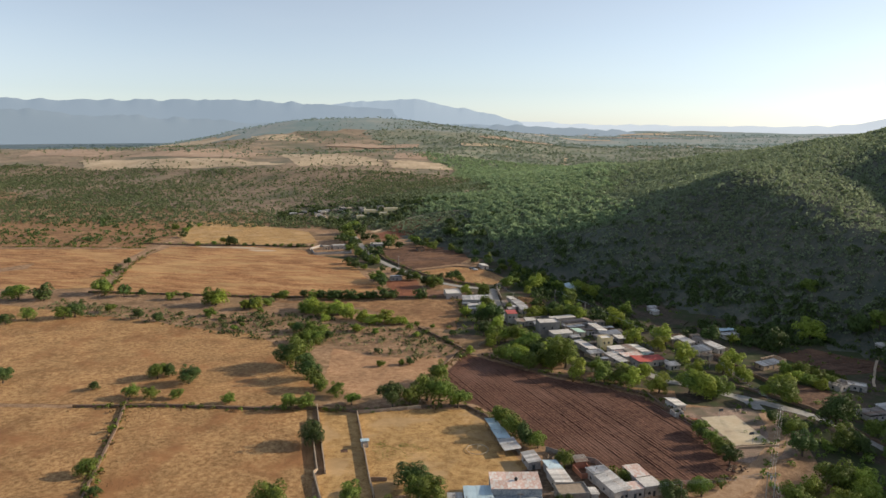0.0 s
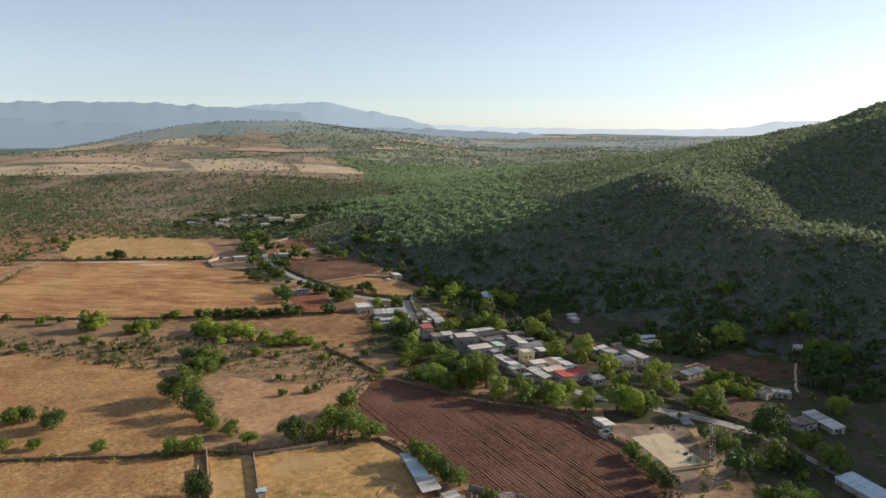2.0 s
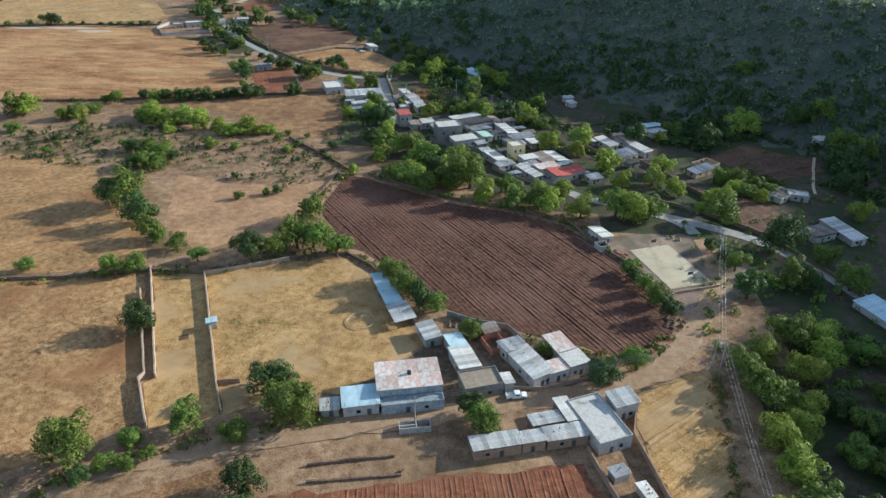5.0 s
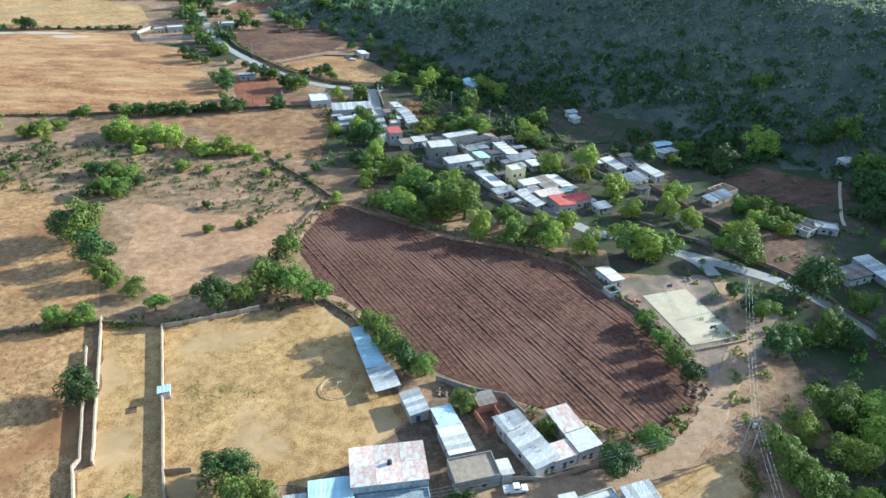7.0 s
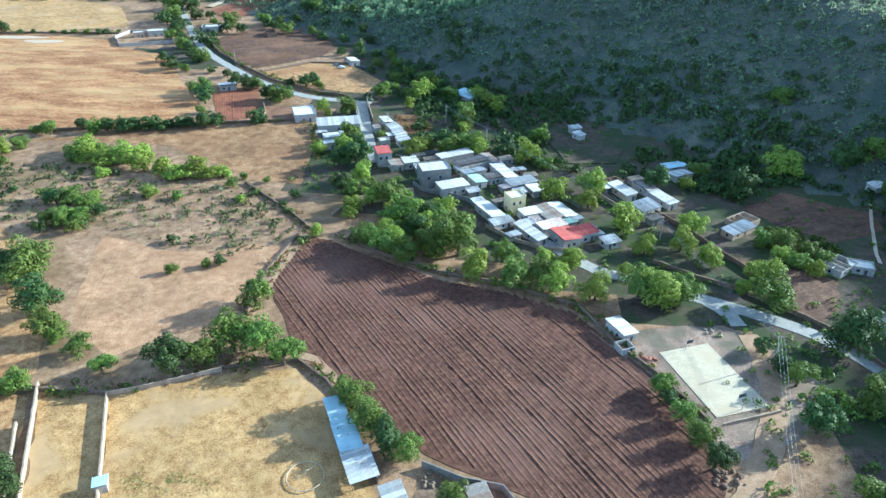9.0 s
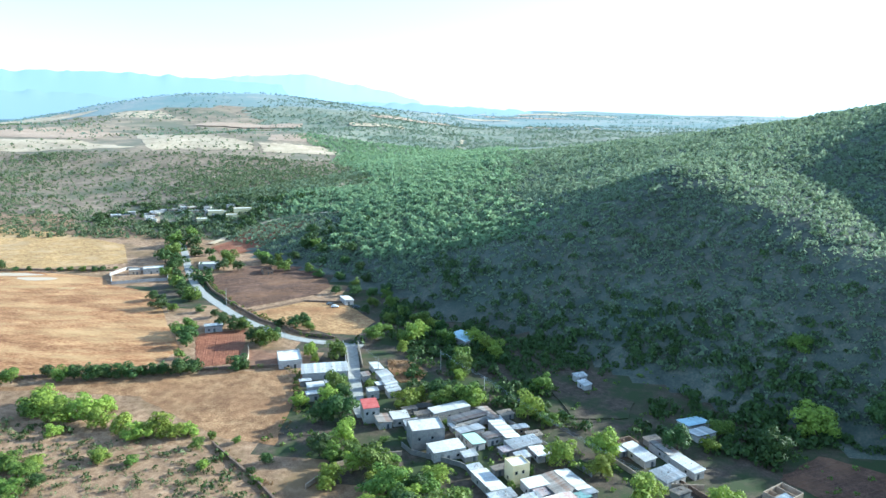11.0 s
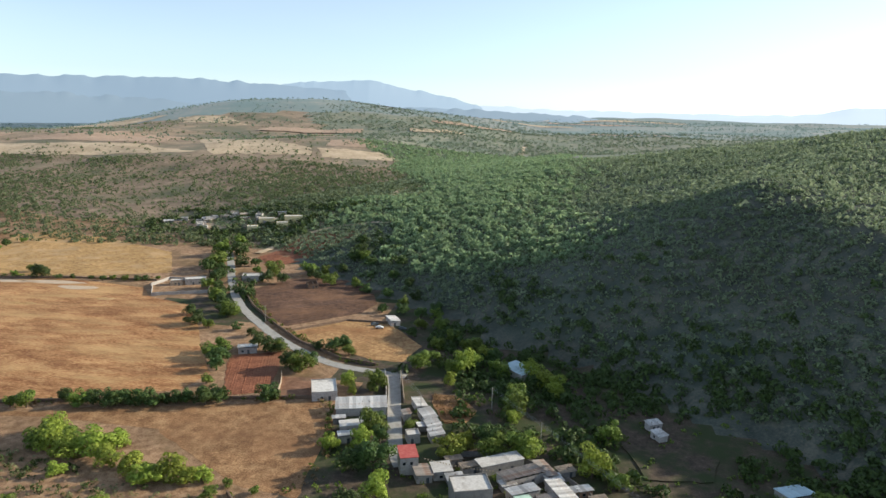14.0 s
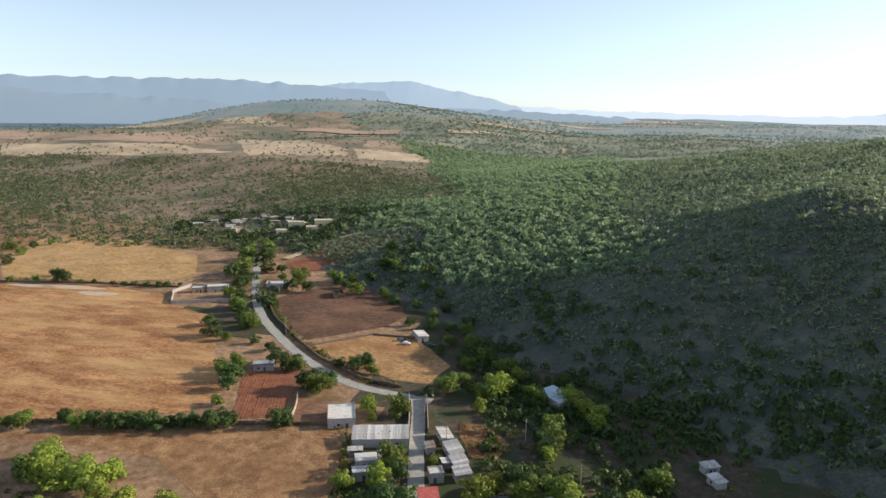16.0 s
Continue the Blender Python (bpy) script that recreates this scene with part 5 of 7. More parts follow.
def at_foot(x, y, q):
    u, v = hill_uv(x, y)
    clear = (np.hypot(x - 42, y - 398) > 20) & (np.hypot(x - 117, y - 344) > 26) & (np.hypot(x - 93, y - 292) > 19) & (np.hypot(x + 16, y - 461) > 9)
    for hx, hy in ((74, 376), (37, 415), (88, 332), (56, 350), (112, 306), (116, 276), (-88, 517), (113, 224)):
        clear &= np.hypot(x - hx, y - hy) > 10
    village = inside(x, y, [(-75, 300), (-66, 456), (-42, 456), (-36, 396), (-12, 392), (10, 382), (24, 364), (36, 345), (44, 366), (68, 366), (80, 345), (66, 300)])
    plot = inside(x, y, [(-140, 486), (-113, 519), (-85, 522), (-60, 488), (-64, 452), (-110, 466)])
    field_ = inside(x, y, [(-195, 540), (-176, 602), (-122, 610), (-100, 540), (-138, 494)])
    return (u > -88 + 14 * wobble(x, y, 40, 63)) & (u < 75) & (v > -330) & (v < 330) & clear & ~village & ~plot & ~field_ & (q < (0.32 + 0.42 * wobble(x, y, 28, 64) + 0.12 * wobble(x, y, 9, 80)) * (1 - 0.92 * ramp01(u + 14 * wobble(x, y, 35, 81), -6, 42))) & (x > -72 + 0.2 * (y - 450)) & ((u > -45) | (y > 360))


px, py, rng = sprinkle(38000, -130, 330, 130, 640, 103, at_foot)
scatter("foot_wood", "dark trees and brush along the hill's foot", "trees", px, py, rng.uniform(1.3, 3.4, len(px)), LEAF_DARK, 40, 0.28, 3, three=True)


def in_wood(x, y, q):
    left = wood_edge(y) + 16 * wobble(x, y, 120, 65)
    u, v = hill_uv(x, y)
    return (q < ramp01(x, left - 26, left + 30)) & (q < 0.9 * ramp01((v - 150) * 1.15 - u + 40 * wobble(x, y, 45, 75), -40, 150) + (u < 20)) & (y + 0.3 * x > 560) & (q < (0.75 + 0.3 * wobble(x, y, 60, 66)) * (1 - 0.55 * ramp01(y, 980, 1350))) & ~((x < -95) & (y < 615)) & ~inside(x, y, [(-238, 640), (-223, 692), (-206, 722), (-150, 724), (-128, 690), (-126, 640), (-146, 596), (-215, 595)])


px, py, rng = sprinkle(80000, -420, 520, 520, 1500, 104, in_wood)
scatter("valley_wood", "dense green woodland filling the valley bottom", "trees", px, py, rng.uniform(1.6, 3.8, len(px)), LEAF_WOOD_HAZED, 17, 0.40, 4, three=True)


def in_slope(x, y, q):
    left = wood_edge(y)
    return (q < 1 - ramp01(x, left - 20, left + 60)) & (y - 0.15 * x > 715) & ~((x > -215) & (y < 722)) & (y < 1215 + 40 * wobble(x, y, 150, 67) + 0.0 * x) & ~((np.hypot((x + 305) / 75, (y - 765) / 36) < 0.8)) & (q < 0.50 + 0.40 * wobble(x, y, 90, 68) + 0.3 * wobble(x, y, 240, 69) - 0.28 * ramp01(x, -420, -260) * ramp01(y, 860, 960))


px, py, rng = sprinkle(58000, -1300, -140, 600, 1300, 105, in_slope)
scatter("slope_scrub", "olive scrub on the gentle far slope", "scrub", px, py, rng.gamma(4, 0.28, len(px)) + 0.7, LEAF_SLOPE, 10, 0.48, 5, three=True)
px, py, rng = sprinkle(7500, -1500, -200, 1190, 2000, 205, lambda x, y, q: (x < wood_edge(y)) & (q < 0.16 + 0.55 * wobble(x, y, 80, 76) + 0.5 * (np.abs(wobble(x * 0.35, y * 1.3, 130, 86)) < 0.05)))
scatter("brow_bushes", "scattered bushes along the far field edges", "scrub", px, py, rng.uniform(1.2, 3.2, len(px)), LEAF_SLOPE, 7, 0.5, 27)
px, py, rng = sprinkle(18000, -800, 900, 1300, 2600, 206, lambda x, y, q: (x > wood_edge(y) + 20 * wobble(x, y, 60, 78)) & (q < 0.36 + 0.45 * wobble(x, y, 110, 77)))
scatter("plain_wood", "distant green woodland down the open valley", "trees", px, py, rng.uniform(2.2, 4.6, len(px)), LEAF_PLAIN_HAZED, 10, 0.46, 28, flat=0.8, three=True)
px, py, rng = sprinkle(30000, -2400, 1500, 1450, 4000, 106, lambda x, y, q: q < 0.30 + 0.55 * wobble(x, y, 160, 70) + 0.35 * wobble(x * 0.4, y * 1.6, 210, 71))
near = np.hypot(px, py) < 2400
scatter("plain_scrub", "distant green scrub on the low hill", "scrub", px[near], py[near], rng.uniform(2.2, 5.0, near.sum()), LEAF_PLAIN_HAZED, 6, 0.5, 6, flat=0.7)
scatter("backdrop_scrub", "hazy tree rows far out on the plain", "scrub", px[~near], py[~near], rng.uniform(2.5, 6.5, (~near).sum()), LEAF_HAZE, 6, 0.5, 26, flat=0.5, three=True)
THORN = [(-330, 345), (-230, 338), (-176, 354), (-139, 345), (-111, 343), (-91, 340), (-66, 316), (-70, 300), (-84, 290), (-135, 303), (-165, 300), (-240, 312), (-330, 318)]
px, py, rng = sprinkle(3600, -330, -60, 285, 356, 107, lambda x, y, q: inside(x, y, THORN) & (q < 0.42 + 0.5 * wobble(x, y, 18, 72)))
scatter("thorn_scrub", "low dark green thorn bushes on bare tan ground", "scrub", px, py, rng.gamma(3, 0.22, len(px)) + 0.25, LEAF_DARK, 30, 0.27, 7, three=True)
px, py, rng = sprinkle(3000, -330, -60, 285, 356, 113, lambda x, y, q: inside(x, y, THORN) & (q < 0.40 + 0.4 * wobble(x, y, 14, 82)))
scatter("thorn_brush", "small olive thorn bushes on bare tan ground", "scrub", px, py, rng.gamma(3, 0.16, len(px)) + 0.25, LEAF_SCRUB, 24, 0.26, 31, three=True)
px, py, rng = sprinkle(1500, -700, -400, 490, 690, 114, lambda x, y, q: inside(x, y, FALLOW_SLOPE) & (q < 0.42 + 0.5 * wobble(x, y, 40, 83)))
scatter("fallow_bushes", "olive bushes dotted over the fallow slope", "scrub", px, py, rng.gamma(3, 0.42, len(px)) + 0.6, LEAF_DARK, 22, 0.34, 32, three=True)
px, py, rng = sprinkle(5200, -72, 150, 150, 450, 108, lambda x, y, q: (hill_uv(x, y)[0] < 5) & (((x > -72 - 0.12 * (y - 330)) & (y > 306 - np.clip(x, -60, 60) * 0.6)) | (x > 62)) & ~inside(x, y, [(78, 311), (93, 307), (108, 299), (101, 283), (93, 275), (83, 286)]) & (q < 0.25 + 0.55 * wobble(x, y, 16, 73)))
scatter("undergrowth", "low green weeds and shrubs between the houses", "weeds", px, py, rng.gamma(4, 0.16, len(px)) + 0.25, LEAF_MID, 22, 0.30, 8)

px, py, rng = sprinkle(900, 58, 112, 190, 288, 109, lambda x, y, q: ((x > 78) | (y < 215) | (q < 0.10)) & (q < 0.42 + 0.5 * wobble(x, y, 12, 78)) & (np.abs(x - 105 + 0.45 * (y - 250)) > 5))
scatter("waste_scrub", "olive shrubs and weeds on waste ground", "scrub", px, py, rng.gamma(3, 0.28, len(px)) + 0.3, LEAF_MID, 30, 0.27, 29, three=True)

ORCHARD = [(90, 330), (104, 334), (112, 327), (117, 316), (108, 307), (99, 313), (88, 315)]
px, py, rng = sprinkle(900, 86, 118, 305, 336, 115, lambda x, y, q: inside(x, y, ORCHARD) & (np.hypot(x - 88, y - 331) > 8) & (q < 0.3))
scatter("orchard", "rows of low dark green fruit shrubs", "shrubs", px, py, rng.uniform(0.8, 1.7, len(px)), LEAF_MID, 70, 0.22, 34, three=True)
px, py, rng = sprinkle(420, 84, 150, 120, 216, 110, lambda x, y, q: (np.abs(x - 105 + 0.45 * (y - 250)) > 6) & (q < 0.5 + 0.45 * wobble(x, y, 22, 79)) & (np.hypot(x - 113, y - 223) > 14))
scatter("grove_brush", "dense dark trees and brush behind the grove", "trees", px, py, rng.uniform(1.4, 3.6, len(px)), LEAF_DARK, 60, 0.24, 30, three=True)


def along(lines, n, spread, seed):
    rng = np.random.RandomState(seed)
    xs, ys = [], []
    for ln in lines:
        a = np.array(ln, float)
        seg = np.hypot(*np.diff(a, axis=0).T)
        cum = np.concatenate([[0], np.cumsum(seg)])
        k = int(n * cum[-1] / 100)
        t = rng.uniform(0, cum[-1], k)
        xs.append(np.interp(t, cum, a[:, 0]) + rng.normal(0, spread, k))
        ys.append(np.interp(t, cum, a[:, 1]) + rng.normal(0, spread, k))
    return np.concatenate(xs), np.concatenate(ys), rng


px, py, rng = sprinkle(500, -52, -28, 403, 433, 116, lambda x, y, q: inside(x, y, [(-50, 431), (-38, 431), (-30, 419), (-33, 409), (-40, 405), (-44, 416)]))
scatter("dry_weeds", "rust-brown dry weeds behind the row houses", "weeds", px, py, rng.uniform(0.3, 0.8, len(px)), DRY_TUFT, 16, 0.34, 35, three=True)
EDGES = [[(-200, 203), (-163, 213), (-129, 219), (-106, 226), (-88, 228), (-64, 239), (-47, 244), (-36, 236)], [(-95, 345), (-70, 322), (-60, 311), (-66, 285), (-66, 262)],
         [(-52, 309), (-15, 290), (6, 285), (26, 276), (43, 249), (52, 233)], [(-330, 365), (-211, 384), (-150, 401), (-92, 417)],
         [(-199, 566), (-148, 500), (-98, 460), (-80, 456)], [(-184, 215), (-147, 147), (-135, 122)], [(-78, 350), (-74, 375), (-82, 400), (-90, 416)],
         [(-312, 358), (-352, 428), (-387, 512)], [(-420, 538), (-316, 558), (-258, 567)], [(-400, 518), (-470, 503), (-540, 488)], [(50, 210), (36, 197), (8, 205)], [(-110, 122), (-77, 153), (-54, 163), (-35, 170)], [(57, 196), (53, 163), (50, 130)]]
px, py, rng = along(EDGES, 70, 1.0, 120)
scatter("wall_weeds", "green weeds and brambles along the field walls", "weeds", px, py, rng.gamma(3, 0.22, len(px)) + 0.2, LEAF_MID, 20, 0.32, 9)
px, py, rng = along(EDGES, 90, 1.8, 121)
scatter("dry_tufts", "straw-coloured grass tufts along the walls", "grass", px, py, rng.gamma(3, 0.14, len(px)) + 0.15, DRY_TUFT, 16, 0.34, 10)
px, py, rng = sprinkle(9000, -190, -80, 120, 226, 122, lambda x, y, q: inside(x, y, WEST_PADDOCK) & (q < 0.45 + 0.5 * wobble(x, y, 9, 74)))
scatter("paddock_grass", "short straw grass tufts in the paddock", "grass", px, py, rng.uniform(0.10, 0.24, len(px)), DRY_TUFT, 8, 0.40, 11, flat=0.6)


rng = np.random.RandomState(133)
px, py = rng.normal(-65, 6.5, 1500), rng.normal(203.6, 1.6, 1500)
px, py = np.concatenate([px, rng.normal(-66, 8, 700)]), np.concatenate([py, rng.normal(197, 2.4, 700)])
keep = inside(px, py, BIG_CORRAL) & (wobble(px, py, 2.5, 91) > -0.2)
px, py = px[keep], py[keep]
scatter("green_tufts", "low tufts of greening grass in the paddock", "grass", px, py, rng.uniform(0.08, 0.22, len(px)), LEAF_GRASS, 8, 0.42, 33, flat=0.5, three=True)
px, py, rng = sprinkle(560, -385, -205, 705, 820, 131, lambda x, y, q: (wobble(x, y, 16, 61) > -0.35) & (q < 0.85))
scatter("hamlet_trees", "green trees among the houses of the far hamlet", "trees", px, py, rng.uniform(1.6, 3.6, len(px)), LEAF_DARK, 26, 0.3, 21)
px, py, rng = along([[(-300, 720), (-262, 672), (-240, 632)], [(-222, 600), (-200, 566), (-186, 540)], [(-232, 690), (-215, 775), (-180, 790)], [(-136, 690), (-126, 645), (-134, 608), (-112, 606)]], 26, 7, 132)
scatter("roadside_brush", "dense green trees lining the tarred road", "trees", px, py, rng.uniform(2.0, 4.4, len(px)), LEAF_DARK, 30, 0.28, 22)


# ---- houses and sheds ----
def wall_panel(bm, axis_, fixed, inner, a0, a1, z0, z1, holes):
    """An upright wall of real thickness, one mesh, with openings through it. holes: (centre, width, sill, head)."""
    ca = sorted({a0, a1, *[h[0] - h[1] / 2 for h in holes], *[h[0] + h[1] / 2 for h in holes]})
    cz = sorted({z0, z1, *[min(z1, max(z0, z0 + h[2])) for h in holes], *[min(z1, z0 + h[3]) for h in holes]})

    def is_open(i, k):
        if not (0 <= i < len(ca) - 1 and 0 <= k < len(cz) - 1):
            return True
        am, zm = (ca[i] + ca[i + 1]) / 2, (cz[k] + cz[k + 1]) / 2
        return any(abs(am - h[0]) < h[1] / 2 and z0 + h[2] < zm < z0 + h[3] for h in holes)

    seen = {}

    def vert(i, k, s):
        if (i, k, s) not in seen:
            f = fixed if s == 0 else inner
            seen[i, k, s] = bm.verts.new((ca[i], f, cz[k]) if axis_ == "x" else (f, ca[i], cz[k]))
        return seen[i, k, s]

    for i in range(len(ca) - 1):
        for k in range(len(cz) - 1):
            if is_open(i, k):
                continue
            for s in (0, 1):
                bm.faces.new([vert(i, k, s), vert(i + 1, k, s), vert(i + 1, k + 1, s), vert(i, k + 1, s)])
            for di, dk, p, q in ((-1, 0, (i, k), (i, k + 1)), (1, 0, (i + 1, k), (i + 1, k + 1)), (0, -1, (i, k), (i + 1, k)), (0, 1, (i, k + 1), (i + 1, k + 1))):
                if is_open(i + di, k + dk):
                    bm.faces.new([vert(*p, 0), vert(*q, 0), vert(*q, 1), vert(*p, 1)])
    bmesh.ops.recalc_face_normals(bm, faces=bm.faces)


SHEETS = {}


def sheet_mesh(width, length, mat):
    """A corrugated metal sheet, lying flat, with real waves."""
    key = (round(width, 2), round(length, 1), mat.name)
    if key not in SHEETS:
        n = 10
        vs, fs = [], []
        for j, yy in enumerate((-length / 2, length / 2)):
            for i in range(n + 1):
                zz = 0.035 * (1 if i % 2 else -1)
                vs.append((-width / 2 + width * i / n, yy, zz))
        for i in range(n):
            fs.append((i, i + 1, n + 2 + i, n + 1 + i))
        k = len(vs)
        vs += [(x, y, z - 0.03) for x, y, z in vs]
        fs += [tuple(q + k for q in reversed(f)) for f in fs[:n]]
        fs += [(0, n + 1, k + n + 1, k), (n, k + n, k + 2 * n + 1, 2 * n + 1)]
        me = bpy.data.meshes.new("roof_sheet")
        me.from_pydata(vs, [], fs)
        me.materials.append(mat)
        SHEETS[key] = me
    return SHEETS[key]


def house(label, x, y, w, d, h, rot, roof="tin", wall=WHITE_PAINT, cover=None, slope=5, windows=2, category="house", name="house", open_side=False, tank=False, seed=None, lean="y", doors=1):
    """A low village building: walls with real openings, door, windows and its roof."""
    rng = random.Random(int(abs(x * 31 + y * 17)) if seed is None else seed)
    g = at(x, y)
    e = thing(name, x, y, g, rot, label, category)
    X, Y, T = w / 2, d / 2, 0.2
    wh = h - (0.25 if roof == "tin" else 0.0)
    front, side = [], []
    if w > 3.5 and doors:
        front.append((rng.uniform(-0.25, 0.25) * w, 1.0, 0.0, 2.05))
        if windows and w > 5:
            front.append((front[0][0] + (w * 0.3 if front[0][0] < 0 else -w * 0.3), 1.1, 0.95, 2.0))
        if windows and h > 5:
            front += [(-w * 0.28, 1.0, 3.6, 4.8), (w * 0.12, 1.0, 3.6, 4.8)]
            front = front[2:] if len(front) > 3 else front
    if windows > 1 and d > 4:
        side.append((rng.uniform(-0.2, 0.2) * d, 1.0, 0.95, 2.0))
    if open_side:
        for i, py_ in enumerate(np.linspace(-Y + 0.15, Y - 0.15, max(3, int(d / 4)))):
            for sx in (-1, 1):
                bm = bmesh.new()
                rod(bm, (sx * (X - 0.15), py_, -0.2), (sx * (X - 0.15), py_, wh), 0.07)
                part("post", bm, WOOD, e)
        part("back_wall", boxes((X - T, -Y, -0.2, X, Y, wh * 0.75)), wall, e)
    else:
        for args in (("x", -Y, -Y + T, -X, X, -0.2, wh, front), ("x", Y, Y - T, -X, X, -0.2, wh, []),
                     ("y", -X, -X + T, -Y + T, Y - T, -0.2, wh, side), ("y", X, X - T, -Y + T, Y - T, -0.2, wh, [])):
            bm = bmesh.new()
            wall_panel(bm, *args)
            part("wall", bm, wall, e)
        for c, ww, s, t in front:
            if s == 0:
                part("door", boxes((c - ww / 2 + 0.02, -Y + 0.06, -0.18, c + ww / 2 - 0.02, -Y + 0.11, t - 0.22)), DOOR_IRON, e)
            else:
                f = part("window", boxes((c - ww / 2, -Y + 0.05, s - 0.2, c - ww / 2 + 0.06, -Y + 0.12, t - 0.2), (c + ww / 2 - 0.06, -Y + 0.05, s - 0.2, c + ww / 2, -Y + 0.12, t - 0.2),
                                         (c - ww / 2, -Y + 0.05, t - 0.27, c + ww / 2, -Y + 0.12, t - 0.2), (c - ww / 2, -Y + 0.05, s - 0.2, c + ww / 2, -Y + 0.12, s - 0.13)), STEEL, e)
                part("pane", boxes((c - ww / 2 + 0.06, -Y + 0.075, s - 0.13, c + ww / 2 - 0.06, -Y + 0.095, t - 0.27)), GLASS, f)
        for c, ww, s, t in side:
            f = part("window", boxes((-X + 0.05, c - ww / 2, s - 0.2, -X + 0.12, c - ww / 2 + 0.06, t - 0.2), (-X + 0.05, c + ww / 2 - 0.06, s - 0.2, -X + 0.12, c + ww / 2, t - 0.2),
                                     (-X + 0.05, c - ww / 2, t - 0.27, -X + 0.12, c + ww / 2, t - 0.2)), STEEL, e)
            part("pane", boxes((-X + 0.075, c - ww / 2 + 0.06, s - 0.2, -X + 0.095, c + ww / 2 - 0.06, t - 0.27)), GLASS, f)
    cover = cover or (random.Random(int(abs(x * 13 + y * 29))).choice((ZINC, ZINC, ZINC, ZINC_OLD)) if roof == "tin" else FLAT_ROOF)
    if roof == "tin":
        over = 0.35
        along_x = w >= d
        run, wid = (d, w) if along_x else (w, d)
        n = max(2, int((wid + 2 * over) / 1.25))
        sw = (wid + 2 * over) / n
        me = sheet_mesh(sw * 1.03, run + 2 * over, cover)
        ang = radians(slope * rng.choice((-1, 1)))
        for i in range(n):
            o = new("roof_sheet", me)
            o.parent = e
            t = -wid / 2 - over + sw * (i + 0.5)
            m = Matrix.Translation((t, 0, 0)) @ Matrix.Rotation(ang + radians(rng.uniform(-0.7, 0.7)), 4, "X")
            if not along_x:
                m = Matrix.Rotation(radians(90), 4, "Z") @ m
            o.matrix_basis = Matrix.Translation((0, 0, h + 0.04 + 0.012 * (i % 2) + abs(math.sin(ang)) * run / 2 * 0.55)) @ m
        bm = bmesh.new()
        for s in (-1, 1):
            k = s * wid / 2 * 0.9
            bm = bmesh.new()
            if along_x:
                box_geo(bm, k - 0.05, -Y, wh - 0.12, k + 0.05, Y, h)
            else:
                box_geo(bm, -X, k - 0.05, wh - 0.12, X, k + 0.05, h)
            part("beam", bm, WOOD, e)
        if rng.random() < 0.6:
            for i in range(rng.randint(2, 4)):
                bm = bmesh.new()
                bmesh.ops.create_icosphere(bm, subdivisions=1, radius=rng.uniform(0.12, 0.2))
                for v in bm.verts:
                    v.co += Vector((rng.uniform(-0.04, 0.04), rng.uniform(-0.04, 0.04), rng.uniform(-0.03, 0.03)))
                st = part("stone", bm, STONE, e)
                st.location = (rng.uniform(-0.3, 0.3) * w, rng.uniform(-0.3, 0.3) * d, h + 0.22 + abs(math.sin(ang)) * run / 2 * 0.55)
    elif roof == "none" and w > 6:
        for k in (-1 / 6, 1 / 6) if w > 9 else (0.05,):
            part("partition_wall", boxes((w * k - 0.1, -Y + T, -0.2, w * k + 0.1, Y - T, wh * rng.uniform(0.8, 0.97))), wall, e)
        part("partition_wall", boxes((-X + T, 0.02 * d - 0.1, -0.2, w * (-1 / 6 if w > 9 else 0.05) - 0.1, 0.02 * d + 0.1, wh * 0.85)), wall, e)
    elif roof == "slab":
        nx_, ny_ = max(1, round(w / 5)), max(1, round(d / 5.5))
        for i in range(nx_):
            for j in range(ny_):
                o = 0.14
                x0, x1 = -X - o + (w + 2 * o) * i / nx_, -X - o + (w + 2 * o) * (i + 1) / nx_ - 0.03
                y0, y1 = -Y - o + (d + 2 * o) * j / ny_, -Y - o + (d + 2 * o) * (j + 1) / ny_ - 0.03
                up = rng.uniform(0, 0.06)
                part("roof_slab", boxes((x0, y0, h, x1, y1, h + 0.16 + up)), cover, e)
        if tank:
            bm = bmesh.new()
            rod(bm, (w * 0.02, -d * 0.02, h + 0.1), (w * 0.02, -d * 0.02, h + 1.0), 0.5, 0.5, 14)
            rod(bm, (w * 0.02, -d * 0.02, h + 1.0), (w * 0.02, -d * 0.02, h + 1.2), 0.45, 0.22, 14)
            part("water_tank", bm, TANK_BLACK, e, "black plastic water tank")
    elif roof == "flat":
        part("roof", boxes((-X + 0.02, -Y + 0.02, h - 0.32, X - 0.02, Y - 0.02, h - 0.12)), cover, e)
        bm = bmesh.new()
        p = 0.28
        for b in ((-X - 0.03, -Y - 0.03, h - 0.01, X + 0.03, -Y + 0.15, h + p), (-X - 0.03, Y - 0.15, h - 0.01, X + 0.03, Y + 0.03, h + p),
                  (-X - 0.03, -Y + 0.15, h - 0.01, -X + 0.15, Y - 0.15, h + p), (X - 0.15, -Y + 0.15, h - 0.01, X + 0.03, Y - 0.15, h + p)):
            box_geo(bm, *b)
        part("parapet", bm, wall, e)
        if tank:
            bm = bmesh.new()
            rod(bm, (w * 0.02, -d * 0.02, h - 0.14), (w * 0.02, -d * 0.02, h + 1.1), 0.55, 0.55, 14)
            rod(bm, (w * 0.02, -d * 0.02, h + 1.1), (w * 0.02, -d * 0.02, h + 1.35), 0.5, 0.25, 14)
            part("water_tank", bm, TANK_BLACK, e, "black plastic water tank")
    return e


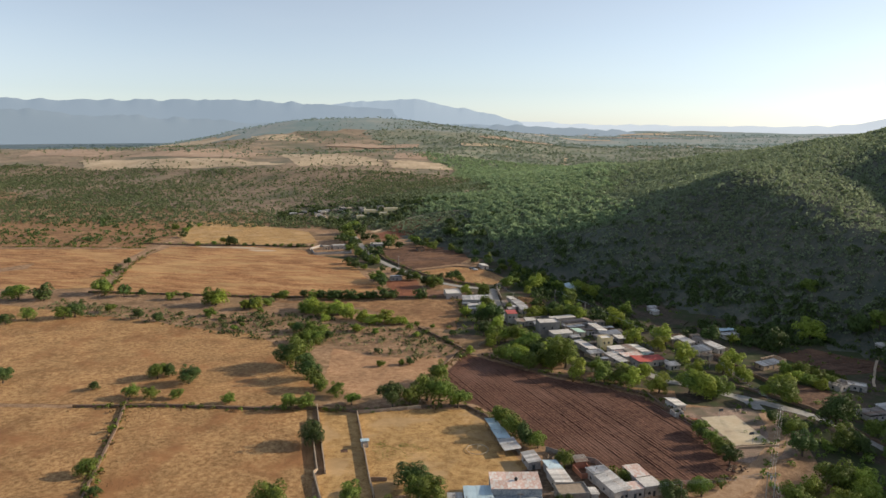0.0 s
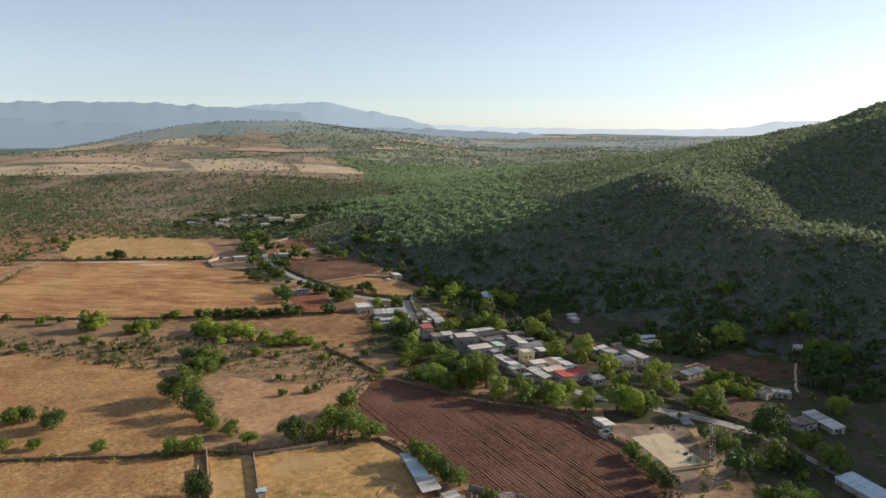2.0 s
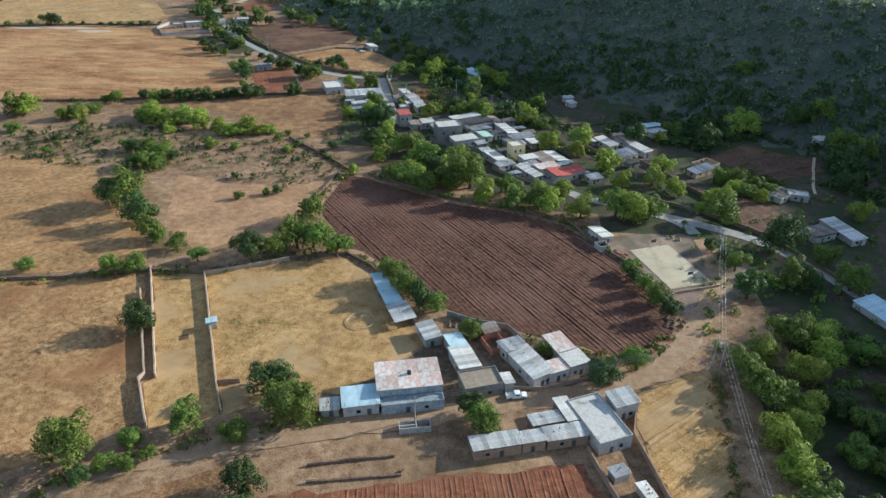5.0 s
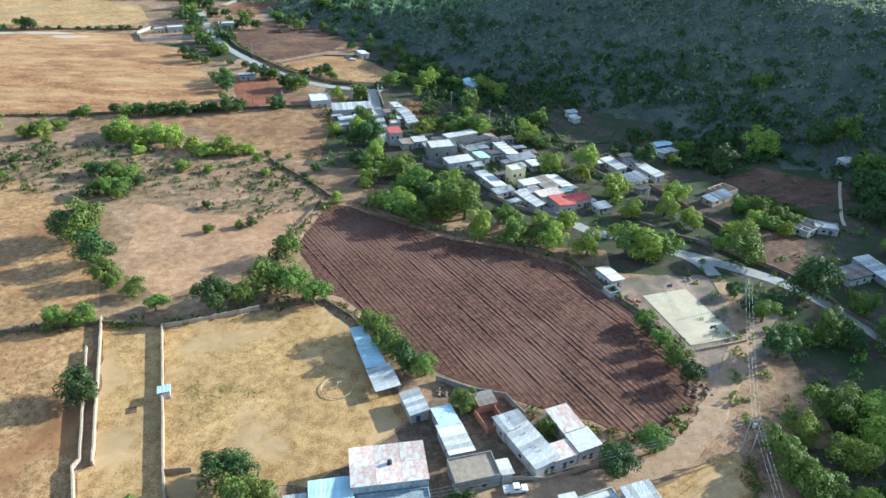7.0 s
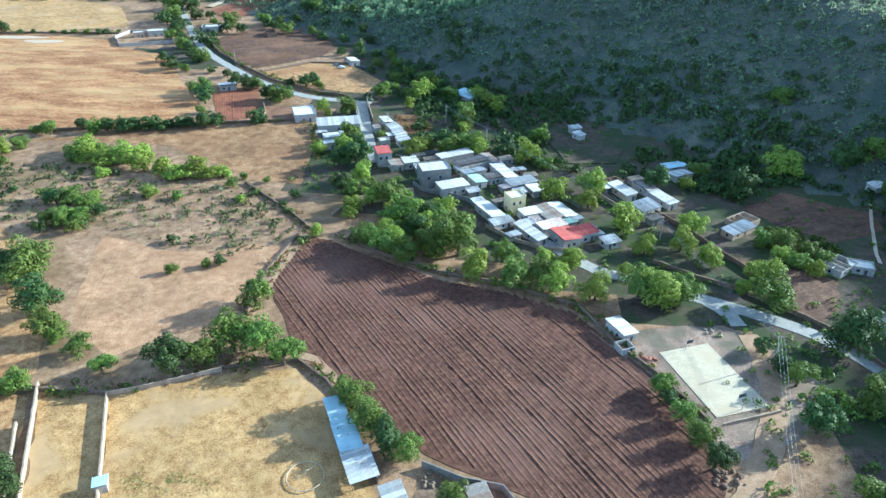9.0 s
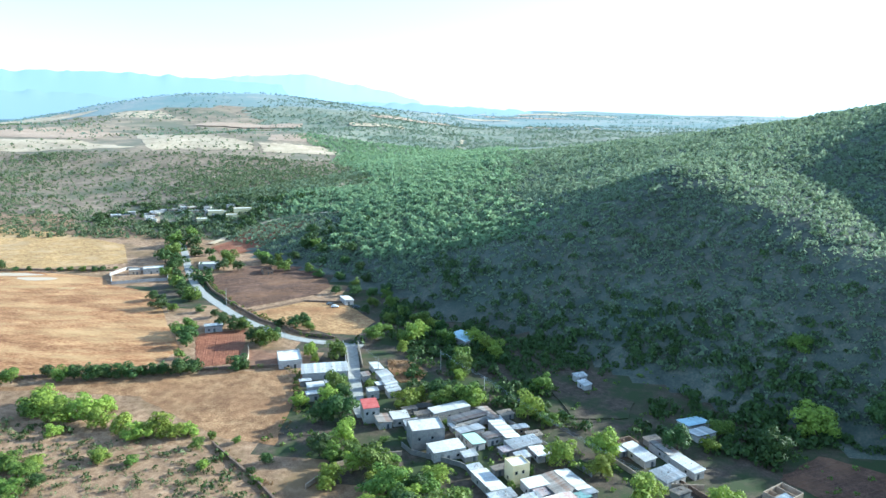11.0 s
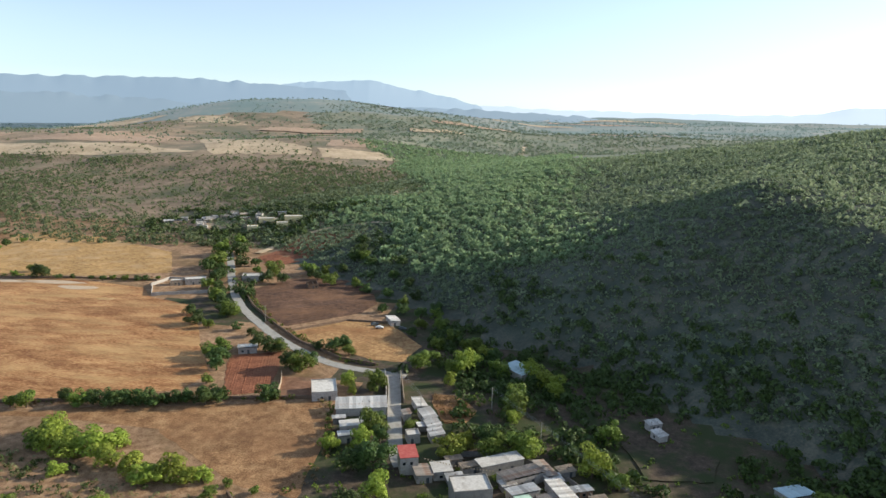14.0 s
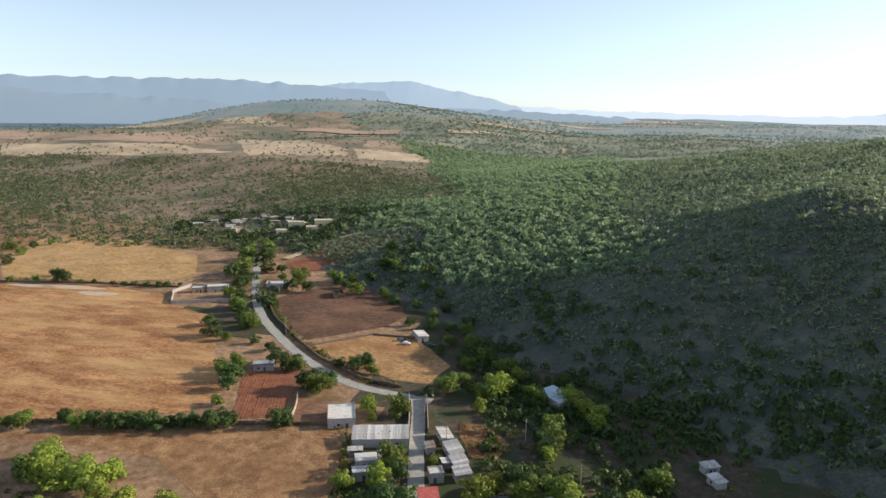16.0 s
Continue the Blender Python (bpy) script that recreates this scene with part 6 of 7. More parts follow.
# farm by the corrals
for lb, off, sx, sw, sh in (("far bay of an open cattle shed, pale blue sheet roof", 8.5, -0.3, 3.7, 3.1), ("middle bay of an open cattle shed, pale blue sheet roof", 0.2, 0.0, 4.6, 2.9),
                            ("near bay of an open cattle shed, whitish sheet roof", -8.3, 0.5, 5.6, 2.7)):
    house(lb, -28.8 - 0.438 * off + 0.899 * sx, 217.3 + 0.899 * off + 0.438 * sx, sw, 8.3, sh, 26, cover=BLUE_SHEET if off > -5 else ZINC, open_side=True, category="shed", name="shed", wall=GREY_BLOCK, slope=3)
house("small shed with white tin roof by the corral", -16.1, 202.0, 4.2, 7.3, 3.0, 26, category="shed", name="shed", wall=WHITE_PAINT, cover=ZINC)
house("big two-storey house with worn pink and white roof", -18.9, 181.2, 15.4, 10.2, 4.9, 14, "slab", STAINED_WALL, PINK_ROOF, tank=True)
house("low stained blue-white front wing of the big house", -17.0, 174.7, 14.6, 2.6, 2.8, 14, "flat", STAINED_WALL, STAINED_WALL)
house("low white annex with a pale tin roof", -29.2, 174.0, 8.2, 6.0, 3.4, 15, cover=BLUE_SHEET)
house("tiny white lean-to beside the annex", -35.9, 171.6, 4.0, 3.4, 2.4, 14, category="shed", name="shed", windows=0)
house("roofless white block pen beside the dirt road", -15.7, 168.2, 7.2, 2.6, 1.6, 13, "none", WHITE_PAINT, windows=0, category="pen", name="pen", doors=0)
house("tin-roofed shack in the farm yard", -8.6, 198.2, 4.4, 5.6, 3.0, 26, cover=BLUE_SHEET, windows=1)
house("white tin-roofed house in the farm yard", -5.9, 191.6, 5.4, 8.6, 3.0, 24, cover=ZINC)
house("old house with flat brown earth roof", -1.5, 183.3, 9.6, 6.6, 3.5, 20, "flat", GREY_BLOCK, MUD_ROOF)
house("narrow shed with a grey sheet roof", 4.9, 184.6, 2.2, 3.6, 3.0, 21, windows=0, category="shed", name="shed")
house("upper white house wing with sheet roof", 6.2, 197.8, 6.0, 5.2, 3.3, 29, cover=ZINC)
house("long white house wing with sheet roof", 10.6, 190.9, 5.6, 11.6, 3.5, 33, cover=ZINC)
house("roofless brick yard beside the house wing", 1.6, 200.4, 5.0, 6.6, 1.9, 29, "none", BRICK_RED, windows=0, category="pen", name="pen", doors=0)
wall_line("wall_yard", "grey block wall along the ploughed field", [(-12, 213), (-3, 209.5), (5, 208.5), (9.5, 202.5)], 1.9, 0.25, GREY_BLOCK, 41, rough=0.03)
wall_line("wall_yard", "low block wall before the house wings", [(6, 184), (13.5, 184.5), (25, 189.5)], 1.1, 0.25, PALE_WALL, 42, rough=0.03)
house("flat-roofed pale pink house wing", 18.2, 199.4, 5.4, 7.8, 3.8, 28, "slab", WHITE_PAINT, PINK_ROOF)
house("pale concrete house wing by the ploughed field", 21.8, 193.6, 5.8, 5.6, 3.5, 29, "slab", WHITE_PAINT)
house("low roofed passage between house wings", 16.8, 190.3, 5.6, 4.6, 3.1, 28, "slab", WHITE_PAINT, PINK_ROOF)
house("brick hut with a small tin roof", 0.1, 205.1, 4.0, 3.6, 2.8, 24, wall=BRICK_RED, windows=0, category="shed", name="shed")
house("long low stable with bright tin roof", 2.5, 163.7, 10.6, 4.4, 2.9, 17, wall=BROWN_ADOBE, category="shed", name="shed", windows=1, cover=ZINC)
house("low stable bay with tin roof", 10.4, 165.7, 5.2, 3.6, 3.0, 17, wall=BROWN_ADOBE, category="shed", name="shed", windows=0, cover=ZINC)
house("low stable end bay with streaked tin roof", 17.9, 167.9, 9.4, 3.6, 3.1, 17, wall=BROWN_ADOBE, category="shed", name="shed", windows=1, cover=ZINC)
house("tin-roofed cow shed behind the stable", 13.6, 171.5, 7.0, 3.6, 3.2, 18, wall=BROWN_ADOBE, category="shed", name="shed", windows=0, cover=ZINC)
house("narrow tin-roofed wing of the stable", 18.6, 174.9, 3.2, 7.4, 3.4, 23, wall=BROWN_ADOBE, category="shed", name="shed", windows=0, cover=ZINC)
house("flat-roofed white concrete house by the stable", 25.6, 172.6, 8.2, 14.6, 3.5, 25, "flat", WHITE_PAINT)
house("white rooftop room with a sheet roof", 31.6, 178.8, 6.0, 4.8, 4.6, 24, cover=ZINC)
house("small white-roofed hut in the narrow walled yard", 28.4, 158.6, 3.4, 2.6, 2.2, 25, windows=0, category="shed", name="shed", cover=ZINC)
house("narrow white-roofed hut in the walled yard", 33.2, 154.0, 2.0, 3.8, 2.2, 25, windows=0, category="shed", name="shed", cover=ZINC)
house("small shed with grey sheet roof on the corral wall", -75.2, 200.5, 2.4, 2.4, 2.4, 26, cover=BLUE_SHEET, windows=0, category="shed", name="shed", doors=0)
house("white tool house with tin roof by the court", 36.4, 264.5, 4.4, 7.8, 2.9, 30, cover=ZINC)
house("roofless white block annex by the tool house", 36.4, 257.6, 3.9, 3.7, 2.0, 26, "none", windows=0, category="pen", name="pen")
# the village
house("two-storey house with bright red roof", -45.8, 371.5, 5.8, 8.5, 6.00, 20, "slab", WHITE_PAINT, RED_SHEET)
house("small white house with pale tin roof", -40.0, 366.9, 5.0, 6.8, 2.85, 24)
house("white flat-roofed house near the red roof", -34.4, 369.9, 6.3, 6.6, 2.95, 22, "slab")
house("tall grey block house with two windows", -23.2, 355.5, 11.4, 9.0, 7.00, 20, "flat", GREY_BLOCK)
house("white house with flat bright roof", -15.4, 347.9, 11.3, 7.0, 3.45, 27, "slab")
house("long house with weathered flat roof", -16.7, 377.9, 15.2, 5.5, 3.45, 33, "slab", GREY_BLOCK)
house("house with white sheet roof behind the grey block", -9.4, 371.4, 13.9, 6.2, 3.45, 36)
house("narrow house with shining tin roof", -8.1, 361.9, 9.2, 4.6, 3.25, 32)
house("small house with pale green sheet roof", -6.4, 355.5, 4.7, 7.5, 2.85, 32, cover=GREEN_SHEET)
house("small house with pale grey sheet roof", -0.1, 359.3, 5.9, 5.3, 2.85, 28)
house("long tin-roofed house in the village", 3.8, 363.5, 5.1, 13.9, 3.25, 28)
house("narrow tin-roofed shed behind the houses", -1.9, 376.9, 3.6, 9.9, 2.85, 30, category="shed", name="shed")
house("low brown-roofed shed by the dark trees", 9.0, 367.5, 6.8, 3.7, 2.35, 24, wall=BROWN_ADOBE, category="shed", name="shed")
house("white house with streaked roof", 10.6, 355.3, 11.3, 5.3, 2.95, 32)
house("small tin-roofed kitchen house", 16.0, 350.5, 4.9, 6.6, 2.45, 28)
house("tall pale yellow house", 8.0, 335.5, 6.0, 5.4, 6.40, 28, "flat", YELLOW_PAINT)
house("tin-roofed house beside the yellow house", -0.8, 329.7, 5.2, 12.1, 2.85, 32)
house("low white wing with sheet roof", 3.4, 322.3, 7.7, 4.0, 2.45, 32)
house("long narrow tin-roofed house under trees", 13.2, 316.5, 3.6, 13.9, 2.45, 34)
house("white flat-roofed house behind the yellow house", 13.4, 329.9, 7.1, 5.5, 2.95, 28, "slab")
house("house with many white roof sheets", 19.4, 330.1, 5.6, 11.0, 2.95, 31)
house("grey tin-roofed house at the village's end", 25.0, 333.9, 4.7, 11.7, 2.45, 31)
house("white house with pale pink flat roof", 20.6, 321.1, 9.8, 5.7, 2.95, 30, "slab", WHITE_PAINT, PINK_ROOF)
house("house with bright red sheet roof", 25.0, 314.1, 6.8, 8.8, 3.35, 28, "tin", WHITE_PAINT, RED_SHEET)
house("second red-roofed house on the street", 31.0, 317.1, 8.8, 5.5, 3.35, 30, "tin", WHITE_PAINT, RED_SHEET)
house("small white house on the street", 39.5, 313.5, 5.6, 4.4, 2.45, 27)
for lb, hx, hy, hw, hd, hr, cv in (
        ("low pale lean-to between village houses", 1.0, 372.0, 5.0, 4.0, 28, ZINC), ("low brown lean-to behind the village", 14.5, 363.0, 5.0, 3.2, 26, MUD_ROOF),
        ("low grey lean-to in the village yard", 10.0, 347.5, 4.4, 3.6, 30, ZINC), ("dark lean-to beside the yellow house", 2.8, 338.6, 5.2, 3.0, 30, MUD_ROOF),
        ("small sheet-roofed store in the village", 12.5, 322.5, 5.0, 3.6, 30, ZINC), ("pale green roofed store in the village", 26.5, 325.0, 5.5, 3.6, 30, GREEN_SHEET),
        ("small white-roofed store in the village", 29.5, 328.0, 4.0, 3.4, 30, ZINC), ("low tin lean-to by the red roofs", 33.5, 321.5, 4.0, 3.0, 30, ZINC),
        ("low shed behind the long house", -26.0, 374.5, 6.0, 4.0, 28, MUD_ROOF), ("low tin roof beside the grey block", -29.5, 366.0, 5.0, 4.0, 24, ZINC),
        ("small tin roof before the white house", -7.5, 346.0, 4.6, 3.4, 28, ZINC), ("low tin store by the street", 7.5, 313.5, 4.2, 3.2, 32, ZINC),
        ("rust-streaked lean-to among village roofs", -13.0, 366.2, 4.6, 3.0, 30, ZINC), ("low worn pink roof among village houses", 5.4, 351.2, 5.6, 4.2, 30, PINK_ROOF),
        ("low pale roof beside the tin house", -5.2, 337.4, 4.2, 3.4, 30, ZINC), ("worn pink lean-to behind the white house", -27.6, 362.4, 4.4, 3.2, 22, PINK_ROOF),
        ("low grey store at the village's back", 4.6, 378.6, 5.4, 3.4, 30, MUD_ROOF), ("low earth-roofed store near the long house", -31.8, 377.6, 5.2, 3.6, 26, MUD_ROOF),
        ("small pale roof between the white roofs", 15.2, 325.6, 3.6, 3.2, 30, PINK_ROOF), ("low tin porch by the red roof", 35.8, 317.6, 3.4, 3.0, 28, ZINC),
        ("low earth-roofed shed in the eastern yard", 56.0, 364.6, 5.4, 3.6, 28, MUD_ROOF), ("small tin roof in the eastern yard", 43.6, 356.4, 3.6, 4.2, 28, ZINC),
        ("open brown shed in the eastern yard", 57.4, 331.6, 5.0, 3.6, 32, MUD_ROOF), ("tiny tin porch of the lane house", -47.0, 399.0, 3.0, 3.2, 28, ZINC),
        ("low store in the western yard", -78.0, 398.0, 4.4, 3.4, 22, ZINC)):
    house(lb, hx, hy, hw, hd, 2.3, hr, "tin", GREY_BLOCK, cv, windows=0, category="shed", name="shed")
wall_line("wall_yard", "block yard wall between village houses", [(-31, 352), (-27, 347), (-10, 341), (-5, 336)], 1.8, 0.25, GREY_BLOCK, 31, rough=0.02)
wall_line("wall_yard", "block yard wall behind the village", [(-30, 383), (-14, 387), (6, 374), (20, 356), (32, 340)], 1.8, 0.25, GREY_BLOCK, 32, rough=0.02)
wall_line("wall_yard", "low yard wall along the village street", [(-2, 321), (8, 312), (18, 307.5), (30, 307)], 1.5, 0.25, PALE_WALL, 33, rough=0.02)
wall_line("wall_yard", "pale yard wall of the eastern houses", [(43, 366), (40, 351), (50, 336), (66, 337)], 1.7, 0.25, PALE_WALL, 34, rough=0.02)
# east of the street
house("house with a long white roof behind walls", 49.0, 353.9, 4.5, 12.1, 2.85, 29)
house("house with pinkish tin roof", 58.4, 357.7, 5.1, 9.9, 2.85, 27)
house("narrow tin-roofed house on the slope", 63.2, 348.1, 4.1, 11.7, 2.85, 30)
house("house with a wide bright white roof", 55.6, 340.3, 8.8, 6.8, 2.85, 36, cover=ZINC)
house("roofless brown house with bare walls", 46.2, 361.4, 7.0, 5.2, 2.60, 28, "none", BROWN_ADOBE)
house("white-roofed hut at the hill's foot", 148.0, 366.5, 6.5, 4.2, 2.5, 30, cover=FLAT_ROOF, category="shed", name="shed", windows=0)
strip("path", "narrow pale footpath across the dark plot", [(145, 363), (140.5, 352), (136, 341), (131.5, 329), (127.5, 318), (126, 312)], 1.1, PALE_EARTH, 0.3, "path", seed=12, jitter=0.12)
house("shed with pale blue roof under trees", 74.0, 380.4, 9.6, 6.2, 2.45, 26, cover=BLUE_SHEET, category="shed", name="shed")
house("shed with bright blue-white roof", 74.6, 372.3, 8.3, 5.7, 2.45, 30, category="shed", name="shed")
house("roofless block rooms of an unfinished house", 88.6, 334.6, 10.0, 7.0, 2.40, 38, "none", PALE_WALL)
house("white-roofed part of an unfinished house", 85.2, 327.5, 12.4, 4.8, 2.45, 38, "tin", PALE_WALL)
house("white-walled roofless house by the mast", 110.4, 306.5, 10.1, 6.6, 2.65, 40, "none", WHITE_PAINT)
house("low white wing of the roofless house", 117.0, 306.9, 7.5, 5.1, 2.45, -14, "flat", WHITE_PAINT)
house("shed with white tin roof above the street", 112.4, 275.1, 9.4, 7.3, 2.45, 26, category="shed", name="shed")
house("long shed with grey tin roof above the street", 122.0, 277.9, 5.4, 16.1, 2.45, 18, category="shed", name="shed")
house("long tin-roofed shed beside the grove", 113.4, 223.5, 7.1, 19.8, 2.45, 24, cover=BLUE_SHEET, category="shed", name="shed")
# by the concrete lane
for lb, hx, hy, hw, hd, hr in (("white row house with tin roof on the lane", -51.6, 416.4, 3.9, 8.6, 28), ("row house with bright tin roof on the lane", -46.5, 407.2, 4.7, 8.8, 30),
                               ("row house with pale roof on the lane", -43.0, 399.6, 4.7, 6.2, 29), ("last row house of the lane", -40.6, 393.2, 4.9, 5.4, 26)):
    house(lb, hx, hy, hw, hd, 3.0, hr)
house("small hut by the lane trees", -54.6, 407.0, 2.8, 4.4, 2.8, 26, windows=0, category="shed", name="shed")
house("white cube house at the lane's foot", -48.4, 390.4, 4.5, 4.4, 3.2, 24, "flat")
house("white walled house with a roof terrace", -92.0, 421.0, 10.0, 13.5, 3.6, 22, "flat")
house("long white house with bright tin roof", -72.8, 409.2, 19.0, 8.6, 3.5, 17, cover=ZINC)
house("small white yard house", -72.2, 392.6, 7.0, 5.0, 3.0, 24, "slab")
house("white washhouse in the yard", -65.8, 396.6, 6.2, 4.8, 3.0, 26)
house("low white shed by the hedge trees", -71.4, 385.0, 4.5, 4.4, 2.8, 24, category="shed", name="shed")
house("barn with blue-white sheet roof under the hill", -16.2, 460.8, 8.0, 13.5, 3.2, 44, cover=BLUE_SHEET, category="barn", name="barn")
house("white-roofed shed at the tan plot", -87.8, 517.8, 5.0, 9.5, 3.0, 32, category="shed", name="shed")
house("shack in the shade of the hill", 36.6, 419.4, 5.2, 3.4, 2.8, 28, category="shed", name="shed")
house("tin hut in the shade of the hill", 37.6, 411.0, 3.4, 5.4, 2.8, 28, category="shed", name="shed")
house("long white building beside the tarred road", -200.5, 585.0, 13.0, 8.0, 3.6, 18, "flat")
house("metal-roofed shed beside the red plot", -143.2, 458.6, 8.4, 5.6, 3.0, 24, category="shed", name="shed")
house("roofless stone hut at the dark field", -156.6, 578.0, 6.6, 9.0, 3.2, 30, "none", STONE, windows=1)
house("white farmhouse inside a walled yard", -231.0, 566.5, 12.5, 7.0, 3.6, 28, "flat")
house("white outbuilding of the walled yard", -241.0, 560.5, 7.0, 5.5, 3.2, 28, "flat", PALE_WALL)
wall_line("wall_compound", "low white wall round the farm yard", [(-253, 553), (-241, 533), (-212, 548), (-224, 572), (-252, 571), (-254, 553)], 2.0, 0.35, WHITE_PAINT, 30, rough=0.02)
hamlet_rng = random.Random(12)
for i in range(26):
    a, q = hamlet_rng.uniform(0, 6.28), hamlet_rng.uniform(0.1, 1) ** 0.6
    hx, hy = -312 + math.cos(a) * q * 60, 768 + math.sin(a) * q * 30
    house(hamlet_rng.choice(("low white house of the far hamlet", "tin-roofed house of the far hamlet", "pale block house of the far hamlet")), hx, hy,
          hamlet_rng.uniform(5, 9.5), hamlet_rng.uniform(4.5, 6.5), hamlet_rng.uniform(2.6, 3.4), hamlet_rng.uniform(10, 40), hamlet_rng.choice(("tin", "flat", "flat")),
          hamlet_rng.choice((WHITE_PAINT, WHITE_PAINT, PALE_WALL)), windows=1)
for hx, hy, hw, hh in ((-266, 752, 14, 5), (-245, 738, 10, 4), (-272, 735, 9, 3.5), (-240, 752, 16, 5)):
    house("pale ochre house of the far hamlet", hx, hy, hw, 8, hh, 24, "flat", YELLOW_PAINT)


# ---- ball court ----
court = thing("ball_court", 56.8, 248.6, at(56.8, 248.6), -69, "pale worn concrete ball court with faint lines", "ball court")
part("slab", boxes((-12.4, -7.3, -0.3, 12.4, 7.3, 0.24)), COURT_SLAB, court)
bm = boxes((-11.9, -6.9, 0.243, 11.9, -6.82, 0.246), (-11.9, 6.82, 0.243, 11.9, 6.9, 0.246),
           (-11.9, -6.82, 0.243, -11.82, 6.82, 0.246), (11.82, -6.82, 0.243, 11.9, 6.82, 0.246))
part("court_line", bm, WHITE_PAINT, court)
for sx in (-1, 1):
    hoop = thing("basketball_hoop", 0, 0, 0, 0, "dark steel ball hoop on a post", "hoop", "hoops of the court")
    hoop.matrix_basis = court.matrix_basis @ pose(sx * 11.2, 0, 0.24, 0, 0, 0 if sx < 0 else 180)
    bm = bmesh.new()
    rod(bm, (-0.4, 0, -0.1), (-0.4, 0, 3.0), 0.09)
    rod(bm, (-0.4, 0, 2.9), (0.6, 0, 3.3), 0.06)
    part("post", bm, STEEL, hoop)
    part("backboard", boxes((0.6, -0.9, 2.9, 0.66, 0.9, 3.95)), DOOR_IRON, hoop)
    bm = bmesh.new()
    for i in range(12):
        a, b = i * math.pi / 6, (i + 1) * math.pi / 6
        rod(bm, (0.92 + 0.23 * math.cos(a), 0.23 * math.sin(a), 3.05), (0.92 + 0.23 * math.cos(b), 0.23 * math.sin(b), 3.05), 0.02, sides=5)
    part("rim", bm, BRICK_RED, hoop)


# ---- round pen, feed mat ----
ring = thing("round_pen", -35.6, 207.6, at(-35.6, 207.6), 0, "small round pole pen in the dry paddock", "pen")
for i in range(14):
    a, b = i * math.pi / 7, (i + 1) * math.pi / 7
    bm = bmesh.new()
    rod(bm, (3.9 * math.cos(a), 3.9 * math.sin(a), -0.2), (3.9 * math.cos(a), 3.9 * math.sin(a), 0.58), 0.07)
    part("post", bm, PALE_WOOD, ring)
    bm = bmesh.new()
    rod(bm, (3.9 * math.cos(a), 3.9 * math.sin(a), 0.5), (3.9 * math.cos(b), 3.9 * math.sin(b), 0.5), 0.1)
    part("rail", bm, PALE_WOOD, ring)
bm = bmesh.new()
rod(bm, (0, 0, -0.1), (0.2, 0.2, 2.2), 0.09, 0.07)
part("centre_post", bm, PALE_WOOD, ring)
bm = bmesh.new()
rod(bm, (0.1, 0.1, 1.7), (1.4, 3.0, 0.6), 0.06)
part("lead_pole", bm, PALE_WOOD, ring)
mat_ = thing("feed_mat", -81, 195.2, at(-81, 195.2), 26, "dark square mat on the corral ground", "mat")
part("cloth", boxes((-1.2, -1.1, 0.03, 1.2, 1.1, 0.12)), DARK_EARTH, mat_)


# ---- vehicles ----
def car_body(bm, length, width, prof):
    """A body from a side profile of (x, z), narrower at the roof."""
    rows = []
    for s in (-1, 1):
        rows.append([bm.verts.new((px_, s * width / 2 * (1 if pz_ < 1.0 else 0.84), pz_)) for px_, pz_ in prof])
    n = len(prof)
    for i in range(n):
        j = (i + 1) % n
        bm.faces.new((rows[0][i], rows[0][j], rows[1][j], rows[1][i]))
    bm.faces.new(rows[0][::-1])
    bm.faces.new(rows[1])
    bmesh.ops.recalc_face_normals(bm, faces=bm.faces)


def vehicle(name, label, category, x, y, rot, pickup, paint):
    e = thing(name, x, y, at(x, y) + 0.17, rot, label, category)
    bm = bmesh.new()
    if pickup:
        car_body(bm, 5.1, 1.8, [(-2.5, 0.4), (2.5, 0.4), (2.55, 0.85), (1.35, 1.0), (0.75, 1.62), (-0.45, 1.66), (-0.55, 1.02), (-0.62, 0.72), (-2.35, 0.72), (-2.35, 1.02), (-2.5, 1.02)])
    else:
        car_body(bm, 4.3, 1.7, [(-2.1, 0.35), (2.1, 0.35), (2.12, 0.8), (1.15, 0.95), (0.5, 1.45), (-1.1, 1.47), (-1.8, 0.98), (-2.12, 0.9)])
    part("body", bm, paint, e)
    if pickup:
        part("cargo_side", boxes((-2.45, -0.9, 0.7, -0.6, -0.8, 1.04), (-2.45, 0.8, 0.7, -0.6, 0.9, 1.04)), paint, e)
        part("windscreen", boxes((0.78, -0.66, 1.1, 1.2, 0.66, 1.42)), GLASS, e)
        part("side_window", boxes((-0.35, -0.80, 1.12, 0.6, 0.80, 1.5)), GLASS, e)
    else:
        part("windscreen", boxes((0.55, -0.6, 1.0, 0.95, 0.6, 1.28)), GLASS, e)
        part("side_window", boxes((-1.0, -0.755, 1.03, 0.4, 0.755, 1.36)), GLASS, e)
    for wx in (-1.5, 1.55) if pickup else (-1.3, 1.3):
        for s in (-1, 1):
            bm = bmesh.new()
            rod(bm, (wx, s * 0.62, 0.34), (wx, s * 0.92, 0.34), 0.36, 0.36, 14)
            w_ = part("wheel", bm, RUBBER, e)
            bm = bmesh.new()
            rod(bm, (wx, s * 0.90, 0.34), (wx, s * 0.935, 0.34), 0.19, 0.19, 12)
            part("rim", bm, STEEL, w_)
    return e


vehicle("pickup_truck", "white pickup truck parked on the dirt street", "pickup truck", 7.2, 181.0, 12, True, CAR_WHITE)
vehicle("car", "dark car parked beside the tan plot", "car", -96.5, 512.5, 40, False, DOOR_IRON)
vehicle("car", "white car parked beside the tan plot", "car", -92.5, 507.5, 10, False, CAR_WHITE)
vehicle("car", "dark car standing under the hill trees", "car", -80.5, 509.0, 5, False, DOOR_IRON)


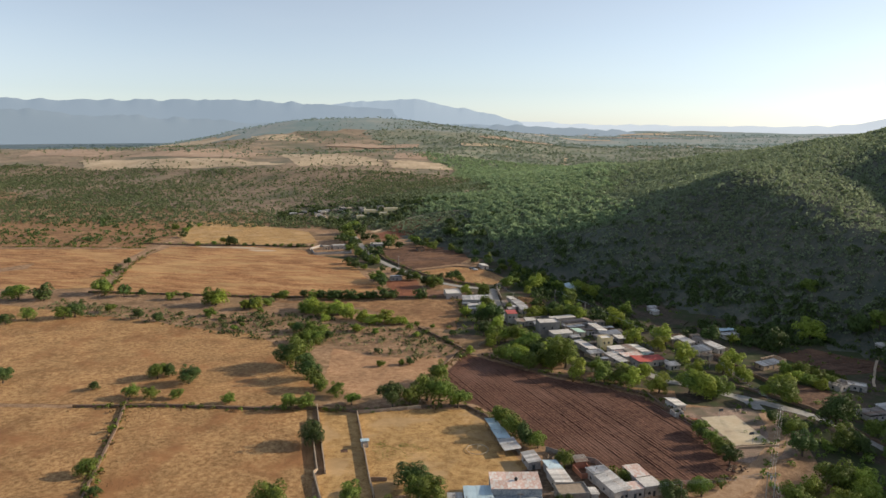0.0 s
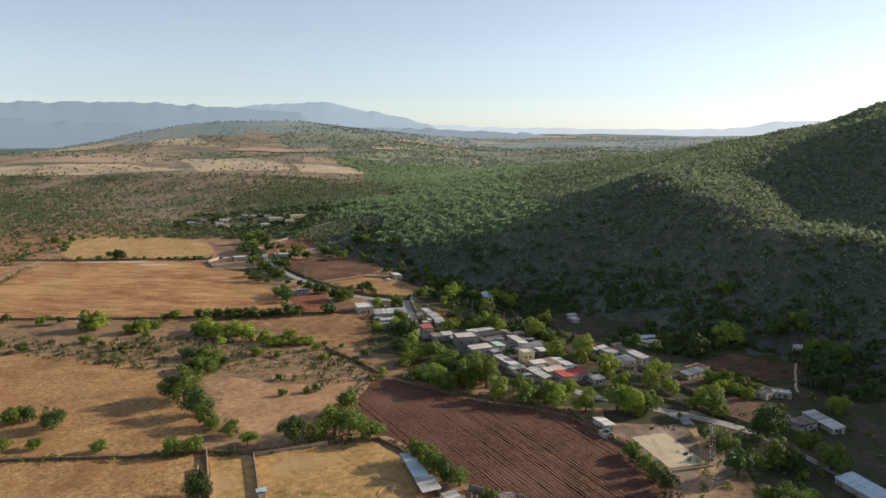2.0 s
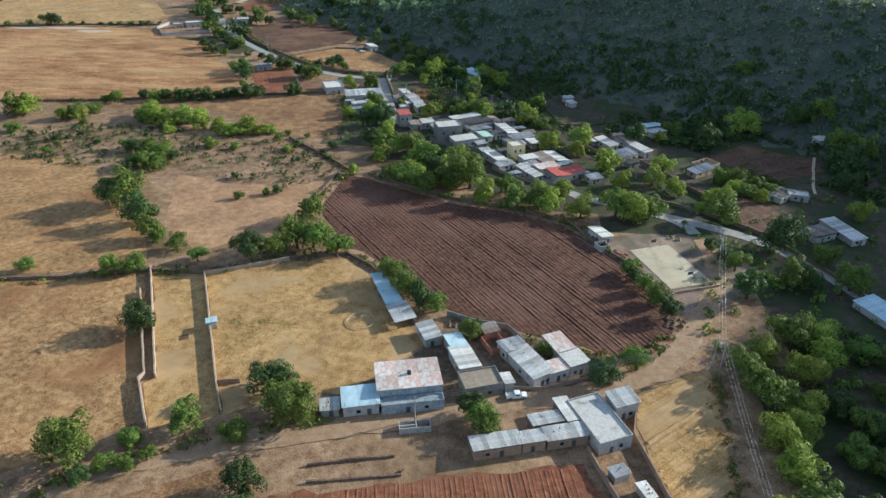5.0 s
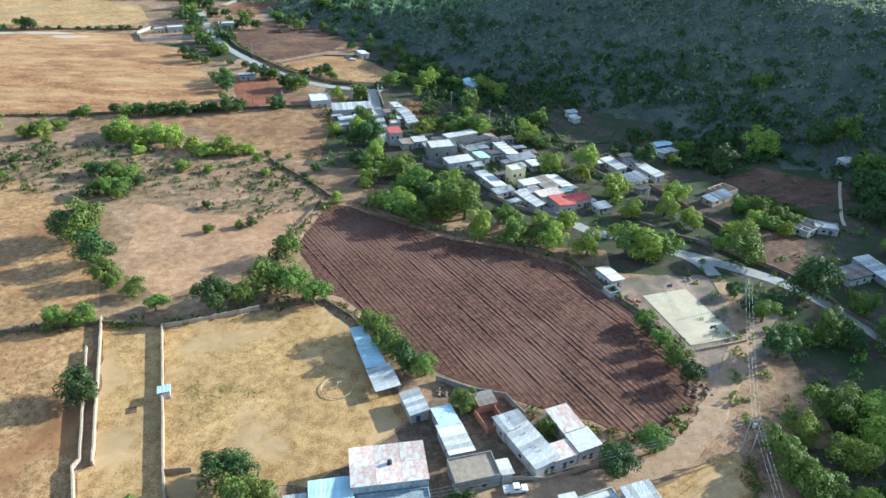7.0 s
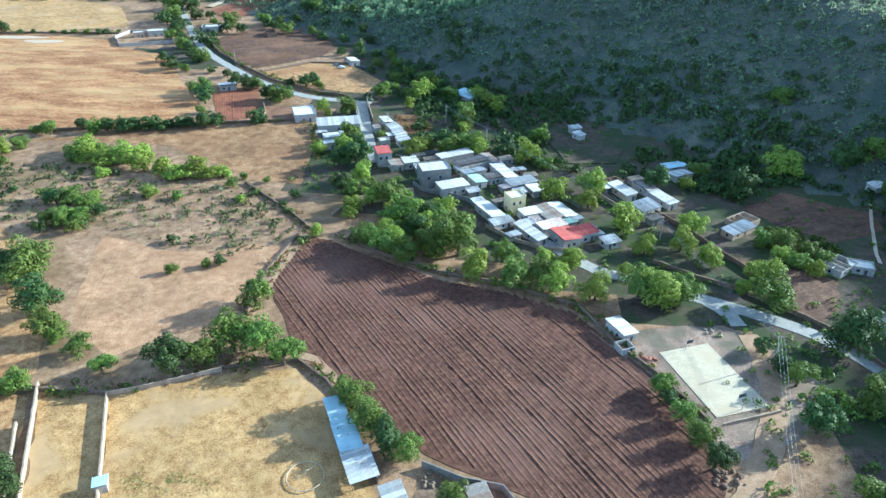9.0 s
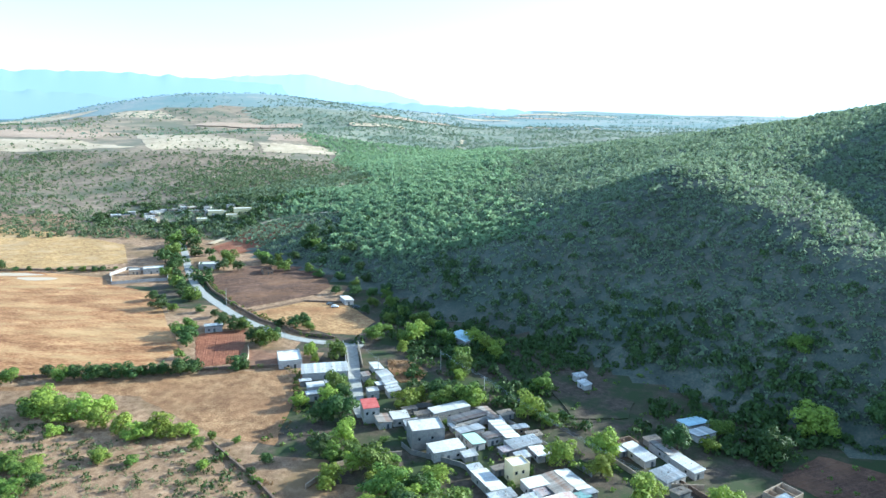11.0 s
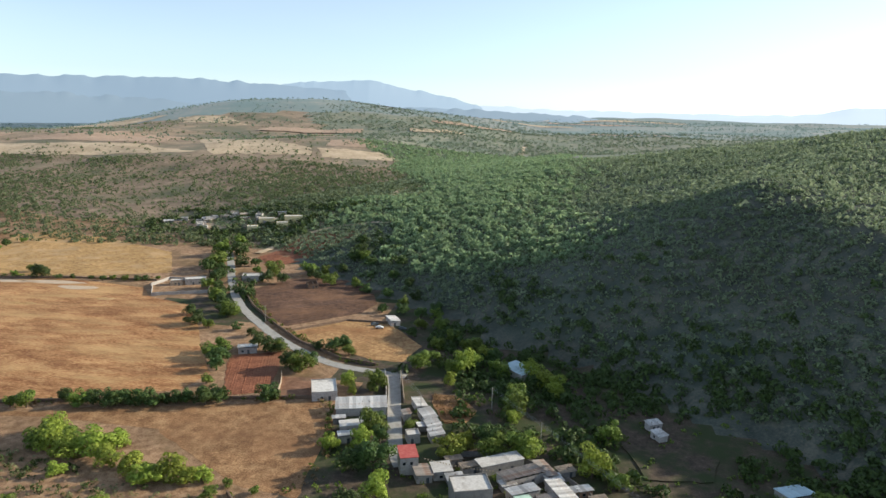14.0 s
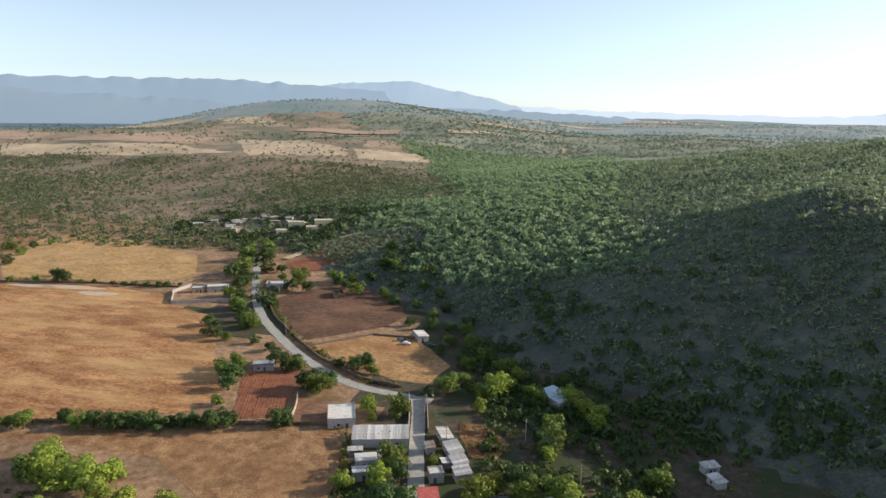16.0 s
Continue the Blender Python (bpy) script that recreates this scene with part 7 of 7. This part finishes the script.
# ---- poles, mast and cables ----
def pole(x, y, h, rot=0, double=False, label="grey utility pole with a short crossarm"):
    e = thing("utility_pole", x, y, at(x, y), rot, label, "utility pole", "utility poles")
    for s in ((-1, 1) if double else (0,)):
        bm = bmesh.new()
        rod(bm, (s * 1.1, 0, -0.3), (s * 1.1, 0, h), 0.16, 0.11, 8)
        part("post", bm, CONCRETE, e)
    bm = boxes((-1.7 if double else -0.9, -0.07, h - 0.7, 1.7 if double else 0.9, 0.07, h - 0.55))
    part("crossarm", bm, WOOD, e)
    for s in (-1, 0, 1):
        bm = bmesh.new()
        k = s * (1.5 if double else 0.8)
        rod(bm, (k, 0, h - 0.55), (k, 0, h - 0.3), 0.05, 0.04, 6)
        part("insulator", bm, WHITE_PAINT, e)
    if double:
        bm = bmesh.new()
        rod(bm, (0, 0, h - 2.6), (0, 0, h - 1.5), 0.35, 0.35, 12)
        part("transformer", bm, STEEL, e)
    return e


def cable(a, b, sag):
    """Three wires hanging between two poles: (x, y, height of the top)."""
    e = thing("power_cable", a[0], a[1], at(a[0], a[1]) + a[2] - 0.3, 0, "thin dark sagging power lines between poles", "cable", "power lines")
    p0 = Vector((a[0], a[1], at(a[0], a[1]) + a[2] - 0.3))
    p1 = Vector((b[0], b[1], at(b[0], b[1]) + b[2] - 0.3))
    d = (p1 - p0).normalized()
    nrm = Vector((-d.y, d.x, 0)).normalized()
    for s in (-0.8, 0, 0.8):
        line = []
        for i in range(13):
            t = i / 12
            line.append(p0.lerp(p1, t) + nrm * s - Vector((0, 0, sag * 4 * t * (1 - t))) - p0)
        part("wire", tube(line, 0.022), STEEL, e)


POLES = [(58, 197, 10, 0, True), (31, 188, 8, 15, False), (-16, 171, 7, 15, False), (57, 319, 8, 30, False), (-24, 423, 9, 30, False), (-4, 396, 9, 30, False),
         (-63.5, 434, 8, 20, False), (-155, 504, 9, 40, False), (52, 118, 10, 5, False), (74, 256, 9, 30, False), (-50, 412, 8, 25, False)]
for px_, py_, h_, r_, dbl in POLES:
    pole(px_, py_, h_, r_, dbl, "double utility pole carrying a transformer" if dbl else "grey utility pole with a short crossarm")
for a_, b_, sg in (((58, 197, 10), (52, 118, 10), 1.6), ((58, 197, 10), (74, 256, 9), 1.2), ((58, 197, 10), (31, 188, 8), 0.7), ((31, 188, 8), (-16, 171, 7), 1.0), ((-24, 423, 9), (-4, 396, 9), 0.6),
                   ((74, 256, 9), (57, 319, 8), 1.4), ((-4, 396, 9), (57, 319, 8), 1.8), ((-63.5, 434, 8), (-50, 412, 8), 0.4)):
    cable(a_, b_, sg)


def bunting(a, b, sag, n):
    """A string of small white pennants between two points."""
    p0, p1 = Vector(a), Vector(b)
    e = thing("bunting", a[0], a[1], a[2], 0, "string of small white paper pennants over the lane", "bunting", "pennant strings")
    spots = [p0.lerp(p1, i / n) - Vector((0, 0, sag * 4 * i / n * (1 - i / n))) - p0 for i in range(n + 1)]
    part("cord", tube(spots, 0.02), WOOD, e)
    d = (p1 - p0).normalized() * 0.22
    for q in spots[1:-1]:
        vs = [q - d, q + d, q + d * 0.6 - Vector((0, 0, 0.5)), q - d * 0.6 - Vector((0, 0, 0.5))]
        side = Vector((-d.y, d.x, 0)) * 0.06
        solid("pennant", [v + side for v in vs] + [v - side for v in vs], [(0, 1, 2, 3), (7, 6, 5, 4), (0, 4, 5, 1), (1, 5, 6, 2), (2, 6, 7, 3), (3, 7, 4, 0)], COURT_SLAB, e)


bunting((-41, 371, 7.2), (-17, 370.5, 5.6), 0.6, 24)
bunting((-18, 350.5, 5.4), (-2, 354.5, 5.2), 0.5, 16)

# ---- rubble heaps ----
def heap(x, y, r, n, mat, label, seed):
    e = thing("rubble_heap", x, y, at(x, y), 0, label, "rubble")
    rng = random.Random(seed)
    for i in range(n):
        bm = bmesh.new()
        bmesh.ops.create_icosphere(bm, subdivisions=1, radius=rng.uniform(0.25, 0.7))
        for v in bm.verts:
            v.co = Vector((v.co.x * rng.uniform(0.8, 1.2), v.co.y * rng.uniform(0.8, 1.2), v.co.z * rng.uniform(0.6, 0.9)))
        o = part("stone", bm, mat, e)
        a, q = rng.uniform(0, 6.28), rng.uniform(0, 1) ** 0.5 * r
        o.location = (math.cos(a) * q, math.sin(a) * q, 0.15 + max(0, 0.5 - q / r * 0.5))


heap(52, 216, 3.5, 26, STONE, "heap of dark stones by the dirt road", 1)
heap(-10, 210, 2.5, 16, WOOD, "pile of old timber and stones", 2)
heap(42, 254, 2.6, 18, BRICK_RED, "heap of red bricks beside the court", 3)
heap(62, 268, 2.2, 12, PALE_WALL, "pale rubble heap behind the court", 4)
